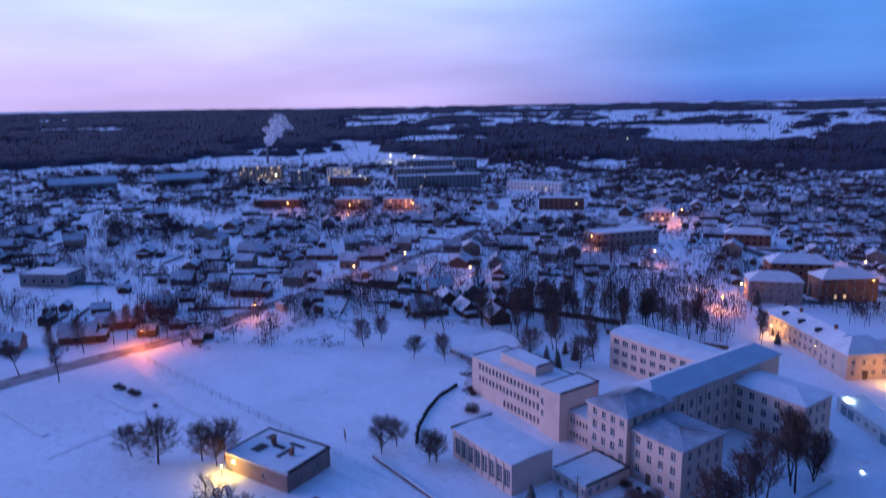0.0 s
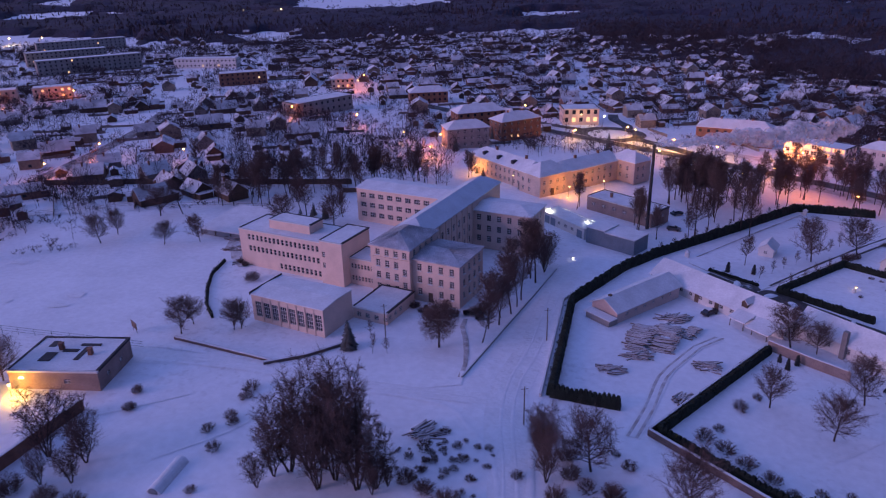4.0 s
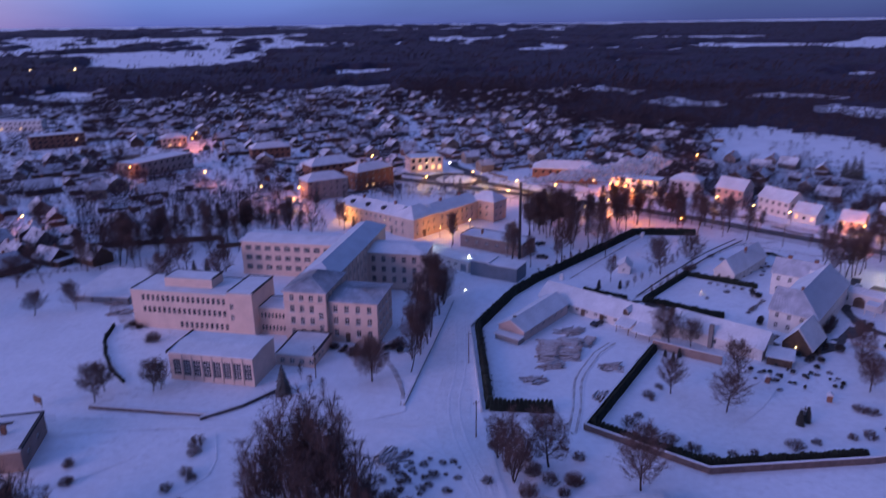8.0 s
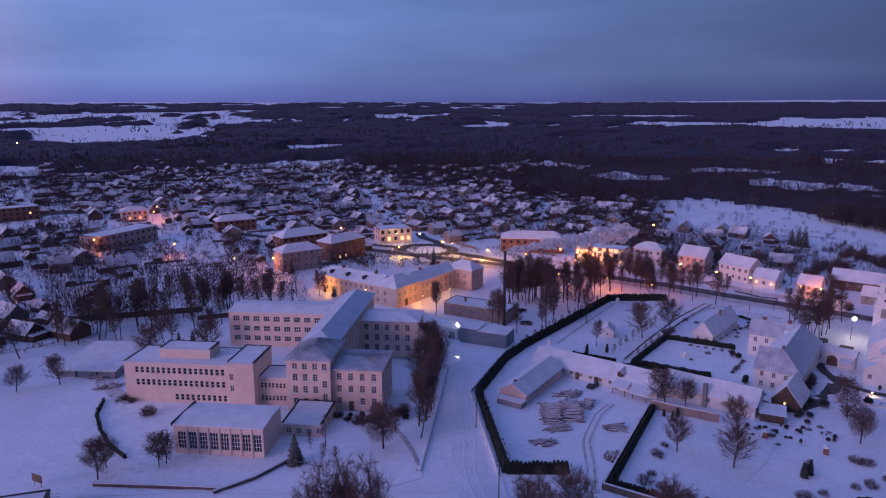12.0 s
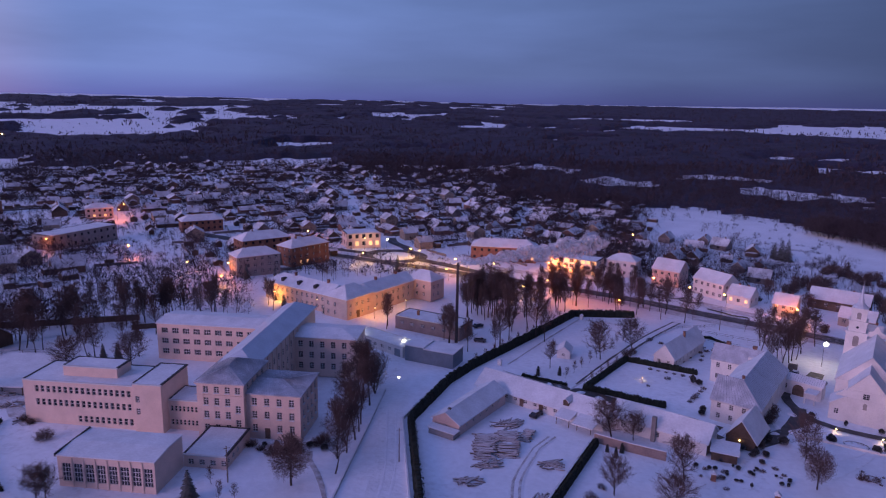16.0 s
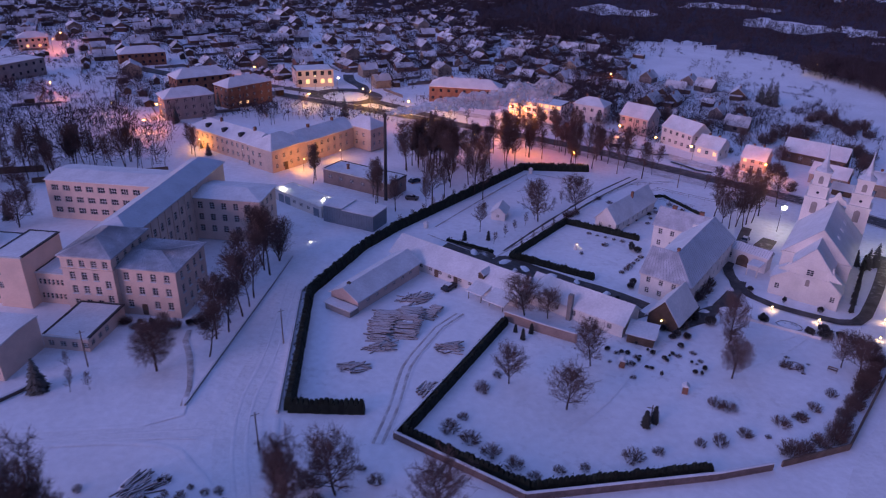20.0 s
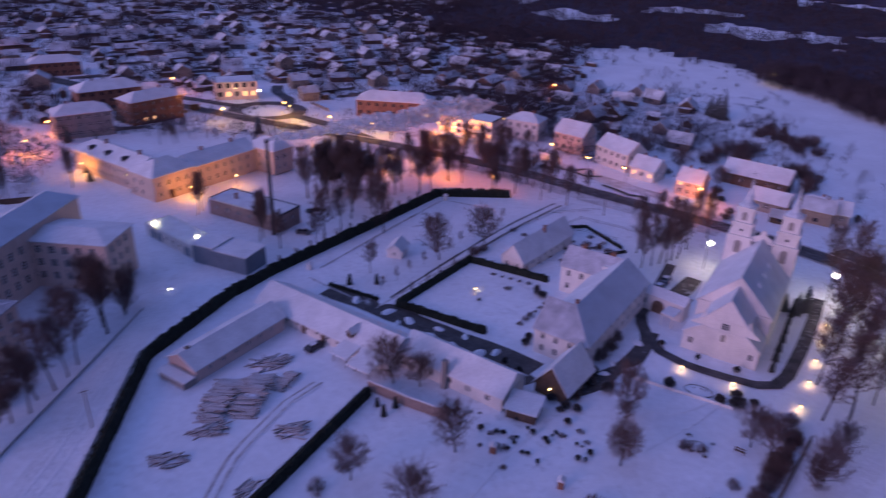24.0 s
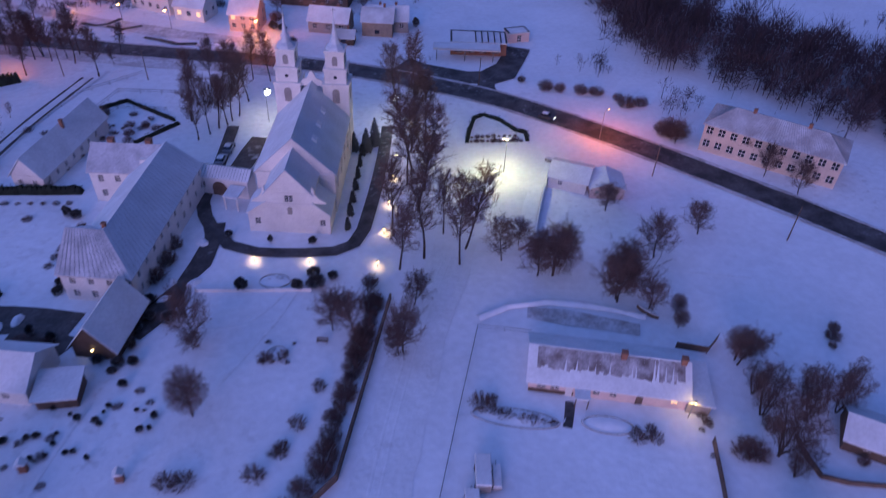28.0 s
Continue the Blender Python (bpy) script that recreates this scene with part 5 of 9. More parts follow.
# footprints and tracks
for pts in ([(60, 128), (70, 138), (76, 147), (84, 156)], [(100, 150), (112, 158), (121, 166)], [(20, 205), (12, 216), (2, 219)], [(64, 215), (70, 211), (74, 205), (80, 203)], [(126, 128), (135, 124), (139.5, 119), (143, 121)], [(118, 165), (108, 160), (99, 164)], [(150, 158), (160, 150), (172, 140), (190, 126)]):
    road("foot_trail", pts, 0.55, TROD, 0.05, "narrow line of footprints in the snow", "path", 0.8)
road("farm_path", [(142.7, 121.3), (141.2, 119.8), (139.3, 118.0)], 1.4, ASPHALT, 0.06, "short swept path before the farmhouse door", "path", 0.2)
road("ditch_shadow", [(149, 139.5), (154, 135.2), (162.5, 126.8)], 3.0, STUBBLE, 0.08, "strip of dead reeds behind the farmhouse", "grass", 0.6)


def make_lane_shed():
    d = thing("lane_shed", pose(31.9, 89.6, ground_z(36, 95), 0, 0, 8), "low boarded shed under a flat snowy roof", "shed")
    shell(d, 0.4, 10.8, 0, 11, -0.6, 2.7, WOOD)
    gable_roof(d, 0.4, 10.8, 0, 11, 2.75, 0.8, over=0.35, gable_mat=WOOD)


make_lane_shed()

# wet mud round the boarded house and behind the church
road("mud_patch", [(76, 176), (80, 172.5), (82.5, 168)], 4.5, MUD, 0.065, "churned wet mud beside the boarded house", "mud", 0.7)
road("mud_patch", [(92, 166), (97, 170), (102, 174.5), (106.5, 178.5), (111, 185), (112.5, 189)], 3.4, MUD, 0.065, "churned wet mud beside the boarded house", "mud", 0.7)
road("mud_patch", [(119.5, 201), (123, 205), (128, 211), (132, 216)], 4.5, MUD, 0.085, "dark muddy parking strip beside the church", "mud", 0.5)
hedge([(100.5, 246), (110.5, 248), (117.5, 233)], 0.9, 0.7, "low dark hedge round the cottage garden")
hedge([(118, 231), (107, 226.5)], 0.8, 0.7, "low clipped hedge in the cottage garden")
for off in (-0.75, 0.75):
    road("wheel_rut", [(29 + off, 124), (31 + off, 134), (32.5 + off, 146), (35.5 + off, 154), (38.5 + off, 161), (43 + off, 167)], 0.5, STUBBLE, 0.085, "cart rut worn into the yard snow", "rut", 0.7)

# ---- buildings along the street and round the lane ----
def make_garages():
    u = -24
    g = thing("metal_garage", pose(5.0, 216.0, ground_z(14, 213), 0, 0, u), "blue-grey sheet-metal garage with a flat snowy roof", "garage")
    for x0, x1, y1, z in ((0, 6.2, 7.4, 4.9), (6.25, 16.0, 7.8, 4.5)):
        bm = bmesh.new()
        cube(bm, x0, x1, 0, y1, -0.6, z)
        part("wall", bm, BLUEGREY, g)
        bm = bmesh.new()
        cube(bm, x0 - 0.15, x1 + 0.15, -0.15, y1 + 0.15, z + 0.004, z + 0.3)
        part("roof", bm, SNOWROOF, g)
        bm = bmesh.new()
        for i in range(int((x1 - x0) / 0.8)):
            tube(bm, (x0 + 0.5 + 0.8 * i, -0.03, -0.3), (x0 + 0.5 + 0.8 * i, -0.03, z - 0.1), 0.05, 0.05, 3)
        tagged(part("sheet_ribs", bm, BLUEGREY, g), kind="stuff")
    v = math.degrees(math.atan2(217.3 - 231.5, 4.6 + 12.3))
    w = thing("workshop", pose(-12.3, 231.5, ground_z(-4, 226), 0, 0, v), "low white workshop with lamps above its doors", "workshop")
    shell(w, 0, 21.5, 0, 7, -0.6, 3.3, WHITE, front=row(8.5, 3.2, 3, 1.2, 1.4, 1.0))
    flat_roof(w, 0, 21.5, 0, 7, 3.3, 0.3, FRAME)
    for x in (2.0, 5.0, 18.0):
        bm = bmesh.new()
        cube(bm, x, x + 2.4, -0.06, 0.05, -0.2, 2.5)
        part("door", bm, BLUEGREY, w)


make_garages()


def make_boiler_house():
    b = thing("boiler_house", pose(-0.3, 248.2, ground_z(12, 243), 0, 0, -29), "flat-roofed reddish brick boiler house", "boiler house")
    shell(b, 0, 25.7, 0, 9.4, -0.6, 4.6, BROWNWALL, front=row(2, 4.2, 6, 2.0, 1.5, 1.2), right=row(2, 3.5, 2, 2, 1.4, 1.2))
    flat_roof(b, 0, 25.7, 0, 9.4, 4.6)
    for x in (7, 17):
        chimney(b, x, 4, 4.9, 1.4, 0.7)
    s = thing("steel_stack", spot(21.0, 234.6), "tall dark steel boiler stack", "chimney")
    bm = bmesh.new()
    tube(bm, (0, 0, -0.5), (0, 0, 27.1), 0.55, 0.42, 14)
    part("shaft", bm, DARKROOF, s)
    for z in (9, 18, 26.2):
        bm = bmesh.new()
        tube(bm, (0, 0, z), (0, 0, z + 0.3), 0.62, 0.62, 14)
        part("band", bm, DARKROOF, s)


make_boiler_house()


def make_ochre_house():
    """A two-storey building with three wings and hipped roofs."""
    u = math.degrees(math.atan2(256.6 - 283.6, -17.1 + 55.1))
    y = thing("ochre_building", pose(-55.1, 283.6, ground_z(-35, 275), 0, 0, u), "ochre plastered two-storey building with hipped snowy roofs", "public building")
    f = [(1.2 + 2.75 * i, v, 1.1, 1.5) for i in range(12) for v in (1.2, 4.3)]
    shell(y, 0, 35, 0, 11, -0.6, 6.8, YELLOW, front=f, left=[(1.5 + 3 * i, v, 1.1, 1.5) for i in range(3) for v in (1.2, 4.3)])
    hip_roof(y, 0, 35, 0, 11, 6.8, 3.2, ends=(True, False))
    for x in (8, 17, 26):
        bm = bmesh.new()
        cube(bm, x, x + 1.3, 1.2, 3.2, 7.6, 9.2)
        part("dormer", bm, DARKROOF, y)
    f = [(1.5 + 3.4 * i, v, 1.1, 1.5) for i in range(3) for v in (1.2, 4.3)]
    shell(y, 35, 46.5, -2.0, 13, -0.6, 7.6, YELLOW, front=f[:4], right=[(1.5 + 3.2 * i, v, 1.1, 1.5) for i in range(4) for v in (1.2, 4.3)])
    hip_roof(y, 35, 46.5, -2.0, 13, 7.6, 3.8)
    bm = bmesh.new()
    cube(bm, 46.4, 46.62, 3.2, 4.7, -0.2, 2.6)
    part("door", bm, WOOD, y, "dark arched doorway")
    # wing running back to the street
    e = [(1.5 + 3.2 * i, v, 1.1, 1.5) for i in range(7) for v in (1.2, 4.3)]
    shell(y, 36, 46, 13.05, 38, -0.6, 7.0, YELLOW, right=e)
    hip_roof(y, 36, 46, 13.05, 38, 7.0, 3.2, long_x=False, ends=(False, False))
    shell(y, 42, 54.5, 38.05, 47, -0.6, 7.6, YELLOW, front=[(1.5 + 3.4 * i, v, 1.1, 1.5) for i in range(3) for v in (1.2, 4.3)], right=[(1.5 + 3.0 * i, v, 1.1, 1.5) for i in range(2) for v in (1.2, 4.3)])
    hip_roof(y, 42, 54.5, 38.05, 47, 7.6, 3.4)
    for x, yy in ((12, 5.5), (30, 5.5), (41, 20), (41, 32), (48, 43)):
        chimney(y, x, yy, 9.2, 1.8, 0.8)


make_ochre_house()


def block(x, y, turn, w, d, h, wall, label, rows, cols, roof="flat", lit=0, seed=0, name="apartment_house", category="apartment house", win=(1.3, 1.4), group="", roof_mtl=None):
    """A plain house of several storeys with rows of windows."""
    b = thing(name, pose(x, y, ground_z(x, y), 0, 0, turn), label, category, group)
    st = h / rows
    step = w / cols
    f = [(step * (i + 0.5) - win[0] / 2, st * j + st * 0.35, win[0], win[1]) for j in range(rows) for i in range(cols)]
    rnd = random.Random(seed)
    lits = {(0, rnd.randrange(len(f))) for _ in range(lit)}
    k = max(1, int(d / 3.6))
    s = [(d / k * (i + 0.5) - win[0] / 2, st * j + st * 0.35, win[0], win[1]) for j in range(rows) for i in range(k)]
    shell(b, 0, w, 0, d, -1.0, h, wall, front=f, right=s, left=s, lit=lits, grid=(2, 2), joined=math.hypot(x - 40, y - 30) > 330)
    if roof == "flat":
        flat_roof(b, 0, w, 0, d, h)
    elif roof == "hip":
        hip_roof(b, 0, w, 0, d, h, d * 0.3, mtl=roof_mtl, seam=roof_mtl is not None)
        chimney(b, w * 0.3, d * 0.5, h + d * 0.2, 1.8, 0.7)
        chimney(b, w * 0.7, d * 0.5, h + d * 0.2, 1.8, 0.7)
    else:
        gable_roof(b, 0, w, 0, d, h, d * 0.38, over=0.4, gable_mat=wall)
        chimney(b, w * 0.3, d * 0.55, h + d * 0.25, 1.8, 0.7)
        chimney(b, w * 0.7, d * 0.55, h + d * 0.25, 1.8, 0.7)
    return b


block(-75.5, 314, 35, 20, 11, 8.8, GREYWALL, "grey three-storey apartment house with a low snowy roof", 3, 6, "hip", 0, 1)
block(-56.5, 337.5, 50, 23, 11, 9.2, BRICK, "reddish three-storey apartment house with a snowy roof", 3, 6, "hip", 2, 2)
block(-84, 352, 38, 26, 12, 9.0, BRICK, "long brick apartment house behind the square", 3, 7, "hip", 0, 3)
block(-37.2, 388, 20, 19, 14, 8.0, CREAM, "cream cultural house lit at its entrance", 2, 5, "flat", 3, 4, "culture_house", "public building", (1.8, 2.2))
block(30.5, 370, -8, 34, 12, 7.2, BRICK, "two-storey red brick house on the street", 2, 9, "hip", 1, 5, "brick_house", "house")
block(67.5, 349, -30, 25, 11, 7.6, WHITE, "white shop building with rows of lit windows", 3, 9, "flat", 20, 6, "shop", "shop", (2.0, 1.6))
block(96, 345, -30, 14, 10, 7.6, WHITE, "white two-storey town house", 2, 4, "hip", 0, 7, "town_house", "house")
block(113.7, 329.6, -40.5, 12.8, 11, 7.4, PINK, "pale pink town house glowing in lamplight", 2, 4, "gable", 0, 8, "town_house", "house")
block(127.6, 314.3, -58, 15.5, 10, 7.0, WHITE, "white two-storey town house with a plain gable roof", 2, 5, "gable", 0, 9, "town_house", "house")
block(136.3, 297.6, -45, 9.5, 9, 4.2, WHITE, "low white annexe with lit windows", 1, 3, "gable", 2, 10, "town_house", "house")
block(147.8, 281.4, -38, 8.4, 9, 5.0, YELLOW, "small ochre house lit by a street lamp", 2, 3, "gable", 1, 11, "town_house", "house")
block(169.9, 296, -38, 22, 10, 4.2, WOOD, "long dark shed under thick snow", 1, 5, "gable", 0, 12, "long_shed", "shed")
block(168, 270, -40, 12, 8, 3.6, GREYWALL, "grey low house behind the church", 1, 3, "gable", 0, 13, "town_house", "house")
block(184, 262, -30, 12, 8, 3.6, GREYWALL, "grey outbuilding with a white roof", 1, 3, "gable", 0, 14, "town_house", "house")
block(218.4, 163.2, -64, 29.5, 11, 6.6, YELLOW, "long two-storey plastered house with a snowy hipped roof", 2, 11, "hip", 0, 15, "road_house", "house", (1.5, 1.8), roof_mtl=THINROOF)
block(-182, 356, 66, 40, 14, 7.6, GREYWALL, "large grey workshop hall with a snowy roof", 2, 10, "flat", 0, 16, "workshop_hall", "hall")
block(-303, 446, 40, 34, 12, 9, BRICK, "distant brick apartment house", 3, 9, "flat", 1, 17)
block(-411, 523, 17, 56, 13, 8, WHITE, "distant white school with long window bands", 2, 16, "flat", 2, 18, "distant_school", "school building")
block(-493, 454, 57, 84, 12, 12.5, GREYWALL, "long grey apartment slab with snowy roof", 4, 20, "flat", 2, 19)
block(-560, 500, 57, 70, 12, 12.5, GREYWALL, "second long grey apartment slab", 4, 18, "flat", 2, 20)
block(-640, 580, 57, 90, 12, 12.5, GREYWALL, "far grey apartment slab under snow", 4, 20, "flat", 3, 21)
block(-567, 423, 40, 40, 12, 9, BRICK, "distant brick apartment house beside the slabs", 3, 10, "flat", 1, 22)
block(-692, 382, 46, 48, 12, 15, GREYWALL, "distant five-storey apartment house with lit windows", 5, 12, "flat", 14, 23)
block(-592, 392, 46, 18, 16, 16, GREYWALL, "tall distant tower block", 5, 5, "flat", 2, 24)
block(-600, 440, 46, 26, 12, 15, WHITE, "distant white apartment house in bright lamplight", 5, 7, "flat", 12, 25)
block(-412, 332, 47, 28, 12, 8, YELLOW, "distant ochre building in sodium light", 2, 7, "flat", 4, 26)
block(-388, 360, 47, 24, 12, 8, YELLOW, "second distant ochre building in sodium light", 2, 6, "flat", 5, 27)
block(-465, 289, 48, 36, 14, 6, BRICK, "distant brick hall by a street lamp", 1, 8, "flat", 0, 28)
block(-293, 96, 42, 22, 13, 5.5, GREYWALL, "grey hall with a flat snowy roof", 1, 5, "flat", 0, 29, "hall", "hall")
block(-707, 194, 75, 60, 14, 6, GREYWALL, "long distant farm hall", 1, 10, "gable", 0, 30, "farm_hall", "hall")
block(-690, 290, 80, 50, 14, 6, GREYWALL, "distant farm hall under snow", 1, 10, "gable", 0, 31, "farm_hall", "hall")
block(-215, 455, 30, 16, 10, 6.5, YELLOW, "distant house in orange lamplight", 2, 5, "hip", 2, 32, "town_house", "house")
block(-140, 420, 30, 24, 11, 6.5, BRICK, "long brick house with a snowy hipped roof", 2, 7, "hip", 0, 33, "town_house", "house")


def make_farmhouse():
    u = math.degrees(math.atan2(111.7 - 126.3, 156.2 - 138.7))
    f = thing("farmhouse", pose(138.7, 126.3, ground_z(150, 122), 0, 0, u), "long low farmhouse of pinkish plaster and dark boards", "house")
    ops = [(1.2, 0.9, 1.3, 1.1), (3.2, 0.9, 1.3, 1.1), (9.4, 0.9, 1.0, 1.1), (11.8, 0.9, 1.0, 1.1), (20.6, 0.9, 1.0, 1.1)]
    shell(f, 0, 22.8, 0, 9.2, -0.6, 2.5, PINK, front=ops, lit={(0, 4)})
    gable_roof(f, 0, 22.8, 0, 9.2, 2.55, 2.5, over=0.5, gable_mat=PINK)
    # bare strip of dark roofing under the ridge, where the snow slid off
    k = 2.5 / 4.6
    rnd = random.Random(8)
    for i in range(40):
        x, y0, y1 = 0.9 + 0.535 * i, 1.7 + rnd.uniform(-0.25, 0.25), 4.45 - rnd.uniform(0, 0.1)
        bm = bmesh.new()
        low = [(x, y0, 2.55 + k * y0 + 0.22), (x + 0.53, y0 + rnd.uniform(-0.2, 0.2), 2.55 + k * y0 + 0.22), (x + 0.53, y1, 2.55 + k * y1 + 0.22), (x, y1, 2.55 + k * y1 + 0.22)]
        prism(bm, low, [(a, b, c + 0.035) for a, b, c in low])
        bmesh.ops.recalc_face_normals(bm, faces=bm.faces)
        part("bare_sheet", bm, THINSNOW, f)
    chimney(f, 13.4, 4.2, 4.6, 1.5, 0.8)
    chimney(f, 22.1, 4.4, 4.6, 1.5, 0.8)
    box_part("boarding", f, WOOD, 0.02, 6.6, -0.05, -0.002, -0.3, 0.85)
    for x, m in ((5.4, FRAME), (15.6, WOOD)):
        bm = bmesh.new()
        cube(bm, x, x + 1.0, -0.08, 0.05, -0.3, 2.0)
        part("door", bm, m, f)
    bm = bmesh.new()
    cube(bm, 6.6, 8.8, -2.4, -0.06, 2.2, 2.4)
    part("porch_roof", bm, SNOWROOF, f)
    for x in (6.8, 8.6):
        bm = bmesh.new()
        tube(bm, (x, -2.2, -0.4), (x, -2.2, 2.2), 0.08, 0.08, 6)
        part("porch_post", bm, WOOD, f)
    a = thing("lean_to", pose(138.7, 126.3, ground_z(157, 114), 0, 0, u), "low tin-roofed lean-to at the farmhouse end", "shed")
    shell(a, 22.85, 26.2, -0.5, 7.5, -0.6, 2.0, GREYWALL)
    bm = bmesh.new()
    prism(bm, [(22.8, -0.9, 2.5), (26.6, -0.9, 2.0), (26.6, 7.9, 2.0), (22.8, 7.9, 2.5)], [(22.8, -0.9, 2.65), (26.6, -0.9, 2.15), (26.6, 7.9, 2.15), (22.8, 7.9, 2.65)])
    bmesh.ops.recalc_face_normals(bm, faces=bm.faces)
    part("roof", bm, SNOWROOF, a)


make_farmhouse()


def make_petrol_station():
    s = thing("flat_shop", pose(191.5, 237.0, ground_z(200, 230), 0, 0, -33), "low red brick shop with a snowy canopy and dark roof ribs", "shop")
    shell(s, 5, 21, 2.5, 11, -0.6, 3.4, BRICK, front=row(1, 3.6, 4, 0.6, 2.2, 2.0), right=row(1.5, 3.5, 2, 0.6, 2.0, 2.0))
    flat_roof(s, 5, 21, 2.5, 11, 3.4, 0.35)
    bm = bmesh.new()
    cube(bm, 0, 19, -2.2, 2.45, 3.1, 3.4)
    part("canopy", bm, FRAME, s)
    bm = bmesh.new()
    snow_sheet(bm, 0.2, 18.8, -2.0, 2.3, 3.55, 0.08)
    part("canopy_snow", bm, SNOWROOF, s)
    for i in range(5):
        box_part("roof_rib", s, DARKROOF, 12 + 1.8 * i, 12.3 + 1.8 * i, 3.0, 10.6, 3.7, 3.95)
    for x, y in ((1, -1.8), (1, 2), (9, -1.8), (17, -1.8)):
        bm = bmesh.new()
        tube(bm, (x, y, -0.4), (x, y, 3.1), 0.15, 0.15, 8)
        part("canopy_post", bm, METAL, s)
    k = thing("shop_store", pose(217.5, 235.5, ground_z(219, 235), 0, 0, -15), "small pale store hut beside the shop", "hut")
    shell(k, 0, 6.5, 0, 4.5, -0.5, 2.6, PINK, front=[(2.6, 0.0, 1.4, 2.0)])
    flat_roof(k, 0, 6.5, 0, 4.5, 2.6, 0.25)
    # two small huts by the lot
    h = thing("roadside_kiosk", pose(176.8, 168.0, ground_z(181, 166), 0, 0, -52), "small white hut with a snowy gable roof", "hut")
    shell(h, 0, 8, 0, 7.5, -0.5, 2.6, WHITE, front=[(2, 1, 1, 1)])
    gable_roof(h, 0, 8, 0, 7.5, 2.65, 1.6, over=0.4, gable_mat=WHITE)
    k = thing("roadside_hut", pose(181.8, 160.4, ground_z(185, 160), 0, 0, -35), "small pinkish hut with a low gable roof", "hut")
    shell(k, 0, 7, 0, 6, -0.5, 2.4, PINK, front=[(1, 1, 0.9, 0.9)])
    gable_roof(k, 0, 7, 0, 6, 2.45, 1.4, over=0.4, gable_mat=PINK, long_x=False)
    road("parking_lot", [(152, 160), (160, 168), (172, 178), (184, 184)], 15, TROD, 0.05, "trodden snowy parking lot under a lamp", "parking lot", 0.15)


make_petrol_station()


def make_west_hut():
    u = math.degrees(math.atan2(101.6 - 97.5, -68.5 + 86))
    h = thing("service_hut", pose(-86.0, 97.6, ground_z(-78, 104), 0, 0, u + 4), "flat-roofed brick service hut with a lit entrance", "hut")
    shell(h, 0, 18, 0, 13, -0.8, 3.9, BROWNWALL, front=[(11, 1.4, 1.2, 1.0)], right=[(3, 1.4, 1.2, 1.0), (8, 1.4, 1.2, 1.0)])
    flat_roof(h, 0, 18, 0, 13, 3.9, 0.5)
    for x, y, w, d in ((7, 7, 3.2, 1.1), (4, 3.5, 2.4, 3.2), (11, 4, 1.0, 5.0), (9.5, 9.5, 4.2, 0.8), (3, 9, 1.4, 2.2)):
        box_part("bare_roofing", h, DARKROOF, x, x + w, y, y + d, 4.28, 4.42)
    for x, y in ((6.5, 8.0), (13.5, 6.2)):
        chimney(h, x, y, 4.2, 1.5, 0.8)
    bm = bmesh.new()
    cube(bm, 0.6, 2.0, -0.08, 0.05, -0.2, 2.1)
    part("door", bm, METAL, h)
    bm = bmesh.new()
    cube(bm, 2.2, 3.0, -0.3, -0.05, 2.6, 2.9)
    part("floodlight", bm, LAMP_Y, h, "bright yellow floodlight")
    garden_wall([(-67.0, 97.0), (-66.8, 90), (-66.2, 82), (-65.9, 72), (-66, 58)], 2.4, 0.5, "long brick yard wall below the hut", BRICK)
    t = thing("field_tank", pose(-38.8, 83.6, ground_z(-39, 88), 0, 0, 8), "long half-buried tank covered with snow", "tank")
    bm = bmesh.new()
    n = 9
    a = [[bm.verts.new((1.25 * math.cos(math.pi * i / n), y, 1.25 * math.sin(math.pi * i / n) - 0.1)) for i in range(n + 1)] for y in (0, 4, 8)]
    for p, q in zip(a, a[1:]):
        for i in range(n):
            bm.faces.new((p[i], q[i], q[i + 1], p[i + 1]))
    bm.faces.new(a[0])
    bm.faces.new(a[-1][::-1])
    bmesh.ops.recalc_face_normals(bm, faces=bm.faces)
    part("shell", bm, SNOWROOF, t)
    bm = bmesh.new()
    tube(bm, (0, -0.12, 0.35), (0, -0.01, 0.35), 0.8, 0.8, 14)
    part("end_plate", bm, METAL, t)
    # big snow-covered shelter behind the school
    s = thing("storage_shelter", pose(-107, 181.5, ground_z(-100, 190), 0, 0, -4), "large low shelter with a sagging snowy roof", "shelter")
    bm = bmesh.new()
    prism(bm, [(-2, 0, 2.0), (16, 0, 2.2), (16, 20, 3.6), (-2, 20, 3.4)], [(-2, 0, 2.3), (16, 0, 2.5), (16, 20, 3.9), (-2, 20, 3.7)])
    bmesh.ops.recalc_face_normals(bm, faces=bm.faces)
    part("roof", bm, SNOWROOF, s)
    for x in (-1.5, 4, 10, 15.5):
        for y in (0.6, 19.4):
            bm = bmesh.new()
            tube(bm, (x, y, -0.5), (x, y, 2.1 + y * 0.065), 0.14, 0.14, 6)
            part("post", bm, WOOD, s)
    box_part("side_panel", s, BLUEGREY, -1.8, 15.8, 0.7, 0.85, -0.3, 2.0)
    box_part("side_panel", s, BLUEGREY, 15.6, 15.75, 0.9, 19, -0.3, 2.0)
    k = thing("bus_shelter", pose(-187.5, 162.5, ground_z(-185, 164), 0, 0, 10), "orange-lit bus shelter beside the road", "bus shelter")
    shell(k, 0, 5, 0, 2.5, -0.2, 2.6, YELLOW)
    flat_roof(k, 0, 5, 0, 2.5, 2.6, 0.25)
    b = thing("info_board", spot(-80.4, 124.2, -25), "brown information board on two posts", "board")
    for x in (-1.0, 1.0):
        bm = bmesh.new()
        tube(bm, (x, 0, -0.3), (x, 0, 1.3), 0.07, 0.07, 6)
        part("post", bm, METAL, b)
    bm = bmesh.new()
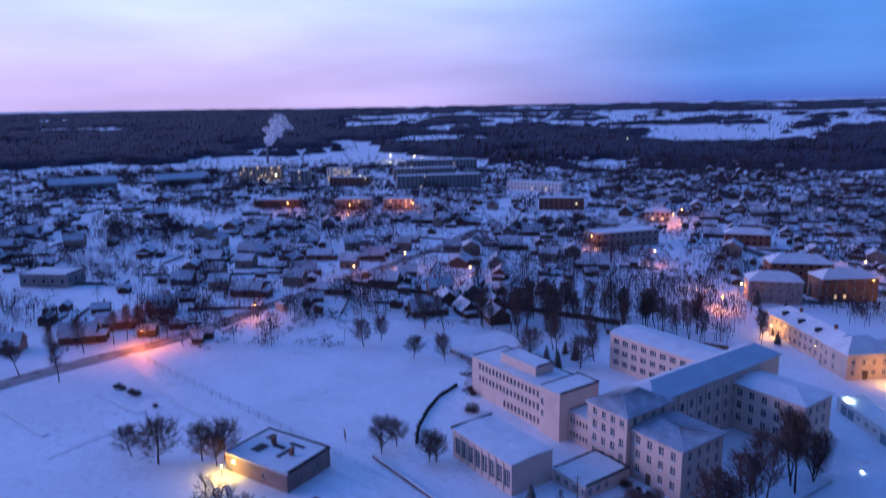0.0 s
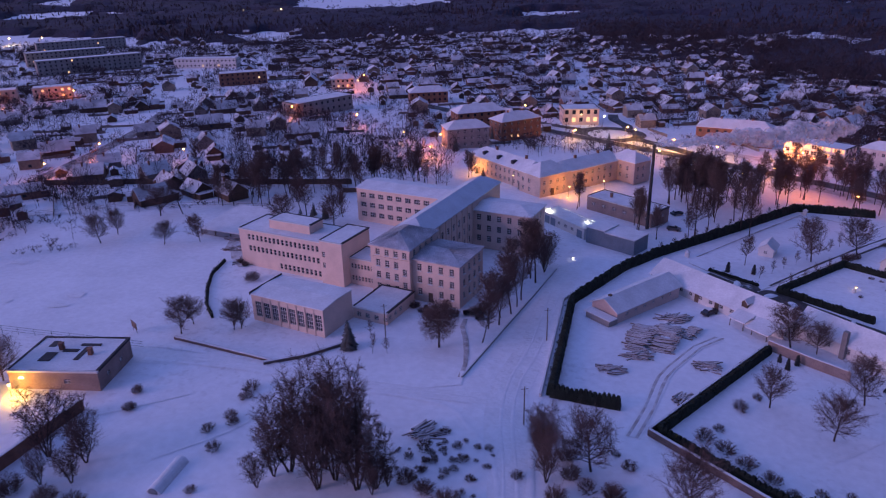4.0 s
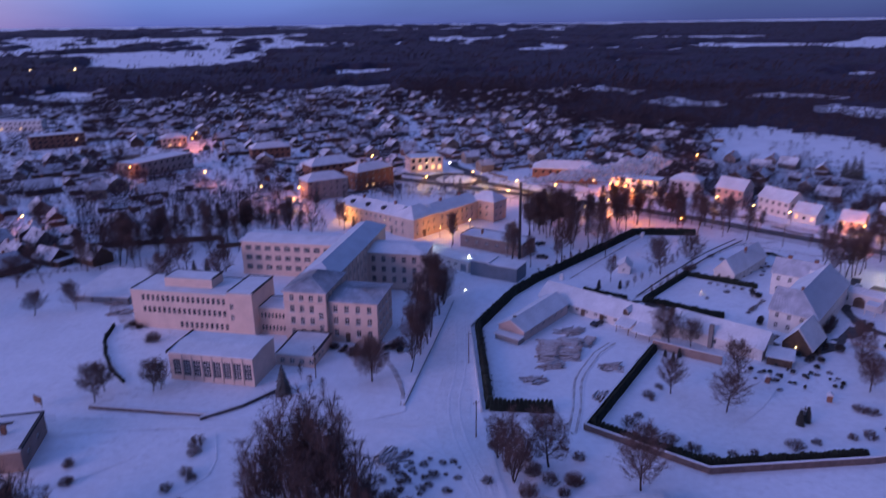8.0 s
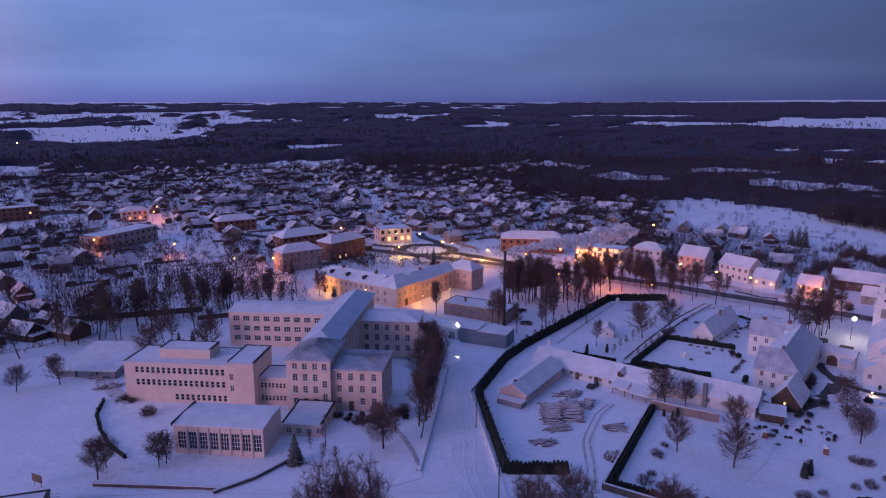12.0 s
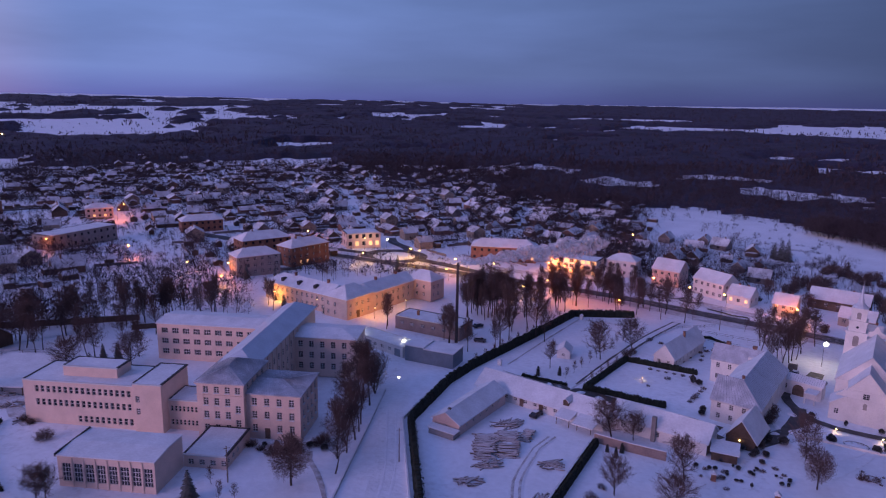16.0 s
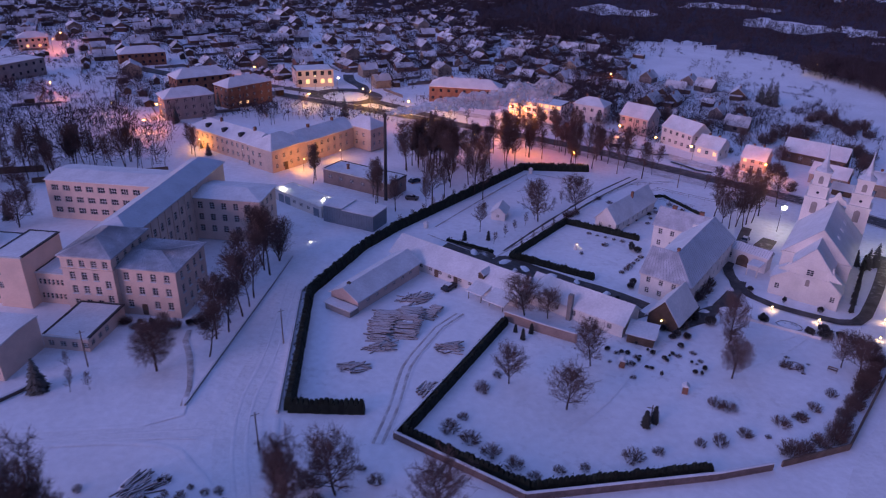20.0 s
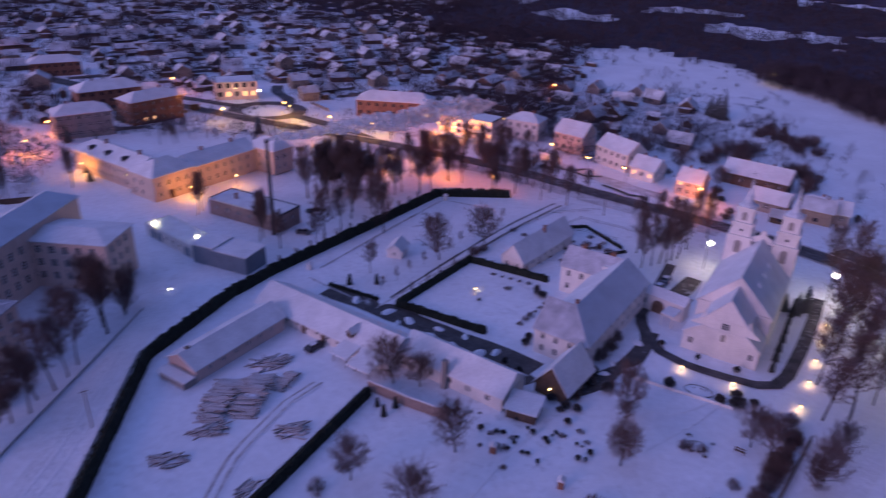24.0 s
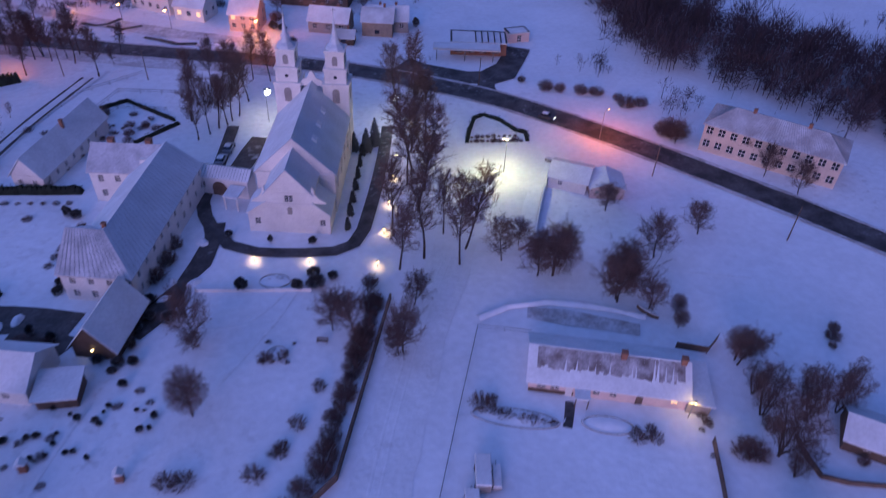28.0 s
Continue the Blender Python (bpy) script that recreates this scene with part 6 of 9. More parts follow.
    cube(bm, -1.4, 1.4, -0.06, 0.06, 1.0, 2.6)
    part("panel", bm, WOOD, b)
    garden_wall([(-69.7, 124.7), (-56, 124.2), (-44, 123.6)], 0.7, 0.6, "low stone kerb wall along the lane")
    garden_wall([(-45, 122.2), (-38.5, 128), (-32.7, 136.2)], 0.7, 0.5, "low kerb wall climbing to the gym hall")


make_west_hut()

# ---- trees ----
def spike(bm, a, b, r):
    """A twig: three thin faces that meet in a point."""
    d = (b - a).normalized()
    u = d.orthogonal().normalized() * r
    w = d.cross(u)
    p = [bm.verts.new(a + o) for o in (u, -0.5 * u + 0.87 * w, -0.5 * u - 0.87 * w)]
    t = bm.verts.new(b)
    for i in range(3):
        bm.faces.new((p[i], p[(i + 1) % 3], t))


def blade(V, F, a, b, r, rnd):
    """A fine twig: one slim tapering face."""
    d = b - a
    u = d.cross(Vector((rnd.gauss(0, 1), rnd.gauss(0, 1), rnd.gauss(0, 1))))
    u = u.normalized() * r
    n = len(V)
    V += [tuple(a - u), tuple(a + u), tuple(b)]
    F.append((n, n + 1, n + 2))


def twig_mesh(name, V, F, mtl):
    me = bpy.data.meshes.new(name)
    me.from_pydata(V, [], F)
    me.materials.append(mtl)
    return me


def bare_tree(seed, h, spread, r, limbs, subs, twigs, first=0.25, lift=0.55, stems=1, thin=0.022, droop=0.0):
    rnd = random.Random(seed)
    tb = bmesh.new()
    V, F = [], []
    for s in range(stems):
        lean = Vector((rnd.gauss(0, 0.05), rnd.gauss(0, 0.05), 1)) if stems == 1 else Vector((math.cos(6.28 * s / stems) * 0.3, math.sin(6.28 * s / stems) * 0.3, 1))
        lean.normalize()
        hs = h * 0.93 * (1 if s == 0 else rnd.uniform(0.75, 1))
        pts, d = [Vector((rnd.uniform(-0.2, 0.2) * (stems > 1), rnd.uniform(-0.2, 0.2) * (stems > 1), -0.3))], lean
        for i in range(6):
            d = (d + Vector((rnd.gauss(0, 0.08), rnd.gauss(0, 0.08), 0.12))).normalized()
            pts.append(pts[-1] + d * hs / 6)
        for i in range(6):
            tube(tb, pts[i], pts[i + 1], r * (1 - i / 6.4), r * (1 - (i + 1) / 6.4), 6, cap=i == 0)
        for n in range(limbs):
            f = first + (0.98 - first) * (n + rnd.random() * 0.6) / limbs
            k = min(int(f * 6), 5)
            a = pts[k].lerp(pts[k + 1], f * 6 - k)
            t = n * 2.4 + rnd.gauss(0, 0.4)
            up = lift + rnd.gauss(0, 0.12) + 0.6 * f
            d = Vector((math.cos(t), math.sin(t), up)).normalized()
            ln = spread * (math.sin(min(1, 0.3 + (1 - f) * 1.1) * 1.57)) * rnd.uniform(0.75, 1.1)
            m = a + d * ln * 0.5
            e = m + (d + Vector((0, 0, 0.2 - droop))).normalized() * ln * 0.5
            rr = max(0.03, r * 0.42 * (1 - f * 0.7))
            tube(tb, a, m, rr, rr * 0.6, 4, cap=False)
            tube(tb, m, e, rr * 0.6, 0.02, 4, cap=False)
            for q in range(subs):
                g = 0.15 + 0.85 * (q + rnd.random()) / subs
                o = a.lerp(m, g * 2) if g < 0.5 else m.lerp(e, g * 2 - 1)
                v = (d * 0.6 + Vector((rnd.gauss(0, 0.65), rnd.gauss(0, 0.65), rnd.gauss(0.3, 0.4)))).normalized()
                l2 = ln * rnd.uniform(0.3, 0.52)
                z = o + v * l2
                blade(V, F, o, z, thin * 1.7, rnd)
                for w in range(twigs):
                    c = o.lerp(z, rnd.uniform(0.1, 1.0))
                    x = (v * 0.5 + Vector((rnd.gauss(0, 0.6), rnd.gauss(0, 0.6), rnd.gauss(0.25 - droop, 0.5)))).normalized()
                    blade(V, F, c, c + x * rnd.uniform(0.5, 1.35) * (spread / 4) ** 0.5, thin * rnd.uniform(0.7, 1.15), rnd)
    return mesh_of("trunk", tb, BARK), twig_mesh("crown", V, F, TWIG)


def bare_bush(seed, h, spread, n, thin=0.022, snow=False):
    """A rounded mound of thin stems springing from a patch of ground, with snow lying on it."""
    rnd = random.Random(seed)
    tb = bmesh.new()
    V, F = [], []
    for i in range(n):
        t, q = rnd.uniform(0, 6.28), rnd.random() ** 0.5
        a = Vector((math.cos(t) * spread * 0.45 * q, math.sin(t) * spread * 0.45 * q, -0.1))
        top = Vector((math.cos(t) * spread * q, math.sin(t) * spread * q, h * (1 - 0.6 * q * q) * rnd.uniform(0.75, 1.1)))
        if i % 3 == 0:
            spike(tb, a, top, thin * 1.4)
        for k in range(11):
            c = a.lerp(top, rnd.uniform(0.2, 0.95))
            x = Vector((math.cos(t) * q + rnd.gauss(0, 0.5), math.sin(t) * q + rnd.gauss(0, 0.5), rnd.gauss(0.5, 0.45))).normalized()
            blade(V, F, c, c + x * h * rnd.uniform(0.15, 0.36), thin, rnd)
    return mesh_of("stem", tb, BARK), twig_mesh("crown", V, F, TWIG)


def ball_tree(seed, h, w, n, thin=0.022):
    """A small tree whose fine twigs fill a rounded crown."""
    rnd = random.Random(seed)
    tb, _ = bmesh.new(), 0
    tube(tb, (0, 0, -0.3), (0, 0, h * 0.55), 0.16, 0.09, 6)
    V, F = [], []
    mid = Vector((0, 0, h * 0.56))
    for i in range(14):
        t = i * 2.4
        e = mid + Vector((math.cos(t) * w * 0.6, math.sin(t) * w * 0.6, h * rnd.uniform(-0.1, 0.3)))
        tube(tb, (0, 0, h * rnd.uniform(0.2, 0.5)), e, 0.06, 0.02, 4, cap=False)
    for i in range(n):
        d = Vector((rnd.gauss(0, 1), rnd.gauss(0, 1), rnd.gauss(0, 1))).normalized()
        q = rnd.random() ** 0.5 * (0.86 + 0.2 * noise.noise(d * 2 + Vector((seed, 0, 0))))
        c = mid + Vector((d.x * w, d.y * w, d.z * h * 0.43)) * q
        x = (d + Vector((rnd.gauss(0, 0.5), rnd.gauss(0, 0.5), rnd.gauss(0.4, 0.4)))).normalized()
        blade(V, F, c, c + x * rnd.uniform(0.4, 0.9), thin * rnd.uniform(0.7, 1.2), rnd)
    return mesh_of("trunk", tb, BARK), twig_mesh("crown", V, F, TWIG)


def fir(seed, h, spread, wide=False):
    rnd = random.Random(seed)
    tb, cb = bmesh.new(), bmesh.new()
    tube(tb, (0, 0, -0.3), (0, 0, h * 0.95), h * 0.02, 0.02, 6)
    layers = int(h * (5 if wide else 2.2))
    for i in range(layers):
        f = i / layers
        z = h * (0.06 + 0.92 * f)
        rad = spread * (1 - f) ** (0.8 if not wide else 0.45) + 0.12
        n = 9
        for k in range(n):
            t = 6.28 * (k + rnd.random()) / n + i
            out = Vector((math.cos(t), math.sin(t), -0.25))
            side = Vector((-math.sin(t), math.cos(t), 0))
            a = Vector((0, 0, z))
            L = rad * rnd.uniform(0.75, 1.15)
            for s in (-1, 1):
                v = [cb.verts.new(c) for c in (a, a + out * L * 0.6 + side * s * L * 0.28, a + out * L, a + out * L * 0.5 + Vector((0, 0, 0.12)))]
                cb.faces.new(v if s > 0 else v[::-1])
    return mesh_of("trunk", tb, BARK), mesh_of("foliage", cb, THUJAM if wide else FIR)


def evergreen_ball(seed, h, w):
    """A clipped round evergreen: a short stem under a close coat of small sprays."""
    rnd = random.Random(seed)
    tb = bmesh.new()
    tube(tb, (0, 0, -0.2), (0, 0, h * 0.5), 0.08, 0.05, 6)
    V, F = [], []
    mid = Vector((0, 0, h * 0.48))
    for i in range(700):
        d = Vector((rnd.gauss(0, 1), rnd.gauss(0, 1), rnd.gauss(0, 1))).normalized()
        c = mid + Vector((d.x * w, d.y * w, d.z * h * 0.5)) * rnd.uniform(0.6, 1.0) * (0.85 + 0.3 * noise.noise(d * 1.7 + Vector((seed, 0, 0))))
        e = d.cross(Vector((rnd.gauss(0, 1), rnd.gauss(0, 1), rnd.gauss(0, 1)))).normalized()
        r = rnd.uniform(0.1, 0.22)
        n = len(V)
        V += [tuple(c - e * r), tuple(c + e * r), tuple(c + d * r * 1.2 + Vector((0, 0, r)))]
        F.append((n, n + 1, n + 2))
    return mesh_of("trunk", tb, BARK), twig_mesh("foliage", V, F, YEWM)


KINDS = {
    "round": ("tree", "bare broad-crowned deciduous tree", "tree", [bare_tree(i, 9.6, 4.9, 0.2, 36, 8, 20, 0.22, 0.5, thin=0.02) for i in (1, 2, 21)]),
    "tall": ("tree", "tall slender bare deciduous tree", "tree", [bare_tree(i, 16.0, 4.3, 0.22, 36, 7, 15, 0.34, 0.85, thin=0.026) for i in (3, 4, 5, 22)]),
    "multi": ("tree", "many-stemmed bare willow with dense reddish twigs", "tree", [bare_tree(i, 13, 3.6, 0.15, 20, 6, 11, 0.14, 1.1, 4, thin=0.02) for i in (6, 7)]),
    "dense": ("tree", "small bare tree with a thick rounded crown", "tree", [ball_tree(i, 8.2, 2.9, 5600) for i in (8, 9)]),
    "small": ("tree", "young thin bare tree in the snow", "tree", [bare_tree(i, 5.0, 1.3, 0.07, 14, 5, 9, 0.3, 0.8, thin=0.016) for i in (10, 11)]),
    "bush": ("bush", "low bare bush dusted with snow", "bush", [bare_bush(i, 1.25, 1.35, 80) for i in (12, 13, 14)]),
    "shrub": ("bush", "tall bare shrub beside the wall", "bush", [bare_bush(i, 3.0, 2.3, 150, 0.026) for i in (15, 16)]),
    "fir": ("fir", "dark evergreen conifer standing in snow", "tree", [fir(i, 8.5, 2.3) for i in (17, 18)]),
    "thuja": ("thuja", "small dark column-shaped evergreen", "tree", [fir(19, 3.0, 0.7, True)]),
    "yew": ("yew", "dark rounded evergreen shrub", "bush", [evergreen_ball(20, 1.6, 0.95), evergreen_ball(23, 1.4, 1.05), evergreen_ball(29, 1.9, 0.8)]),
}
GROVE_A = random.Random(15)
TURN = random.Random(77)


def plant(kind, x, y, size=1.0, group=""):
    """Sets a tree of that kind on the ground, turned and scaled a little."""
    name, label, category, meshes = KINDS[kind]
    n = TURN.randrange(len(meshes))
    if name == "bush":
        size *= TURN.uniform(0.65, 1.3)
    a, b = meshes[n]
    m = spot(x, y, TURN.uniform(0, 360)) @ Matrix.Diagonal((*(size * TURN.uniform(0.82, 1.18) for _ in range(2)), size * TURN.uniform(0.92, 1.08), 1))
    t = thing(name, m, label, category, group)
    part(a.name.split(".")[0], a, None, t)
    part(b.name.split(".")[0], b, None, t)
    return t


def plants(kind, places, size=1.0, group=""):
    for p in places:
        plant(kind, p[0], p[1], p[2] if len(p) > 2 else size, group)


# along the lane and before the school
plants("tall", [(-5.5, 146.8, 0.75), (-6.1, 153.2, 0.85), (-4.4, 155.9, 0.85), (-3.3, 162.3, 0.95), (-3.0, 166.5, 0.9), (-3.0, 170.5, 1.0), (-7.5, 173.5, 0.95), (-5.0, 159.5, 0.85)], group="row of trees along the lane")
plants("tall", [(-2.1, 181.7, 1.0), (-5.0, 186.6, 1.0), (-4.0, 184.0, 0.9)], group="row of trees along the lane")
plants("multi", [(-1.5, 189.5, 0.9), (-2.5, 193, 0.8)], group="row of trees along the lane")
plants("dense", [(-13.6, 141.6, 1.5), (-16.0, 152.5, 0.8)])
plants("small", [(-26.0, 134.3), (-22.9, 135.2, 0.8), (-19, 150, 0.9), (-29.5, 141, 0.9)])
plants("fir", [(-31.7, 134.6, 0.82)])
plants("yew", [(-20, 156.5), (-17.5, 157, 0.8), (-23, 157.5, 0.7), (-13.0, 158, 0.8), (-9.5, 157, 0.9)])
plants("shrub", [(-26.0, 157.6, 0.6), (-23.5, 155.8, 0.6), (-20.5, 154.2, 0.7), (-18.0, 155.0, 0.6), (-15.5, 156.5, 0.6), (-11.5, 159.0, 0.9), (-10.2, 160.5, 0.8), (-72.6, 157.6, 0.8), (-82.0, 166.5, 0.9), (-80, 165, 0.7)], 0.6, "shrubs before the school")
plants("fir", [(-84.7, 209.8, 0.6), (-79.6, 208.3, 0.65)])
# beside the lane
plants("multi", [(16.2, 112.0, 0.9), (17.5, 107.5, 0.85), (14.7, 114.5, 0.7)])
plants("round", [(23.9, 112.6, 1.1), (39.1, 107.1, 1.05)])
plants("bush", [(20, 118), (27, 118), (29.5, 115.5, 1.2), (24, 108, 1.3), (13, 107), (28, 108)])
# garden of the cloister
plants("round", [(61.6, 135.0, 0.85), (51.8, 141.9, 0.8), (68.4, 148.9, 1.0), (57.3, 167.6, 0.95), (62.2, 166.6, 0.75), (100.3, 160.4, 0.95), (66.5, 222.4, 1.2), (79.4, 232.8, 1.08), (99.2, 159.0, 0.4)])
plants("dense", [(95.4, 146.6, 1.25)])
plants("tall", [(49.2, 213.1, 0.55)])
plants("thuja", [(44.7, 206.8), (51.2, 207.5), (57.9, 160.2, 0.9), (55.9, 157.8, 0.9), (54.6, 160.5, 0.7)])
plants("round", [(126.6, 142.1, 0.9), (122, 150, 0.8)])
BORDER = [(46.7, 139.8), (40.7, 128.4), (44.0, 125.7), (47.4, 122.8), (51.0, 120.0), (53.9, 117.8), (58.0, 119.3), (62.2, 120.1), (70.5, 122.9), (75.1, 124.5), (82.8, 126.9), (86.4, 127.6), (91.5, 129.7), (99.1, 133.1), (103.1, 134.7), (107.1, 137.8), (91.2, 136.8), (89.0, 137.8), (49.8, 144.4), (43.1, 131.5), (112.5, 142.4), (107.9, 151.3), (110.3, 150.5)]
plants("bush", BORDER, 1.1, "bushes in the garden border")
plants("yew", [(75.6, 154.0, 0.5), (78.4, 151.2, 0.45), (81.9, 153.9, 0.6), (84.2, 151.6, 0.5), (88.6, 157.1, 0.7), (81.7, 146.6, 0.5), (90.9, 160.5, 0.9), (87.8, 160.3, 0.7), (72.9, 154.9, 0.6), (86, 154, 0.5), (79.5, 149, 0.4), (98, 167, 1.2), (95.5, 169, 1.0)], group="evergreens in the rockery")
plants("bush", [(75.9, 145.3, 0.5), (103.7, 135.2, 0.9), (95.2, 129.4, 0.8), (91.9, 129.5, 0.7), (76.5, 149.9, 0.6), (74.6, 153.7, 0.6)])
plants("shrub", [(128.6 - 2.62 * i if i < 9 else 106.4 - 3.0 * (i - 9), 154.6 - 3.0 * i if i < 9 else 129.0 - 1.2 * (i - 9)) for i in range(13)] + [(129.5, 158.5), (127.0, 154.2), (121.5, 147.4), (111.5, 136.5)] + [(127.6 - 2.62 * i, 154.6 - 3.0 * i - 1.2, 0.6 + 0.1 * (i % 3)) for i in range(8)], 0.85, "shrubs along the garden wall")
plants("yew", [(122.3, 165.6, 1.3), (110.4, 168.9, 1.0), (118.6, 164.2, 1.0), (124.9, 163.5, 0.9)], group="clipped evergreens before the church")
for i in range(8):
    plant("thuja", 133.6 + 1.62 * i * 1.55, 175.2 + 2.55 * i * 1.5, 1.0, "evergreen columns beside the nave")
plants("yew", [(119.5, 178.6, 0.7), (126.0, 174.4, 0.8), (113.6, 184.0, 0.8)], group="clipped evergreens before the church")
plants("shrub", [(92.5, 171.5), (90.8, 168.5, 0.8), (88.5, 165.0, 0.7), (80.5, 170.5, 0.9), (77.5, 172.8, 0.8), (75.5, 166.5, 0.7), (94.5, 174.5, 0.9), (98.5, 178.0, 0.9), (101.5, 181.5, 0.8), (104, 185.5, 0.8)], 0.9, "brush round the boarded house")
plants("bush", [(131.0 + 1.0 * i, 126.2 - 0.95 * i, 0.5 + 0.1 * (i % 3)) for i in range(8)] + [(133, 127.5, 1.1), (131.2, 127.6, 1.2), (146.5, 111.5), (148.5, 110.3, 0.9), (149.3, 111.6, 0.8), (147.6, 112.8, 0.7), (155.5, 107.8, 0.5), (157.4, 109.6, 0.7), (153.4, 104.0, 0.4)], 1.0, "bushes in the farm's flower beds")
plants("dense", [(170.8, 114.4, 0.85), (170.6, 126.5, 0.6), (168.5, 124.0, 0.5)])
plants("shrub", [(206.5, 205.0), (209.5, 202.5, 1.2), (213.5, 199.0, 1.1), (216.5, 196.2, 1.2), (219.5, 191.0), (219.0, 187.5, 0.9), (222.5, 186.0, 0.8), (217.8, 170.5, 1.6), (216.4, 172.0, 1.2), (204, 212, 0.9)], 1.0, "roadside brush")
plants("shrub", [(189, 109.2, 0.5), (191, 110.4, 0.55), (187, 108, 0.4)], 0.6, "brush along the field fence")
plants("small", [(26.5 + 3.1 * i, 214.5 + 4.5 * i, 0.75) for i in range(12)] + [(52.5 + 3.3 * i, 205.0 + 4.7 * i, 0.8) for i in range(11)] + [(60.0 + 3.3 * i, 203.0 + 4.5 * i, 0.7) for i in range(4)], 0.8, "young fruit trees along the garden paths")
plants("bush", [(80 + 2.1 * i, 214.5 - 1.15 * i, 0.5) for i in range(6)] + [(90, 228, 0.9), (93, 231, 1.0), (97, 234, 0.8), (101, 237, 1.0), (88, 226, 0.7), (104, 233, 0.8), (106, 228, 0.9), (83, 207, 0.7), (75.5, 201, 0.7), (98, 242, 0.8), (110, 240, 1.0), (113, 236, 0.8)], 0.8, "low bushes in the cloister gardens")
plants("shrub", [(107, 231, 0.7), (111, 233, 0.8), (96, 238, 0.7), (104, 243, 0.8), (78.5, 229, 0.8), (76, 226.5, 0.7)], 0.8)
for i in range(22):
    u, v = GROVE_A.random(), GROVE_A.random()
    plant("yew" if i % 3 else "bush", 71 + 20 * u, 161 - 13 * u * 0.5 - 11 * v, GROVE_A.uniform(0.25, 0.6), "evergreens in the rockery")
plants("yew", [(86.5, 163.5, 1.0), (89.0, 161.5, 0.9), (91.5, 164.0, 1.1), (93.0, 167.5, 1.0), (94.5, 170.0, 0.9), (96.5, 173.0, 1.0), (79.0, 174.5, 1.0), (81.5, 171.5, 0.9)], group="dark evergreens round the boarded house")
# tall grove between the hedge and the street
GROVE = random.Random(5)
for i in range(24):
    u, v = GROVE.random() * 6.28, GROVE.random() ** 0.6
    plant("tall", 32 + 11 * v * math.cos(u), 269 + 8 * v * math.sin(u), GROVE.uniform(0.85, 1.15), "grove by the street")
for i in range(17):
    u, v = GROVE.random(), GROVE.random()
    plant("tall", 36 + 30 * u + GROVE.gauss(0, 2), 246 + 38 * u + v * 22 - 6, GROVE.uniform(0.75, 1.05), "grove by the street")
plants("tall", [(18.7, 232.2, 0.9), (-3.1, 249.9, 0.75), (38.9, 238.9, 0.8), (46.8, 252.1, 0.9), (33.5, 228.5, 0.6)], group="grove by the street")
plants("tall", [(48.6, 242.4), (51.0, 238.2), (35.4, 231.5), (24.6, 225.6, 0.7), (18.4, 229.6, 0.8), (-3.4, 246.5, 0.8), (16.9, 236.5, 0.8)])
for i in range(22):
    u = GROVE.random()
    plant("tall", 58 + 56 * u + GROVE.gauss(0, 1.5), 296 - 27 * u + GROVE.choice((-5.5, 7.5)) + GROVE.gauss(0, 1.5), GROVE.uniform(0.55, 0.85), "street trees")
plants("tall", [(81.5, 298.9), (84.5, 289.7), (89.6, 294.1), (92.7, 287.3), (95.3, 284.2), (99.0, 281.3), (76.0, 305.5), (70.2, 297.2), (62.0, 303), (104, 277, 0.8)], 0.8, "street trees")
plants("tall", [(119.7, 221.7), (122.8, 223.1), (125.4, 224.8), (127.6, 225.2), (129.3, 226.9), (131.5, 228.4), (136.1, 234.5), (125.6, 241.7), (130.8, 246.4), (121, 231)], 0.8, "trees beside the church")
plants("tall", [(136.2, 159.9, 0.9), (141.0, 171.2), (141.6, 160.4), (146.2, 155.6), (149.6, 158.9), (148.5, 173.9), (153.4, 179.4), (151.3, 182.9), (158.9, 194.3), (164.2, 196.9), (169.8, 210.9), (166, 212.9), (148.6, 164.8, 0.8), (155, 187)], 1.15, "avenue beside the church")
plants("fir", [(150.5, 199.6, 0.75), (153.6, 201.4, 0.85), (148.2, 201.0, 0.6)], group="evergreens under the church lamp")
# right of the avenue
plants("dense", [(159.0, 144.9, 1.45), (215.8, 167.9, 0.8)])
plants("round", [(164.5, 134.5, 0.9), (192.0, 140.3, 0.7), (170.3, 113.5, 0.7), (167.1, 129.5, 0.6), (156.6, 146.2, 0.9), (161.5, 146.5, 0.8)])
plants("round", [(164.1, 133.8), (167.8, 135.3), (178.9, 139.4, 0.8), (153.6, 152.9, 0.8), (158.9, 154.8, 0.6), (224.9, 154.3, 0.7), (222.1, 147.6, 0.7), (222.6, 139.3, 0.7), (181.6, 155.3, 0.6)])
plants("multi", [(161.5, 99.5, 0.95), (160.4, 96.1, 0.6), (152.6, 88.7, 0.75), (165.3, 105.2, 0.75), (175.4, 99.8, 0.7), (170.0, 101.1, 0.8), (172.5, 103.5, 0.7), (179.2, 101.3, 0.6), (167.5, 108.5, 0.6)])
plants("shrub", [(157.5, 102.3, 1.1), (158.8, 101.4, 1.0), (151.5, 89.5, 0.9), (154.0, 87.8, 0.9), (157.0, 108.1, 0.35), (170.5, 92.5, 0.5), (164.5, 103.0, 0.9)], 1.0, "brush beside the farm fence")
plants("fir", [(28, 290, 1.5), (33, 296, 1.6), (38, 300, 1.5), (30.5, 283, 1.3), (36, 291, 1.4), (42, 296, 1.2)], group="dark conifers in the grove")
for i in range(22):
    u = GROVE.random()
    plant("tall", -145 + 85 * u + GROVE.gauss(0, 2), 194 + 68 * u + GROVE.choice((-5, 5, 5)) + GROVE.gauss(0, 2), GROVE.uniform(0.6, 1.0), "trees along the back lane")
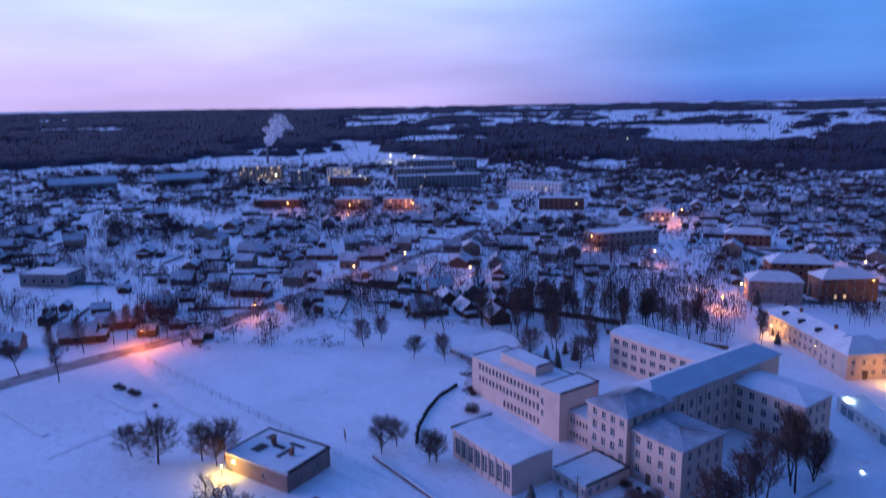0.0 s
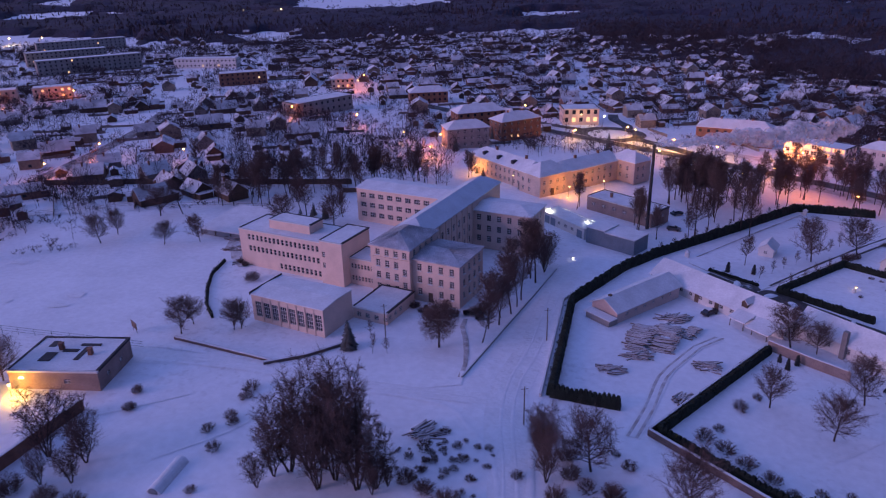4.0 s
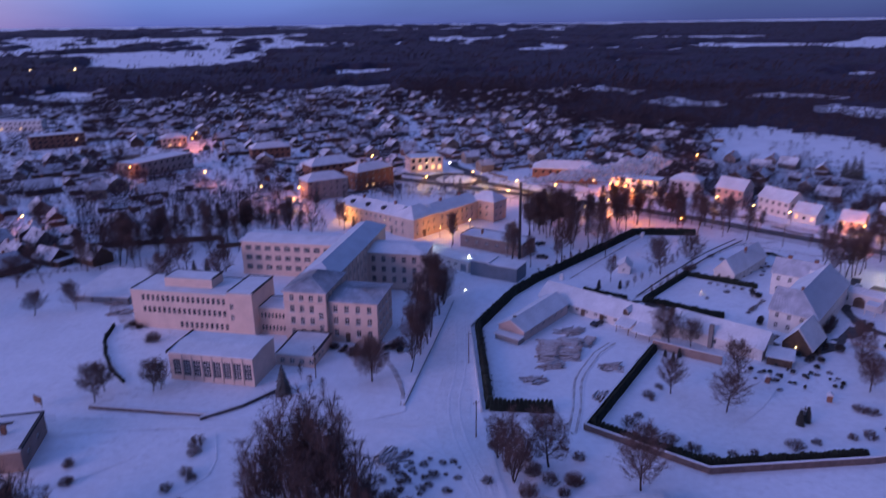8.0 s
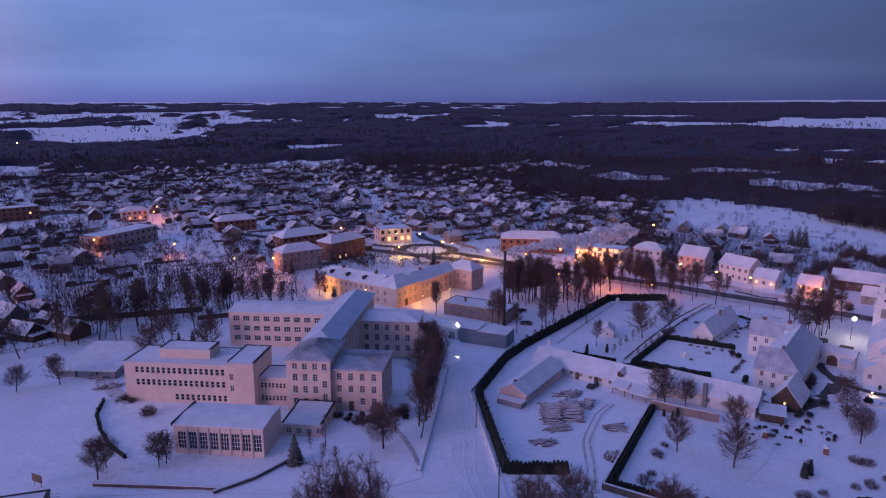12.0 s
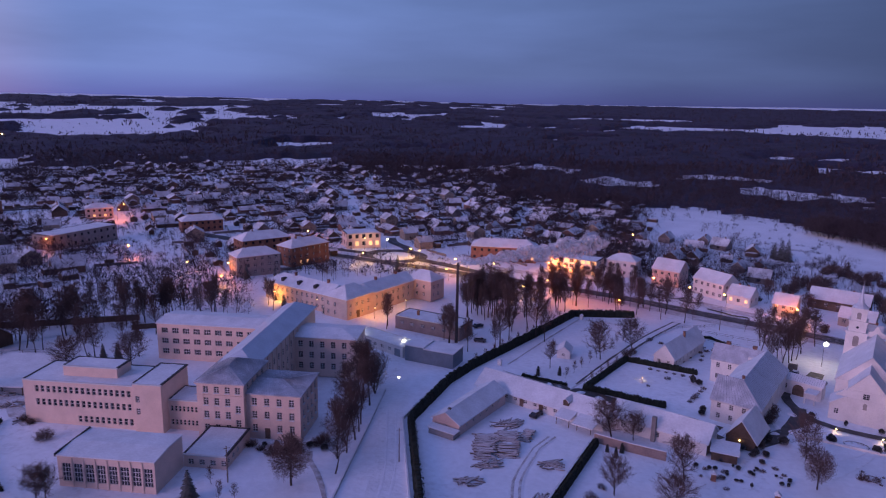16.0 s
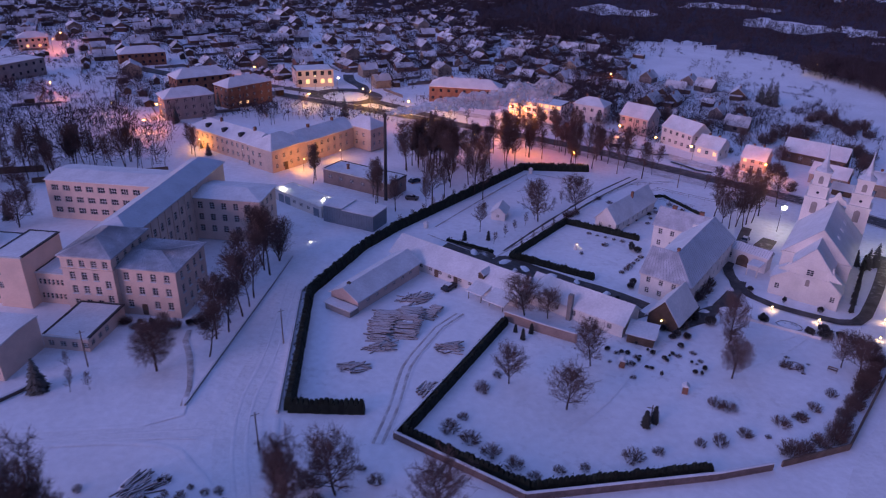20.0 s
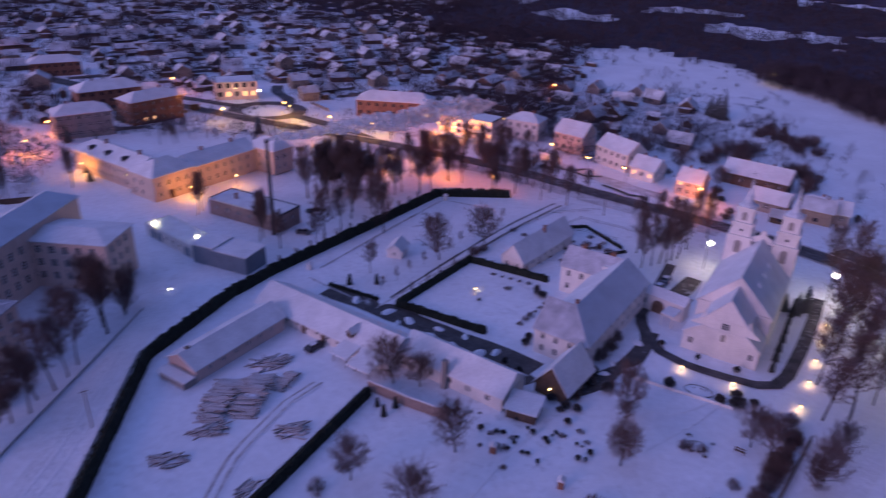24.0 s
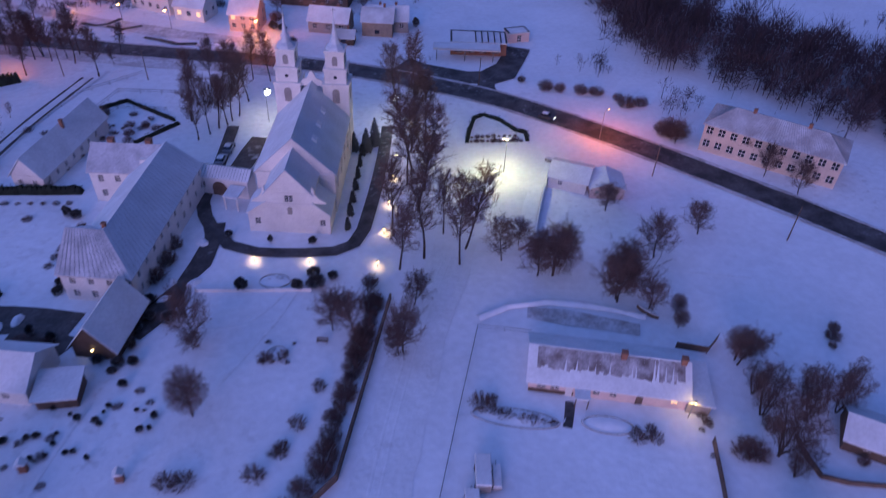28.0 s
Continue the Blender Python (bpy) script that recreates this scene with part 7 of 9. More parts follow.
# west: field and road
plants("round", [(-97.8, 87.3, 1.05), (-92.7, 95.1, 0.95), (-88.8, 96.7, 0.8), (-90.0, 99.0, 0.9), (-70.0, 127.1, 0.9), (-70.5, 131.8, 0.65), (-60.0, 132.8, 0.7), (-58.8, 133.8, 0.65), (-105, 84, 0.7)])
plants("shrub", [(-140.4, 94.9, 0.6), (-138.2, 95.6, 0.45), (-127.6, 96.9, 0.5), (-146.9, 93.3, 0.65), (-144.6, 94.0, 0.4), (-62.0, 105.2, 0.7), (-59.3, 100.2, 0.7)])
plants("tall", [(-175.3, 74.6), (-161.8, 82.0, 0.7), (-180.0, 84.0), (-182.7, 93.6), (-184.8, 103.3), (-186.1, 107.8), (-187.2, 112.1), (-190.2, 117.7), (-173, 62)], 0.75, "roadside trees")
plants("fir", [(-82.9, 198.7, 0.7), (-79.1, 199.4, 0.75)])
plants("round", [(-90.1, 197.8), (-73.6, 203.3), (-132.8, 172.7, 0.8), (-132.9, 191.6), (-131.9, 165.0, 0.8), (-113.1, 170.8, 0.7), (-104.5, 176.4, 0.8)])
plants("tall", [(-127.1, 195.7), (-124.4, 211.4), (-103.7, 208), (-116.0, 220.3), (-105.4, 214.6), (-98.3, 220.7), (-89.1, 209.4), (-85.3, 206.1), (-83.3, 221.0), (-74.8, 211.7), (-156.0, 238.9), (-76.0, 252.0), (-81.4, 255.7), (-83.4, 251.8), (-92.1, 255.5), (-97.1, 251.4), (-100.6, 243.8), (-108.4, 240.1)], 0.85, "trees behind the school")
for i in range(11):
    u = GROVE.random()
    plant("tall", -150 + 110 * u + GROVE.gauss(0, 4), 226 + 42 * u + GROVE.gauss(0, 9), GROVE.uniform(0.6, 0.95), "trees behind the school")
# clump below the lane
plants("multi", [(-17.0, 98.4, 1.5), (-21.8, 95.6, 1.2), (-11.4, 98.2, 1.45), (-6.8, 96.8, 0.9), (-13.8, 96.2, 1.3), (-19.0, 97.0, 1.35), (-23.6, 93.6, 0.9), (-15.5, 93.6, 1.2), (-9.5, 95.5, 1.1), (-14.6, 100.5, 1.35)], group="willow clump below the lane")
plants("multi", [(-24.6, 90.4, 0.6), (-5.4, 98.0, 0.5), (-7, 95.5, 0.6), (-61.5, 84.5, 1.0), (-58.5, 88.5, 0.8), (-54.5, 85.6, 0.75), (-52.8, 81.1, 0.6), (-57, 79, 0.55)])
plants("shrub", [(-53.4, 76.7), (-60, 76), (-48, 77), (-3.4, 100.1, 0.7), (0.3, 98.9, 0.8), (4.5, 97, 0.9)], 1.0)
BRUSH = random.Random(88)
for i in range(44):
    u, v = BRUSH.random(), BRUSH.random()
    plant("bush", -8 + 16 * u, 101 + 13.5 * v - 4 * abs(u - 0.4), BRUSH.uniform(0.3, 0.75), "snowy brush beside the lane")
plants("shrub", [(28, 108.1, 0.6), (22.5, 99.6, 0.9), (20, 104, 0.8), (26, 104.5, 0.7), (18.5, 98, 0.9), (24.5, 96, 0.8), (13.5, 118, 0.5), (21, 110, 0.7), (19.5, 114.5, 0.6)], 0.8, "brush beside the lane")
plants("bush", [(-42.0, 113.7, 1.2), (-41.3, 110.9, 0.8), (-39.9, 104.6), (-37.1, 96.0, 1.1), (-38.4, 103.2), (-33.8, 86.1, 0.9), (-13.7, 111.6, 0.8), (-3.7, 108.5, 1.2), (3.5, 108.0), (-41.5, 100), (-1, 106), (1.5, 111)])
plants("fir", [(206.1, 396.3, 1.5), (207.7, 392.8, 1.7), (204.2, 400.8, 1.3), (-66, 346, 0.9), (-63, 343, 0.8), (-5.6, 334.8, 1.0), (-50, 279, 0.35), (-27, 270, 0.35)])
plants("tall", [(71, 328), (78.4, 324.5), (84, 321.5), (90.5, 318), (94.6, 314.5), (99.5, 309.7), (68.8, 306.4), (83, 301), (86.7, 297.5), (90.5, 291)], 0.72, "street trees")
plants("small", [(112.6, 270.7), (127.3, 258.0)], 1.2, "young street trees")
plants("shrub", [(118, 344, 1.2), (124, 338, 1.0), (131, 331, 1.3), (143, 318, 1.1), (147, 311, 1.2), (152, 303, 1.0), (157, 296, 1.2), (160, 290, 1.0), (128, 342, 1.3), (138, 326, 1.0), (163, 283, 1.1), (140, 308, 0.9), (160, 264, 0.9), (157, 259, 0.8), (178, 275, 1.2), (190, 272, 1.1), (196, 266, 1.0)], 1.1, "garden brush behind the street houses")
plants("round", [(122, 348, 0.8), (135, 336, 0.9), (149, 322, 0.8), (158, 306, 0.8), (166, 289, 0.7), (128, 352, 0.9), (108, 352, 0.8), (191, 279, 0.8)], 0.8, "garden trees behind the street houses")
plants("yew", [(159.5, 276.5, 1.5), (161.5, 274.5, 1.3), (196, 262, 1.8), (199, 259, 1.6)], group="evergreens beside the lamp-lit house")
plants("tall", [(133.1, 245.1), (135, 240.6), (141.6, 246), (145.2, 243)], 0.8, "trees beside the church")
plants("fir", [(-44.9, 271.3, 0.6), (-27.8, 263.2, 0.5), (-56, 303, 0.9), (-71, 312, 0.9)])
plants("shrub", [(212.2, 361.6), (217, 366), (223.5, 374.1), (219.7, 357.8), (221.3, 353.2), (219.2, 339), (222, 345), (230, 349.9), (226.2, 335.7), (186.3, 321), (190, 326), (197.6, 335.4), (173.7, 319), (182.4, 328.7), (189.6, 334.1), (200.8, 307.7), (203.6, 304.5), (199.3, 290.1), (205, 299)], 1.7, "scrub on the river meadow")
plants("multi", [(214, 352), (224, 362), (228, 343), (193, 331), (178, 324), (202, 301)], 0.55, "scrub on the river meadow")

# ---- the town behind ----
HOUSE_WALLS = [mat("house_wall_grey", (0.22, 0.19, 0.18), 0.9, island=0.25), mat("house_wall_brown", (0.13, 0.085, 0.06), 0.9, island=0.3), mat("house_wall_cream", (0.36, 0.29, 0.23), 0.9, island=0.2), mat("house_wall_brick", (0.24, 0.13, 0.10), 0.9, island=0.2)]

TOWNROOF = mat("thin_roof_snow", (0.74, 0.75, 0.79), 0.8, var=0.2, scale=0.15, fine=0.5, colour2=(0.42, 0.42, 0.45), island=0.12)


def small_house(w, d, h, rise, wall, label, wing=False):
    """A family house with a snowy gable roof; the prototype is copied over the town."""
    t = thing("family_house", Matrix.Identity(4), label, "house", "houses of the town")
    bm = bmesh.new()
    cube(bm, -w / 2, w / 2, -d / 2, d / 2, -1.0, h)
    part("wall", bm, wall, t)
    gable_roof(t, -w / 2, w / 2, -d / 2, d / 2, h, rise, over=0.5, gable_mat=wall, mtl=TOWNROOF)
    chimney(t, w * 0.2, d * 0.1, h + rise * 0.6, rise * 0.4 + 0.9, 0.6)
    if wing:
        bm = bmesh.new()
        cube(bm, w / 2, w / 2 + 3, -d / 2 + 0.6, d / 2 - 1.5, -1.0, 2.4)
        part("porch", bm, wall, t)
        bm = bmesh.new()
        cube(bm, w / 2 + 0.02, w / 2 + 3.3, -d / 2 + 0.3, d / 2 - 1.2, 2.4, 2.65)
        part("porch_roof", bm, SNOWROOF, t)
    bm = bmesh.new()
    cube(bm, -0.7, 0.7, -d / 2 - 0.05, -d / 2 + 0.02, 0.9, 2.1)
    part("window", bm, GLASS, t)
    return t


HOUSES = [small_house(9, 7, 3.0, 3.0, HOUSE_WALLS[0], "grey family house under a snowy gable roof"),
          small_house(11, 8, 3.0, 3.3, HOUSE_WALLS[1], "brown wooden family house under a snowy roof", True),
          small_house(9, 8.5, 4.6, 2.6, HOUSE_WALLS[2], "cream family house with a snowy attic roof"),
          small_house(12, 8, 3.2, 2.2, HOUSE_WALLS[3], "brick family house with a low snowy roof", True),
          small_house(6, 4.5, 2.3, 1.5, HOUSE_WALLS[1], "small dark shed under snow")]
TAKEN = [(-65, 320, 24), (-45, 345, 24), (-72, 358, 24), (-28, 394, 24), (45, 372, 26), (80, 358, 24), (-165, 375, 34), (-290, 455, 26), (-380, 535, 40), (-460, 490, 55), (-530, 535, 50), (-610, 620, 55), (-550, 436, 34), (-675, 400, 40), (-585, 400, 24), (-590, 450, 26),
         (-400, 342, 30), (-378, 370, 30), (-450, 302, 34), (-283, 104, 26), (-207, 460, 18), (-128, 428, 24), (0, 355, 34)]
TOWN = random.Random(21)


def free_at(x, y, r):
    return all(math.hypot(x - a, y - b) > r + c for a, b, c in TAKEN)


def near_line(x, y, pts, w):
    for (ax, ay), (bx, by) in zip(pts, pts[1:]):
        d = Vector((bx - ax, by - ay))
        t = max(0, min(1, ((x - ax) * d.x + (y - ay) * d.y) / d.length_squared))
        if math.hypot(x - ax - d.x * t, y - ay - d.y * t) < w:
            return True
    return False


STREETS = [[(-140, 424), (-60, 379), (10, 344), (52, 323.5), (91.4, 301)], [(-239, 290), (-213, 220), (-194, 164)], [(-239, 290), (-300, 400), (-420, 560)], [(-75, 300), (-120, 340), (-200, 420), (-330, 520)], [(0, 372), (-40, 460), (-70, 620)], [(12, 354), (60, 430), (80, 560)],
           [(10, 350), (-14, 380), (-60, 400)]]


def scatter_houses(count, inside, turn, kinds=(0, 1, 2, 3, 4), gap=11.5, tries=40):
    made = 0
    for _ in range(count * tries):
        if made >= count:
            break
        x, y = inside()
        if not free_at(x, y, gap * 0.5) or any(near_line(x, y, s, 8) for s in STREETS):
            continue
        TAKEN.append((x, y, gap * 0.5))
        k = TOWN.choice(kinds)
        s = TOWN.uniform(0.85, 1.15)
        a = turn + TOWN.choice((0, 90, 180, 270)) + TOWN.gauss(0, 5)
        copy_thing(HOUSES[k], spot(x, y, a) @ Matrix.Diagonal((s, s, s, 1)))
        made += 1


def sector(a0, a1, r0, r1):
    def pick():
        a = radians(TOWN.uniform(a0, a1))
        r = math.sqrt(TOWN.uniform(r0 * r0, r1 * r1))
        return 20 + r * math.sin(a), r * math.cos(a)
    return pick


scatter_houses(125, sector(-30, 5, 395, 640), 28)
scatter_houses(26, sector(3, 14, 430, 570), -35, gap=13)
scatter_houses(16, sector(15, 24, 370, 470), -35, (0, 1, 4), 13)
scatter_houses(34, sector(-46, -28, 300, 560), 40, gap=13)
scatter_houses(36, sector(-62, -46, 280, 480), 45, gap=15)
scatter_houses(24, sector(-80, -60, 260, 640), 60, gap=17)
scatter_houses(10, sector(-40, -33, 255, 300), 62, (1, 0, 4), 13)


def far_houses():
    """The farthest houses of the town, too small to tell apart one by one."""
    bm = bmesh.new()
    rnd = random.Random(91)
    for n, pick, turn in ((95, sector(-30, 5, 630, 870), 28), (24, sector(-48, -28, 560, 760), 30), (40, sector(-58, -20, 860, 1000), 30)):
        for _ in range(n):
            x, y = pick()
            if not free_at(x, y, 6):
                continue
            TAKEN.append((x, y, 6))
            a = radians(turn + rnd.choice((0, 90)) + rnd.gauss(0, 6))
            c, s = math.cos(a), math.sin(a)
            w, d, h, k = rnd.uniform(3.5, 5.5), rnd.uniform(3, 4), rnd.uniform(2.6, 4), rnd.uniform(1.8, 3)
            z = ground_z(x, y)
            at = lambda u, v, q: (x + u * c - v * s, y + u * s + v * c, z + q)
            prism(bm, [at(-w, -d, -1), at(w, -d, -1), at(w, d, -1), at(-w, d, -1)], [at(-w, -d, h), at(w, -d, h), at(w, d, h), at(-w, d, h)])
            e = 0.4
            for sgn in (-1, 1):
                lo = [at(-w - e, sgn * (d + e), h - 0.2), at(w + e, sgn * (d + e), h - 0.2), at(w + e, 0, h + k), at(-w - e, 0, h + k)]
                prism(bm, lo, [(p[0], p[1], p[2] + 0.25) for p in lo], 1)
            prism(bm, [at(-w, -d, h), at(-w, d, h), at(-w, 0, h + k)], [at(w, -d, h), at(w, d, h), at(w, 0, h + k)])
    bmesh.ops.recalc_face_normals(bm, faces=bm.faces)
    tagged(new("far_houses", mesh_of("far_houses", bm, HOUSE_WALLS[1], TOWNROOF)), "small snowy-roofed houses at the town's far edge", "houses", kind="stuff")


far_houses()
for x, y, a, k in ((-196, 96, 62, 1), (-204, 110, 62, 3), (-200, 76, 60, 0), (-215, 130, 60, 0), (-227, 111, 62, 4), (-212, 128, 62, 0), (-221, 141.5, 60, 4), (-231, 201, 55, 0), (-187, 180, 60, 4), (-286, 208, 60, 0), (-312, 187, 50, 1), (-232, 200, 60, 1), (461, 475, 20, 0), (492, 485, 30, 3), (512, 484, 15, 1), (498, 442, 30, 0), (483, 411, 20, 2), (525, 419, 25, 3), (430, 388, 60, 0), (459, 375, 25, 1), (436, 466, 20, 4), (615, 366, 30, 1), (567, 314, 20, 3), (610, 355, 30, 4), (187, 261, -35, 2), (174, 258, -35, 4)):
    copy_thing(HOUSES[k], spot(x, y, a))
for h in HOUSES:
    h.matrix_basis = spot(-330 + 14 * HOUSES.index(h), 330 + 9 * HOUSES.index(h), 40)


# bare garden trees between the houses, too many to count
def crown_at(V, F, rnd, x, y, h, w, n, r):
    """One bare tree of the far town: a stem and a loose cloud of fine rising twigs."""
    o = Vector((x, y, ground_z(x, y) - 0.3))
    blade(V, F, o, o + Vector((rnd.gauss(0, 0.3), rnd.gauss(0, 0.3), h)), 0.11, rnd)
    mid = o + Vector((0, 0, h * 0.6))
    for i in range(n):
        t, q, z = rnd.uniform(0, 6.28), rnd.random() ** 0.5, rnd.uniform(-0.9, 1)
        k = math.sqrt(1 - z * z * 0.85) * q
        d = Vector((math.cos(t) * w * k, math.sin(t) * w * k, h * 0.4 * z * (0.55 + 0.45 * q)))
        a = mid + d * 0.8
        b = a + d * 0.35 + Vector((rnd.gauss(0, 0.22) * w, rnd.gauss(0, 0.22) * w, w * rnd.uniform(0.05, 0.6)))
        blade(V, F, a, b, r * rnd.uniform(0.5, 1.1), rnd)


def garden_trees():
    V, F = [], []
    rnd = random.Random(31)
    spread = [(3000, -31, 6, 330, 900, 4, 9), (900, -48, -30, 250, 850, 5, 11), (1000, -84, -46, 225, 1050, 4, 9), (700, 4, 15, 390, 640, 4, 9), (55, 14, 30, 370, 590, 3, 6), (260, -34, -16, 262, 335, 7, 12), (120, 43, 62, 560, 700, 5, 9), (140, -62, -44, 222, 300, 5, 9), (150, 8, 19, 330, 420, 4, 8)]
    for n, a0, a1, r0, r1, h0, h1 in spread:
        pick = sector(a0, a1, r0, r1)
        for _ in range(n):
            x, y = pick()
            if not any(near_line(x, y, s, 5) for s in STREETS) and all(math.hypot(x - a, y - b) > c * 0.75 for a, b, c in TAKEN[:23]):
                h = rnd.uniform(h0, h1)
                crown_at(V, F, rnd, x, y, h, h * rnd.uniform(0.30, 0.45), 40, 0.09 + math.hypot(x, y) * 0.00012)
    # thickets: many crowns close together
    thick = [(170, -31, 6, 330, 900), (90, -48, -30, 262, 850), (330, -86, -48, 235, 950), (80, 3, 15, 380, 640)]
    for n, a0, a1, r0, r1 in thick:
        pick = sector(a0, a1, r0, r1)
        for _ in range(n):
            x, y = pick()
            if any(near_line(x, y, s, 14) for s in STREETS):
                continue
            k = rnd.uniform(4, 11)
            for _ in range(int(k * 2.6)):
                u, v = x + rnd.gauss(0, k), y + rnd.gauss(0, k * 0.5)
                h = rnd.uniform(3, 9)
                crown_at(V, F, rnd, u, v, h, h * rnd.uniform(0.34, 0.5), 34, 0.11 + math.hypot(u, v) * 0.00013)
    for x, y, k, n in ((150, 332, 7, 22), (138, 348, 8, 24), (166, 344, 8, 20), (118, 352, 8, 26), (98, 368, 9, 30), (178, 352, 7, 18), (186, 372, 7, 16), (163, 312, 6, 14), (84, 372, 8, 26), (182, 392, 6, 14), (160, 420, 8, 18), (206, 490, 7, 14), (197, 442, 7, 16), (171, 356, 9, 20), (229, 383, 8, 16), (204, 411, 8, 18), (148, 399, 11, 34), (160, 380, 9, 20), (215, 372, 7, 12), (132, 372, 9, 24), (110, 395, 10, 24), (125, 430, 9, 18), (186, 335, 8, 16), (200, 318, 7, 14), (222, 300, 6, 10), (158, 330, 6, 12), (178, 300, 6, 12), (236, 345, 7, 10), (217, 340, 6, 26), (222, 327, 5, 20), (225, 379, 6, 18), (194, 291, 5, 22), (379, 261, 3, 12), (337, 187, 4, 12), (227, 209, 4, 14), (253, 221, 4, 20), (230, 181, 5, 20), (420, 290, 14, 30), (212, 281, 2, 5), (-288, 127, 9, 60), (-312, 127, 8, 40), (-250, 143, 6, 26), (-358, 111, 12, 50), (-370, 198, 14, 60), (-385, 165, 12, 40), (-512, 243, 14, 40), (-535, 139, 14, 50), (-230, 166, 4, 12), (-628, 390, 14, 40), (-560, 152, 10, 30), (-330, 150, 10, 30), (-420, 150, 12, 34)):
        behind = 80 < x < 200 and y > 325
        for _ in range(int(n * 2.2) if behind else n):
            u, v = x + rnd.gauss(0, k * (1.4 if behind else 1)), y + rnd.gauss(0, k * 0.6)
            h = rnd.uniform(2.5, 8.5) if behind else rnd.uniform(2, 6.5)
            crown_at(V, F, rnd, u, v, h, h * rnd.uniform(0.3, 0.45), 40, 0.07)
    # tall dark belts behind the school and along the back lane
    for x, y, k, n in ((-141, 252, 10, 34), (-120, 258, 9, 30), (-110, 268, 8, 26), (-103, 285, 8, 34), (-131, 298, 12, 40), (-154, 290, 12, 40), (-182, 326, 14, 46), (-213, 345, 14, 40), (-100, 302, 8, 26), (-84, 292, 6, 18), (-170, 268, 10, 30), (-205, 280, 12, 34), (-190, 240, 8, 20),
                       (-240, 330, 14, 40), (-150, 340, 12, 34), (-120, 330, 9, 24), (-270, 240, 14, 44), (-310, 290, 14, 40), (-250, 380, 14, 36), (-135, 365, 10, 26), (-98, 340, 8, 20), (-28, 318, 7, 20), (-10, 330, 7, 20), (5, 318, 6, 18), (30, 385, 8, 24), (60, 378, 8, 22)):
        for _ in range(int(n * 0.4)):
            u, v = x + rnd.gauss(0, k * 1.2), y + rnd.gauss(0, k * 0.7)
            if any(near_line(u, v, s, 6) for s in STREETS):
                continue
            h = rnd.uniform(5, 12)
            crown_at(V, F, rnd, u, v, h, h * rnd.uniform(0.24, 0.36), 56, 0.045)
    # dead brush in rows over the meadow and the back gardens
    for _ in range(150):
        x, y = rnd.uniform(95, 245), rnd.uniform(300, 450)
        if x + y < 430 or x > 175 + (y - 300) * 0.75:
            continue
        t, L = rnd.choice((-0.5, -0.6, 1.0)) + rnd.gauss(0, 0.15), rnd.uniform(2, 9)
        for i in range(int(L * 2.4)):
            u, h = rnd.uniform(-L, L), rnd.uniform(0.5, 1.7)
            crown_at(V, F, rnd, x + u * math.cos(t) + rnd.gauss(0, 0.5), y + u * math.sin(t) + rnd.gauss(0, 0.5), h, h * rnd.uniform(0.5, 0.9), 10, 0.10)
    # hedges and brush round the plots
    for n, a0, a1, r0, r1, h0, h1 in spread[:5] + spread[6:]:
        pick = sector(a0, a1, r0, r1)
        for _ in range(int(n * 0.6)):
            x, y = pick()
            if near_line(x, y, STREETS[0], 6):
                continue
            t, L = rnd.choice((0.5, 2.07)) + rnd.gauss(0, 0.2), rnd.uniform(1.5, 7)
            for i in range(int(L * 1.3) + 1):
                u = rnd.uniform(-L, L)
                h = rnd.uniform(0.9, 2.2)
                crown_at(V, F, rnd, x + u * math.cos(t) + rnd.gauss(0, 0.4), y + u * math.sin(t) + rnd.gauss(0, 0.4), h, h * rnd.uniform(0.5, 0.8), 16, 0.10)
    ob = new("garden_trees", twig_mesh("garden_trees", V, F, DARKTWIG))
    tagged(ob, "bare garden trees between the snowy houses", "trees", kind="stuff")


garden_trees()


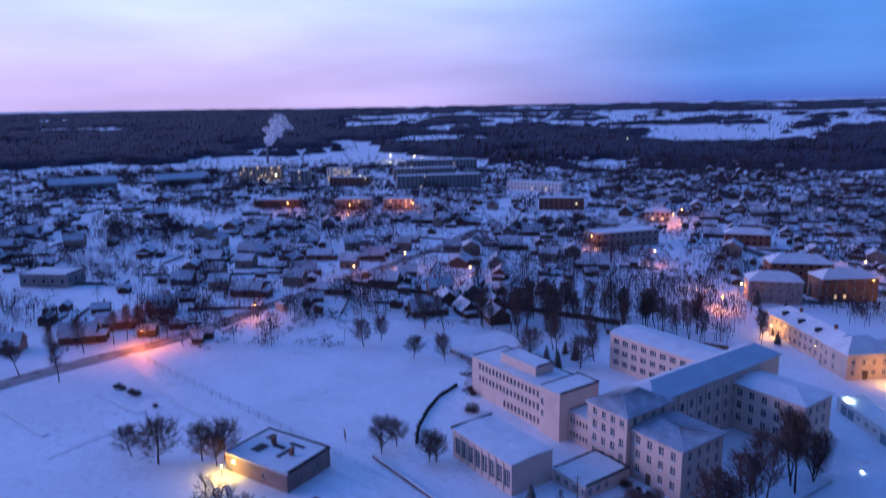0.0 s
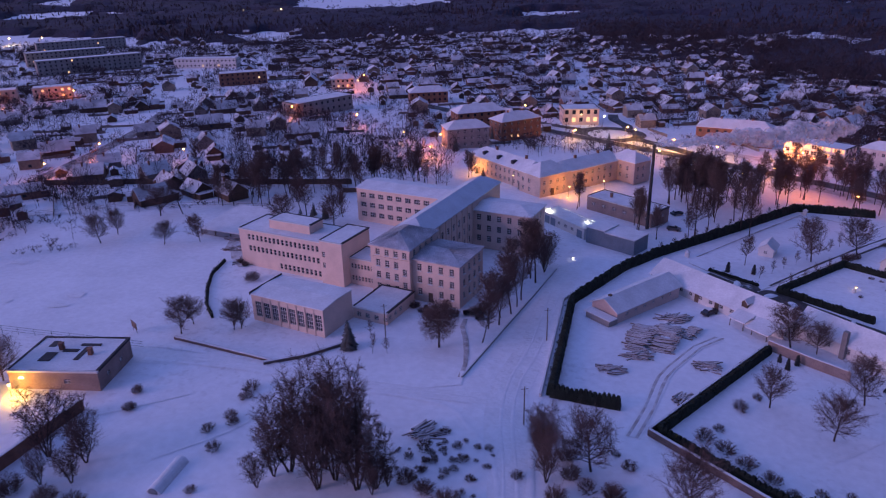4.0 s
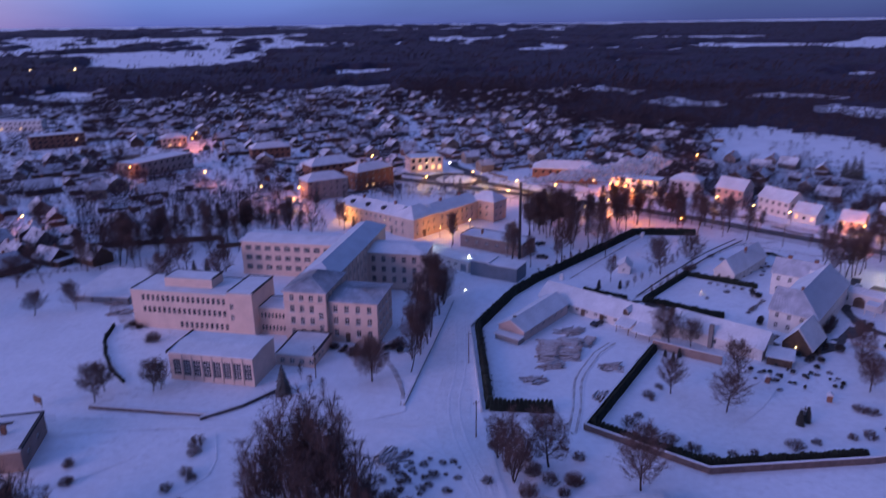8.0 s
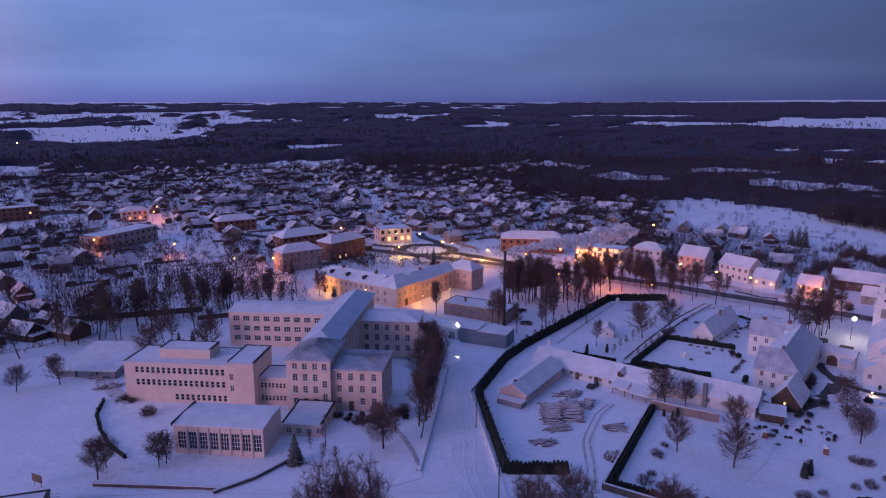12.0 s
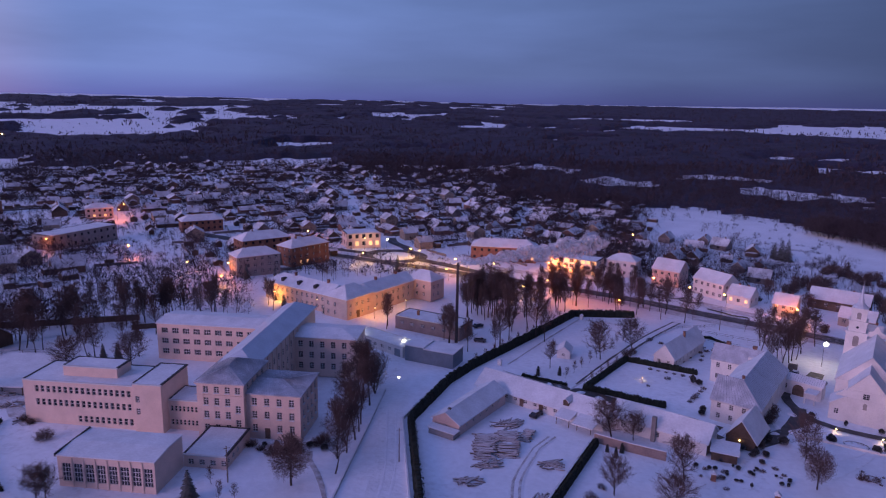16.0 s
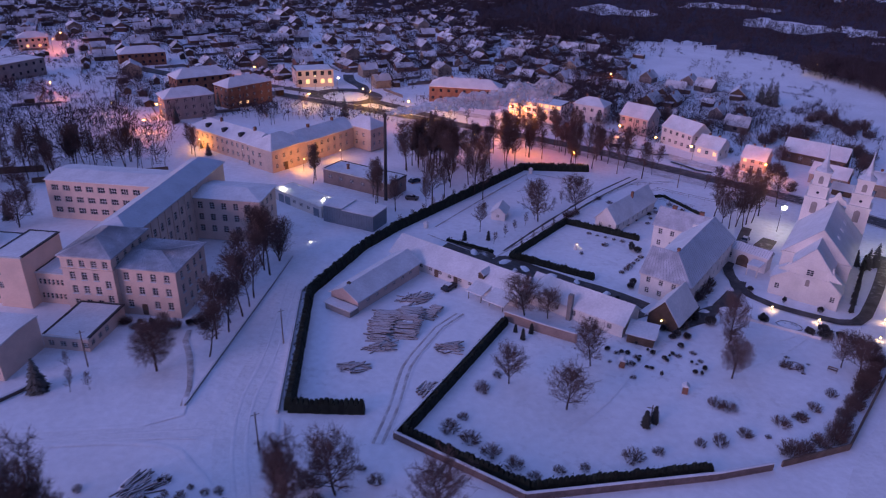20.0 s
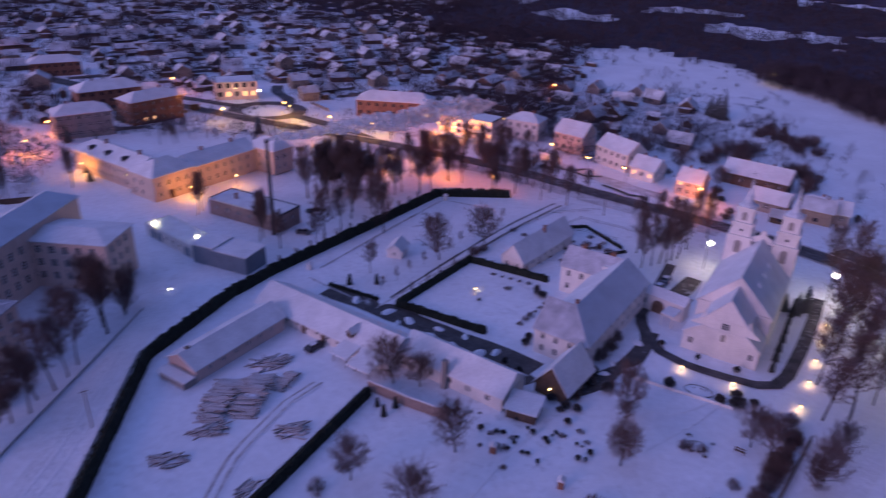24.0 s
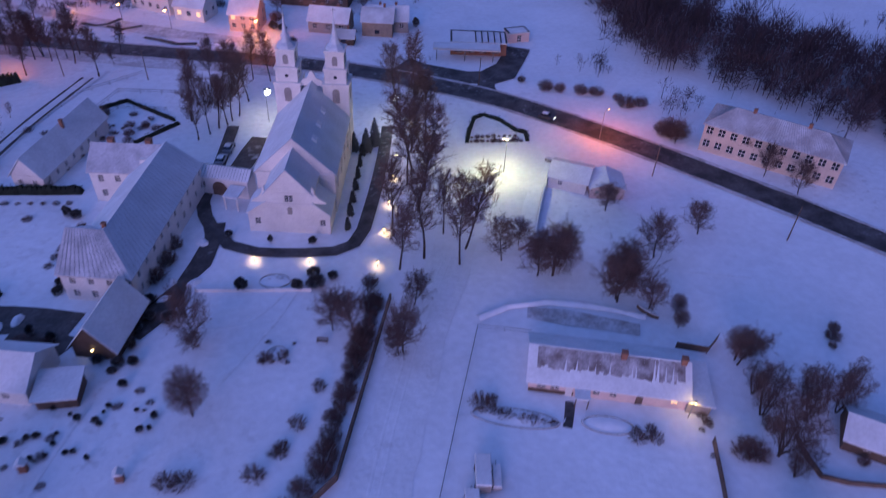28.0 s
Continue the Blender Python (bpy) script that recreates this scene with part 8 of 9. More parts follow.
def town_clutter():
    """Board fences round the plots and low sheds between the houses, too many and too far to tell apart."""
    rnd = random.Random(64)
    fences, sheds = bmesh.new(), bmesh.new()
    areas = ((520, -31, 6, 335, 860, 28), (150, 3, 15, 390, 620, -35), (130, -48, -30, 262, 800, 40), (330, -84, -46, 230, 950, 50))
    for n, a0, a1, r0, r1, turn in areas:
        pick = sector(a0, a1, r0, r1)
        for i in range(n):
            x, y = pick()
            if any(near_line(x, y, s, 9) for s in STREETS):
                continue
            a = radians(turn + rnd.choice((0, 90)) + rnd.gauss(0, 6))
            c, s = math.cos(a), math.sin(a)
            L = rnd.uniform(5, 15)
            last = None
            for k in range(4):
                u = -L + 2 * L * k / 3
                q = Vector((x + u * c, y + u * s, 0))
                q.z = ground_z(q.x, q.y)
                if last is not None:
                    o, up = Vector((-s, c, 0)) * 0.06, Vector((0, 0, rnd.uniform(0.9, 1.5)))
                    prism(fences, [last - o, q - o, q + o, last + o], [last - o + up, q - o + up, q + o + up, last + o + up])
                last = q
            for _ in range(rnd.choice((0, 1, 1, 2))):
                x, y = x + rnd.gauss(0, 9), y + rnd.gauss(0, 9)
                if not free_at(x, y, -1.5):
                    continue
                w, d, h, k = rnd.uniform(1.5, 4.0), rnd.uniform(1.3, 2.4), rnd.uniform(1.9, 2.8), rnd.uniform(0.3, 1.5)
                z = ground_z(x, y)
                at = lambda u, v, q: (x + u * c - v * s, y + u * s + v * c, z + q)
                prism(sheds, [at(-w, -d, -0.5), at(w, -d, -0.5), at(w, d, -0.5), at(-w, d, -0.5)], [at(-w, -d, h), at(w, -d, h), at(w, d, h), at(-w, d, h)])
                for sgn in (-1, 1):
                    lo = [at(-w - 0.3, sgn * (d + 0.3), h - 0.1), at(w + 0.3, sgn * (d + 0.3), h - 0.1), at(w + 0.3, 0, h + k), at(-w - 0.3, 0, h + k)]
                    prism(sheds, lo, [(p[0], p[1], p[2] + 0.2) for p in lo], 1)
                prism(sheds, [at(-w, -d, h), at(-w, d, h), at(-w, 0, h + k)], [at(w, -d, h), at(w, d, h), at(w, 0, h + k)])
    bmesh.ops.recalc_face_normals(fences, faces=fences.faces)
    bmesh.ops.recalc_face_normals(sheds, faces=sheds.faces)
    tagged(new("plot_fences", mesh_of("plot_fences", fences, HOUSE_WALLS[0])), "dark board fences round the town's garden plots", "fences", kind="stuff")
    tagged(new("garden_sheds", mesh_of("garden_sheds", sheds, HOUSE_WALLS[1], TOWNROOF)), "low dark sheds with snowy roofs between the houses", "sheds", kind="stuff")


town_clutter()


# ---- riverside woods and far forest ----
NEAR_BANK = [(268, 488), (284, 440), (285, 400), (290, 357), (286, 306), (267, 257), (258, 235), (247, 215), (245, 198), (251, 184), (255, 166), (260, 140), (266, 100), (272, 20)]
FAR_BANK = [(298, 500), (312, 445), (312, 400), (316, 357), (310, 300), (292, 252), (284, 226), (290, 205), (296, 190), (302, 174), (306, 156), (312, 130), (316, 95), (320, 15)]


def make_riverside_woods():
    a, b = smooth_line(NEAR_BANK, 8), smooth_line(FAR_BANK, 8)
    # woods on both banks
    V, F = [], []
    rnd = random.Random(41)
    for i in range(2900):
        t = rnd.random()
        p, q = a[int(t * (len(a) - 1))], b[int(t * (len(b) - 1))]
        s = rnd.uniform(-0.05, 0.95)
        x, y = p.x + (q.x - p.x) * s + rnd.gauss(0, 2), p.y + (q.y - p.y) * s + rnd.gauss(0, 2)
        h = rnd.uniform(6, 13)
        crown_at(V, F, rnd, x, y, h, h * rnd.uniform(0.32, 0.46), 118, 0.115)
    tagged(new("riverside_woods", twig_mesh("riverside_woods", V, F, DARKTWIG)), "dense dark band of bare riverside trees", "woods", kind="stuff")


make_riverside_woods()
EDGE = [(-95, 1050), (-76, 1050), (-64, 1150), (-53, 1200), (-41, 950), (-33, 760), (-28, 850), (-23, 880), (-11, 880), (-4, 700), (4, 620), (11, 600), (14, 590), (21, 600), (27, 565), (31, 520), (36, 488), (44, 490), (60, 490), (75, 420), (95, 400)]
FIELDS = [(-79, -72, 2300, 2560), (-31.5, -27.5, 1480, 1640), (-30.5, -25, 1640, 1860), (-27.5, -19.3, 1430, 1700), (-24, -17.5, 1760, 1900), (-30, -22, 1930, 2080), (-55, -46, 1400, 1470), (-36, -31, 905, 980), (-31, -28, 860, 905), (-39, -27, 690, 850), (-62, -52, 1240, 1330), (-50, -44, 1500, 1600), (6, 13, 1800, 1980), (10, 18.5, 2450, 2720), (14, 25.5, 1940, 2230), (25, 33, 2050, 2600), (28.5, 40, 1850, 2000), (23.5, 30, 1180, 1260), (28, 36, 1040, 1110),
          (12, 15.5, 780, 850), (17.5, 23.5, 880, 960), (22, 30, 745, 790), (37, 54, 548, 690), (54, 66, 560, 650), (-14, -9, 870, 930), (60, 75, 380, 700), (-5, 0, 1130, 1170), (6, 9, 920, 960), (-14.5, -8.5, 1140, 1200)]


def wooded(x, y):
    dx, dy = x - 20, y
    r, a = math.hypot(dx, dy), math.degrees(math.atan2(dx, dy))
    r *= 1 + 0.07 * noise.noise((x * 0.006, y * 0.006, 2)) + 0.05 * noise.noise((x * 0.02, y * 0.02, 4))
    a += 1.4 * noise.noise((x * 0.004, y * 0.004, 5)) + 1.0 * noise.noise((x * 0.016, y * 0.016, 8))
    edge = EDGE[-1][1]
    for (a0, e0), (a1, e1) in zip(EDGE, EDGE[1:]):
        if a0 <= a < a1:
            edge = e0 + (e1 - e0) * (a - a0) / (a1 - a0)
    # small ragged clearings
    if r < 1700 and noise.noise((x * 0.011, y * 0.005, 9)) + 0.5 * noise.noise((x * 0.04, y * 0.03, 1)) > 0.62:
        return False
    # farmland between the far woods, crossed by belts of trees
    if r > 1750 and a < 8:
        open_land = noise.noise((a * 0.16, r * 0.0045, 7)) + 0.6 * noise.noise((a * 0.6, r * 0.012, 3)) + 0.3 * noise.noise((x * 0.012, y * 0.012, 6))
        if -56 < a < -16 and r < 3300:
            limit = 0.0 if r > 1950 else 0.25
        elif a < -56:
            limit = 0.62
        else:
            limit = 0.3
        if open_land > limit:
            return False
    return r > edge and not any(a0 < a < a1 and r0 < r < r1 for a0, a1, r0, r1 in FIELDS)


def make_far_woods():
    """The closed canopy of the far forest, and single trees along its edges and tops."""
    verts, faces, index = [], [], {}
    rnd = random.Random(51)
    radii, r = [], 470.0
    while r < 4860:
        radii.append(r)
        r *= 1.016
    step = 0.5
    n = int(190 / step)
    cells = {}
    for i in range(len(radii) - 1):
        for j in range(n):
            a = radians(-95 + step * (j + 0.5))
            r = (radii[i] + radii[i + 1]) / 2
            cells[i, j] = wooded(20 + r * math.sin(a) + rnd.gauss(0, 0.009 * r), r * math.cos(a) + rnd.gauss(0, 0.009 * r))

    def vert(i, j):
        if (i, j) not in index:
            a = radians(-95 + step * j)
            r = radii[i] * (1 + 0.004 * rnd.gauss(0, 1))
            x, y = 20 + r * math.sin(a), r * math.cos(a)
            inner = all(cells.get((i + u, j + v), False) for u in (-1, 0) for v in (-1, 0))
            z = ground_z(x, y)
            if r > 1200:
                z += 5 * noise.noise((x * 0.0009, y * 0.0009, 3))
            tall = min(1, max(0.2, (r - 860) / 200))
            z += (9 + 4 * noise.noise((x * 0.01, y * 0.01, 0)) + rnd.uniform(-1.5, 2.0)) * tall if inner else -0.5
            index[i, j] = len(verts)
            verts.append((x, y, z))
        return index[i, j]

    for (i, j), on in cells.items():
        if on:
            faces.append((vert(i, j), vert(i, j + 1), vert(i + 1, j + 1), vert(i + 1, j)))
    me = bpy.data.meshes.new("far_woods")
    me.from_pydata(verts, [], faces)
    # canopy colour carries the blue of the haze
    me.materials.append(HAZEWOODS)
    for p in me.polygons:
        p.use_smooth = True
    tagged(new("far_woods", me), "wide dark forest reaching to the horizon", "forest", kind="stuff")
    # the near forest is open enough to show its single bare crowns
    V, F = [], []
    for _ in range(22000):
        a = radians(rnd.uniform(-8, 72) if rnd.random() < 0.8 else rnd.uniform(-45, -8))
        r = math.sqrt(rnd.uniform(400 ** 2, 1000 ** 2))
        x, y = 20 + r * math.sin(a), r * math.cos(a)
        if wooded(x, y):
            x, y, h = x + rnd.gauss(0, 7), y + rnd.gauss(0, 7), rnd.uniform(4, 12)
            crown_at(V, F, rnd, x, y, h, h * rnd.uniform(0.28, 0.45), 24, 0.24)
    # ragged scrub before the near edge of the forest
    for _ in range(9000):
        a = radians(rnd.uniform(14, 66))
        r = rnd.uniform(440, 640)
        x, y = 20 + r * math.sin(a), r * math.cos(a)
        deep = rnd.uniform(4, 22)
        if not wooded(x, y) and wooded(x + deep * math.sin(a), y + deep * math.cos(a)):
            h = rnd.uniform(2.5, 9)
            crown_at(V, F, rnd, x, y, h, h * rnd.uniform(0.3, 0.5), 24, 0.22)
    tagged(new("bare_woods", twig_mesh("bare_woods", V, F, DARKTWIG)), "bare scrubby woods at the edge of the forest", "woods", kind="stuff")
    # single crowns that break the outline
    V, F = [], []
    for _ in range(30000):
        a = radians(rnd.uniform(-90, 80))
        r = 880 * (4700 / 880) ** rnd.random()
        x, y = 20 + r * math.sin(a), r * math.cos(a)
        w = wooded(x, y)
        if r < 900:
            continue
        if not w and rnd.random() > (0.06 + 0.5 * (noise.noise((x * 0.008, y * 0.008, 6)) > 0.3) if r > 1000 else 0.05):
            continue
        o = Vector((x, y, ground_z(x, y) + (5 * noise.noise((x * 0.0009, y * 0.0009, 3)) if r > 1200 else 0)))
        h = rnd.uniform(9, 15) if w else rnd.uniform(3, 7)
        k = h * rnd.uniform(0.2, 0.36)
        pine = noise.noise((x * 0.004, y * 0.004, 12)) > 0.12
        for _ in range(7):
            t, f = rnd.uniform(0, 6.28), rnd.uniform(0.35, 0.95)
            e = Vector((math.cos(t) * k, math.sin(t) * k, 0)) * ((1.15 - f) if pine else math.sin(f * 2.9))
            b = o + e + Vector((0, 0, h * f))
            blade(V, F, b, b + (Vector((-e.x, -e.y, h * 0.3)) if pine else e * 0.5 + Vector((0, 0, h * 0.16))), 0.45 + r * 0.00035, rnd)
    tagged(new("forest_edge_trees", twig_mesh("forest_edge_trees", V, F, DARKTWIG)), "single dark trees on and before the forest", "trees", kind="stuff")


make_far_woods()

# ---- lamps ----
def street_lamp(x, y, h, bulb, power, colour, label, turn=0, arm=1.2, size=0.28, group="street lamps", reach=0.35):
    t = thing("street_lamp", spot(x, y, turn), label, "street lamp", group)
    bm = bmesh.new()
    tube(bm, (0, 0, -0.4), (0, 0, h), 0.09, 0.06, 6)
    part("pole", bm, METAL, t)
    if arm:
        bm = bmesh.new()
        tube(bm, (0, 0, h - 0.05), (arm, 0, h + 0.15), 0.05, 0.04, 5)
        part("arm", bm, METAL, t)
    bm = bmesh.new()
    cube(bm, arm - size, arm + size, -size * 0.7, size * 0.7, h + 0.02, h + 0.24)
    part("lamp_head", bm, METAL, t)
    # larger sizes exceed a real bulb: the lamp's glare is put into the sphere
    bm = bmesh.new()
    bmesh.ops.create_uvsphere(bm, u_segments=10, v_segments=6, radius=size, matrix=Matrix.Translation((arm, 0, h - size * 0.6)))
    part("bulb", bm, bulb, t)
    li = new("lamp_light", bpy.data.lights.new("lamp_light", "POINT"))
    li.data.energy, li.data.color, li.data.shadow_soft_size = power, colour, 0.3
    li.parent = t
    li.matrix_basis = Matrix.Translation((arm, 0, h - size * 1.8 - 0.2))
    return t


ORANGE, WARM, PALE = (1.0, 0.17, 0.0), (1.0, 0.56, 0.16), (1.0, 0.68, 0.36)
S_LABEL = "street lamp with glowing orange sodium light"
for x, y, p in ((-76.5, 296, 2000), (-80.3, 320.4, 1000), (-98.5, 318, 900), (69.2, 286.5, 1700), (85.5, 277.5, 1500), (18.5, 320.5, 500), (66.6, 342, 3200), (60.8, 305.2, 2000), (50.9, 294.4, 1700), (95.6, 353, 900), (112, 318, 1000), (151.5, 271, 3000), (133, 290, 150), (122, 303, 250), (75, 337, 2800)):
    street_lamp(x, y, 5.6, LAMP_O, p * 1.35, ORANGE, S_LABEL, TURN.uniform(0, 360), size=0.42)
for x, y, p in ((23, 345, 3000), (41, 336, 2800), (-2, 366, 2000), (-25, 351, 1700)):
    street_lamp(x, y, 5.6, LAMP_O, p * 1.35, (1.0, 0.36, 0.02), "street lamp with amber light at the square", TURN.uniform(0, 360), size=0.42)
for x, y, p in ((-50.0, 276.5, 420), (-31.8, 267.0, 420), (-8.8, 258.6, 420), (2.2, 270.5, 350)):
    street_lamp(x, y, 4.2, LAMP_Y, p * 3.4, (1.0, 0.32, 0.01), "amber lamp beside the ochre building", TURN.uniform(0, 360), 0.4, 0.26)
for x, y, p in ((-180.6, 352, 1800), (-204.1, 208.4, 1500), (-211, 243, 1500), (-170, 249, 1200), (-193.4, 452, 2500), (-137.5, 341.8, 1500), (-198.9, 474.2, 1500), (128.9, 424.1, 1200), (-187, 367, 900), (-60, 400, 1500), (-358.7, 365.1, 5000), (-381, 326, 5000), (-395, 352, 5000), (-421.5, 296.9, 4000)):
    street_lamp(x, y, 7.5, LAMP_O, p * 1.4, ORANGE, S_LABEL, TURN.uniform(0, 360), size=0.4)
for x, y, p in ((-675, 633, 9000), (-730, 664, 9000), (-765, 648, 9000), (-640, 400, 6000), (-560, 455, 9000), (-763, 1117, 9000), (-700, 1140, 9000)):
    street_lamp(x, y, 9, LAMP_Y, p, WARM, "distant lamp glowing over the snow", 0, size=0.9, group="distant lamps")
street_lamp(-14.4, 375.3, 8.6, LAMP_W, 450, PALE, "bright white lamp over the square", 0, 0.6, 0.5, "square lamps")
street_lamp(-27.0, 384, 7.0, LAMP_Y, 500, WARM, "yellow lamp by the culture house", 90, 0.6, 0.35, "square lamps")
street_lamp(4, 352, 7.5, LAMP_Y, 3200, (1.0, 0.46, 0.03), "yellow lamp on the roundabout", 90, 0.6, 0.3, "square lamps")
street_lamp(-10.0, 231.0, 4.3, LAMP_W, 800, (1.0, 0.80, 0.34), "white lamp above the workshop doors", 0, 0.3, 0.2, "yard lamps")
street_lamp(3.8, 223.0, 4.3, LAMP_W, 800, (1.0, 0.85, 0.4), "white lamp above the workshop doors", 0, 0.3, 0.24, "yard lamps")
street_lamp(136.6, 222.4, 8, LAMP_W, 1100, PALE, "bright white lamp beside the church tower", 0, 0.5, 0.75, "church lamps")
street_lamp(161.0, 205.8, 8, LAMP_W, 1100, (1.0, 0.76, 0.42), "bright white lamp at the church avenue", 0, 0.5, 0.75, "church lamps")
street_lamp(172, 177, 8.5, LAMP_Y, 5200, (1.0, 0.72, 0.2), "yellowish lamp over the parking lot", 160, 0.8, 0.1, "church lamps")
street_lamp(155.6, 110.4, 3.2, LAMP_Y, 150, (1.0, 0.5, 0.06), "warm lamp on the farmhouse corner", 0, 0.3, 0.2, "yard lamps")
street_lamp(271, 481, 7, LAMP_Y, 2500, WARM, "lone lamp on the far snowy bank", 0, 0.5, 0.4, "distant lamps")
street_lamp(-172.9, 109.5, 6.0, LAMP_O, 6000, ORANGE, S_LABEL, 200, size=0.14)
street_lamp(-180.2, 150, 6.0, LAMP_O, 1900, ORANGE, S_LABEL, 20, size=0.14)
street_lamp(201, 178, 7.5, LAMP_O, 4200, ORANGE, S_LABEL, 0, size=0.1)
BL = "low path lamp with a warm globe"
for x, y in ((114.9, 174.6), (123.2, 169.4), (133.2, 162.6), (138.9, 170.6), (144.2, 178.3), (149.4, 186), (154.4, 193)):
    street_lamp(x, y, 1.1, LAMP_Y, 100, (1.0, 0.50, 0.15), BL, 0, 0.0, 0.2, "path lamps round the church")
street_lamp(75.0, 205.4, 0.9, LAMP_Y, 6, (1.0, 0.62, 0.18), BL, 0, 0.0, 0.22, "path lamps round the church")
street_lamp(-83.5, 95.5, 2.9, LAMP_Y, 1900, (1.0, 0.42, 0.02), "yellow lamp at the hut entrance", 0, 0.2, 0.25, "yard lamps")
street_lamp(4.0, 201, 0.5, LAMP_W, 8, PALE, BL, 0, 0.0, 0.2, "yard lamps")

# ---- small things ----
def car(x, y, turn, colour, label, lights=False):
    m = mat("car_paint", colour, 0.35, 0.3, var=0.1, bump=0.02)
    c = thing("car", spot(x, y, turn, 0.06), label, "car", "parked cars")
    bm = bmesh.new()
    prism(bm, [(-2.1, -0.85, 0.3), (2.1, -0.85, 0.3), (2.1, 0.85, 0.3), (-2.1, 0.85, 0.3)], [(-2.05, -0.8, 0.95), (2.0, -0.8, 0.85), (2.0, 0.8, 0.85), (-2.05, 0.8, 0.95)])
    part("body", bm, m, c)
    bm = bmesh.new()
    prism(bm, [(-1.6, -0.76, 0.93), (1.0, -0.76, 0.9), (1.0, 0.76, 0.9), (-1.6, 0.76, 0.93)], [(-1.1, -0.62, 1.45), (0.3, -0.62, 1.45), (0.3, 0.62, 1.45), (-1.1, 0.62, 1.45)])
    part("cabin", bm, GLASS, c)
    bm = bmesh.new()
    cube(bm, -1.12, 0.32, -0.64, 0.64, 1.45, 1.53)
    part("roof", bm, SNOWROOF, c)
    for wx in (-1.35, 1.35):
        for wy in (-0.85, 0.85):
            bm = bmesh.new()
            tube(bm, (wx, wy - 0.1, 0.3), (wx, wy + 0.1, 0.3), 0.31, 0.31, 10)
            part("wheel", bm, DARKROOF, c)
    for wy in (-0.6, 0.6):
        bm = bmesh.new()
        cube(bm, 2.0, 2.06, wy - 0.14, wy + 0.14, 0.6, 0.78)
        part("headlight", bm, LAMP_W if lights else FRAME, c)
    return c


car(40.6, 178.4, 50, (0.05, 0.05, 0.06), "dark car parked before the stable")
car(196.3, 192.0, -62, (0.06, 0.06, 0.07), "dark car with lit headlights on the street", True)
car(106.5, 303.5, -32, (0.08, 0.08, 0.1), "dark car parked beside the street")
car(121, 210, 55, (0.35, 0.36, 0.4), "pale car parked beside the church")
car(124, 214, 55, (0.3, 0.3, 0.33), "grey car parked beside the church")
car(29, 252, 40, (0.05, 0.06, 0.08), "dark car parked behind the boiler house")
car(29, 236, -10, (0.1, 0.1, 0.11), "dark car under the trees")
car(70, 339, -25, (0.12, 0.12, 0.14), "dark car in front of the shop")
car(177, 222, -35, (0.05, 0.05, 0.06), "dark car near the flat shop")


def trailer(x, y, turn, w, l, h, label):
    t = thing("trailer", spot(x, y, turn), label, "trailer", "trailers in the field")
    bm = bmesh.new()
    cube(bm, -w / 2, w / 2, -l / 2, l / 2, 0.6, h)
    part("box", bm, GREYWALL, t)
    bm = bmesh.new()
    prism(bm, [(-w / 2 - 0.1, -l / 2 - 0.1, h), (w / 2 + 0.1, -l / 2 - 0.1, h), (w / 2 + 0.1, l / 2 + 0.1, h), (-w / 2 - 0.1, l / 2 + 0.1, h)], [(-w / 2, -l / 2, h + 0.25), (w / 2, -l / 2, h + 0.25), (w / 2, l / 2, h + 0.25), (-w / 2, l / 2, h + 0.25)])
    part("roof_snow", bm, SNOWROOF, t)
    for sx in (-1, 1):
        for sy in (-0.3, 0.3):
            bm = bmesh.new()
            tube(bm, (sx * w / 2 - 0.1, sy * l, 0.4), (sx * w / 2 + 0.1, sy * l, 0.4), 0.42, 0.42, 10)
            part("wheel", bm, DARKROOF, t)
    bm = bmesh.new()
    tube(bm, (0, l / 2, 0.6), (0, l / 2 + 1.2, 0.5), 0.06, 0.06, 5)
    part("drawbar", bm, METAL, t)


trailer(124.2, 117.5, -33, 1.9, 4.6, 2.2, "snow-covered grey farm trailer")
trailer(120.9, 115.2, -33, 1.7, 2.2, 1.8, "shorter farm trailer under thick snow")
trailer(118.3, 112.9, -33, 1.2, 1.5, 1.1, "small farm cart under thick snow")
trailer(119.7, 112.0, -33, 1.2, 1.5, 1.0, "second small snow-covered cart")
trailer(117.0, 111.4, -33, 1.2, 1.6, 1.1, "low cart half buried in snow")
trailer(125.6, 116.3, -33, 1.0, 3.2, 1.2, "narrow dark farm implement beside the trailer")


def fence(pts, h, step, mtl, label, rails=2, slat=0.0):
    f = thing("fence", Matrix.Identity(4), label, "fence")
    for a, b in zip(pts, pts[1:]):
        a, b = Vector((*a, 0)), Vector((*b, 0))
        n = max(1, int((b - a).length / step))
        for i in range(n):
            p, q = a.lerp(b, i / n), a.lerp(b, (i + 1) / n)
            zp, zq = ground_z(p.x, p.y), ground_z(q.x, q.y)
            bm = bmesh.new()
            tube(bm, (p.x, p.y, zp - 0.3), (p.x, p.y, zp + h + 0.08), 0.06, 0.05, 5)
            part("post", bm, mtl, f)
            if slat:
                d = (q - p).normalized() * 0.0
                s = Vector(((q - p).y, -(q - p).x, 0)).normalized() * 0.03
                bm = bmesh.new()
                prism(bm, [p + s + Vector((0, 0, zp + slat)), p - s + Vector((0, 0, zp + slat)), q - s + Vector((0, 0, zq + slat)), q + s + Vector((0, 0, zq + slat))],
                      [p + s + Vector((0, 0, zp + h)), p - s + Vector((0, 0, zp + h)), q - s + Vector((0, 0, zq + h)), q + s + Vector((0, 0, zq + h))])
                bmesh.ops.recalc_face_normals(bm, faces=bm.faces)
                part("panel", bm, mtl, f)
            else:
                for k in range(rails):
                    z = h * (k + 1) / rails - 0.05
                    bm = bmesh.new()
                    tube(bm, (p.x, p.y, zp + z), (q.x, q.y, zq + z), 0.04, 0.04, 4)
                    part("rail", bm, mtl, f)


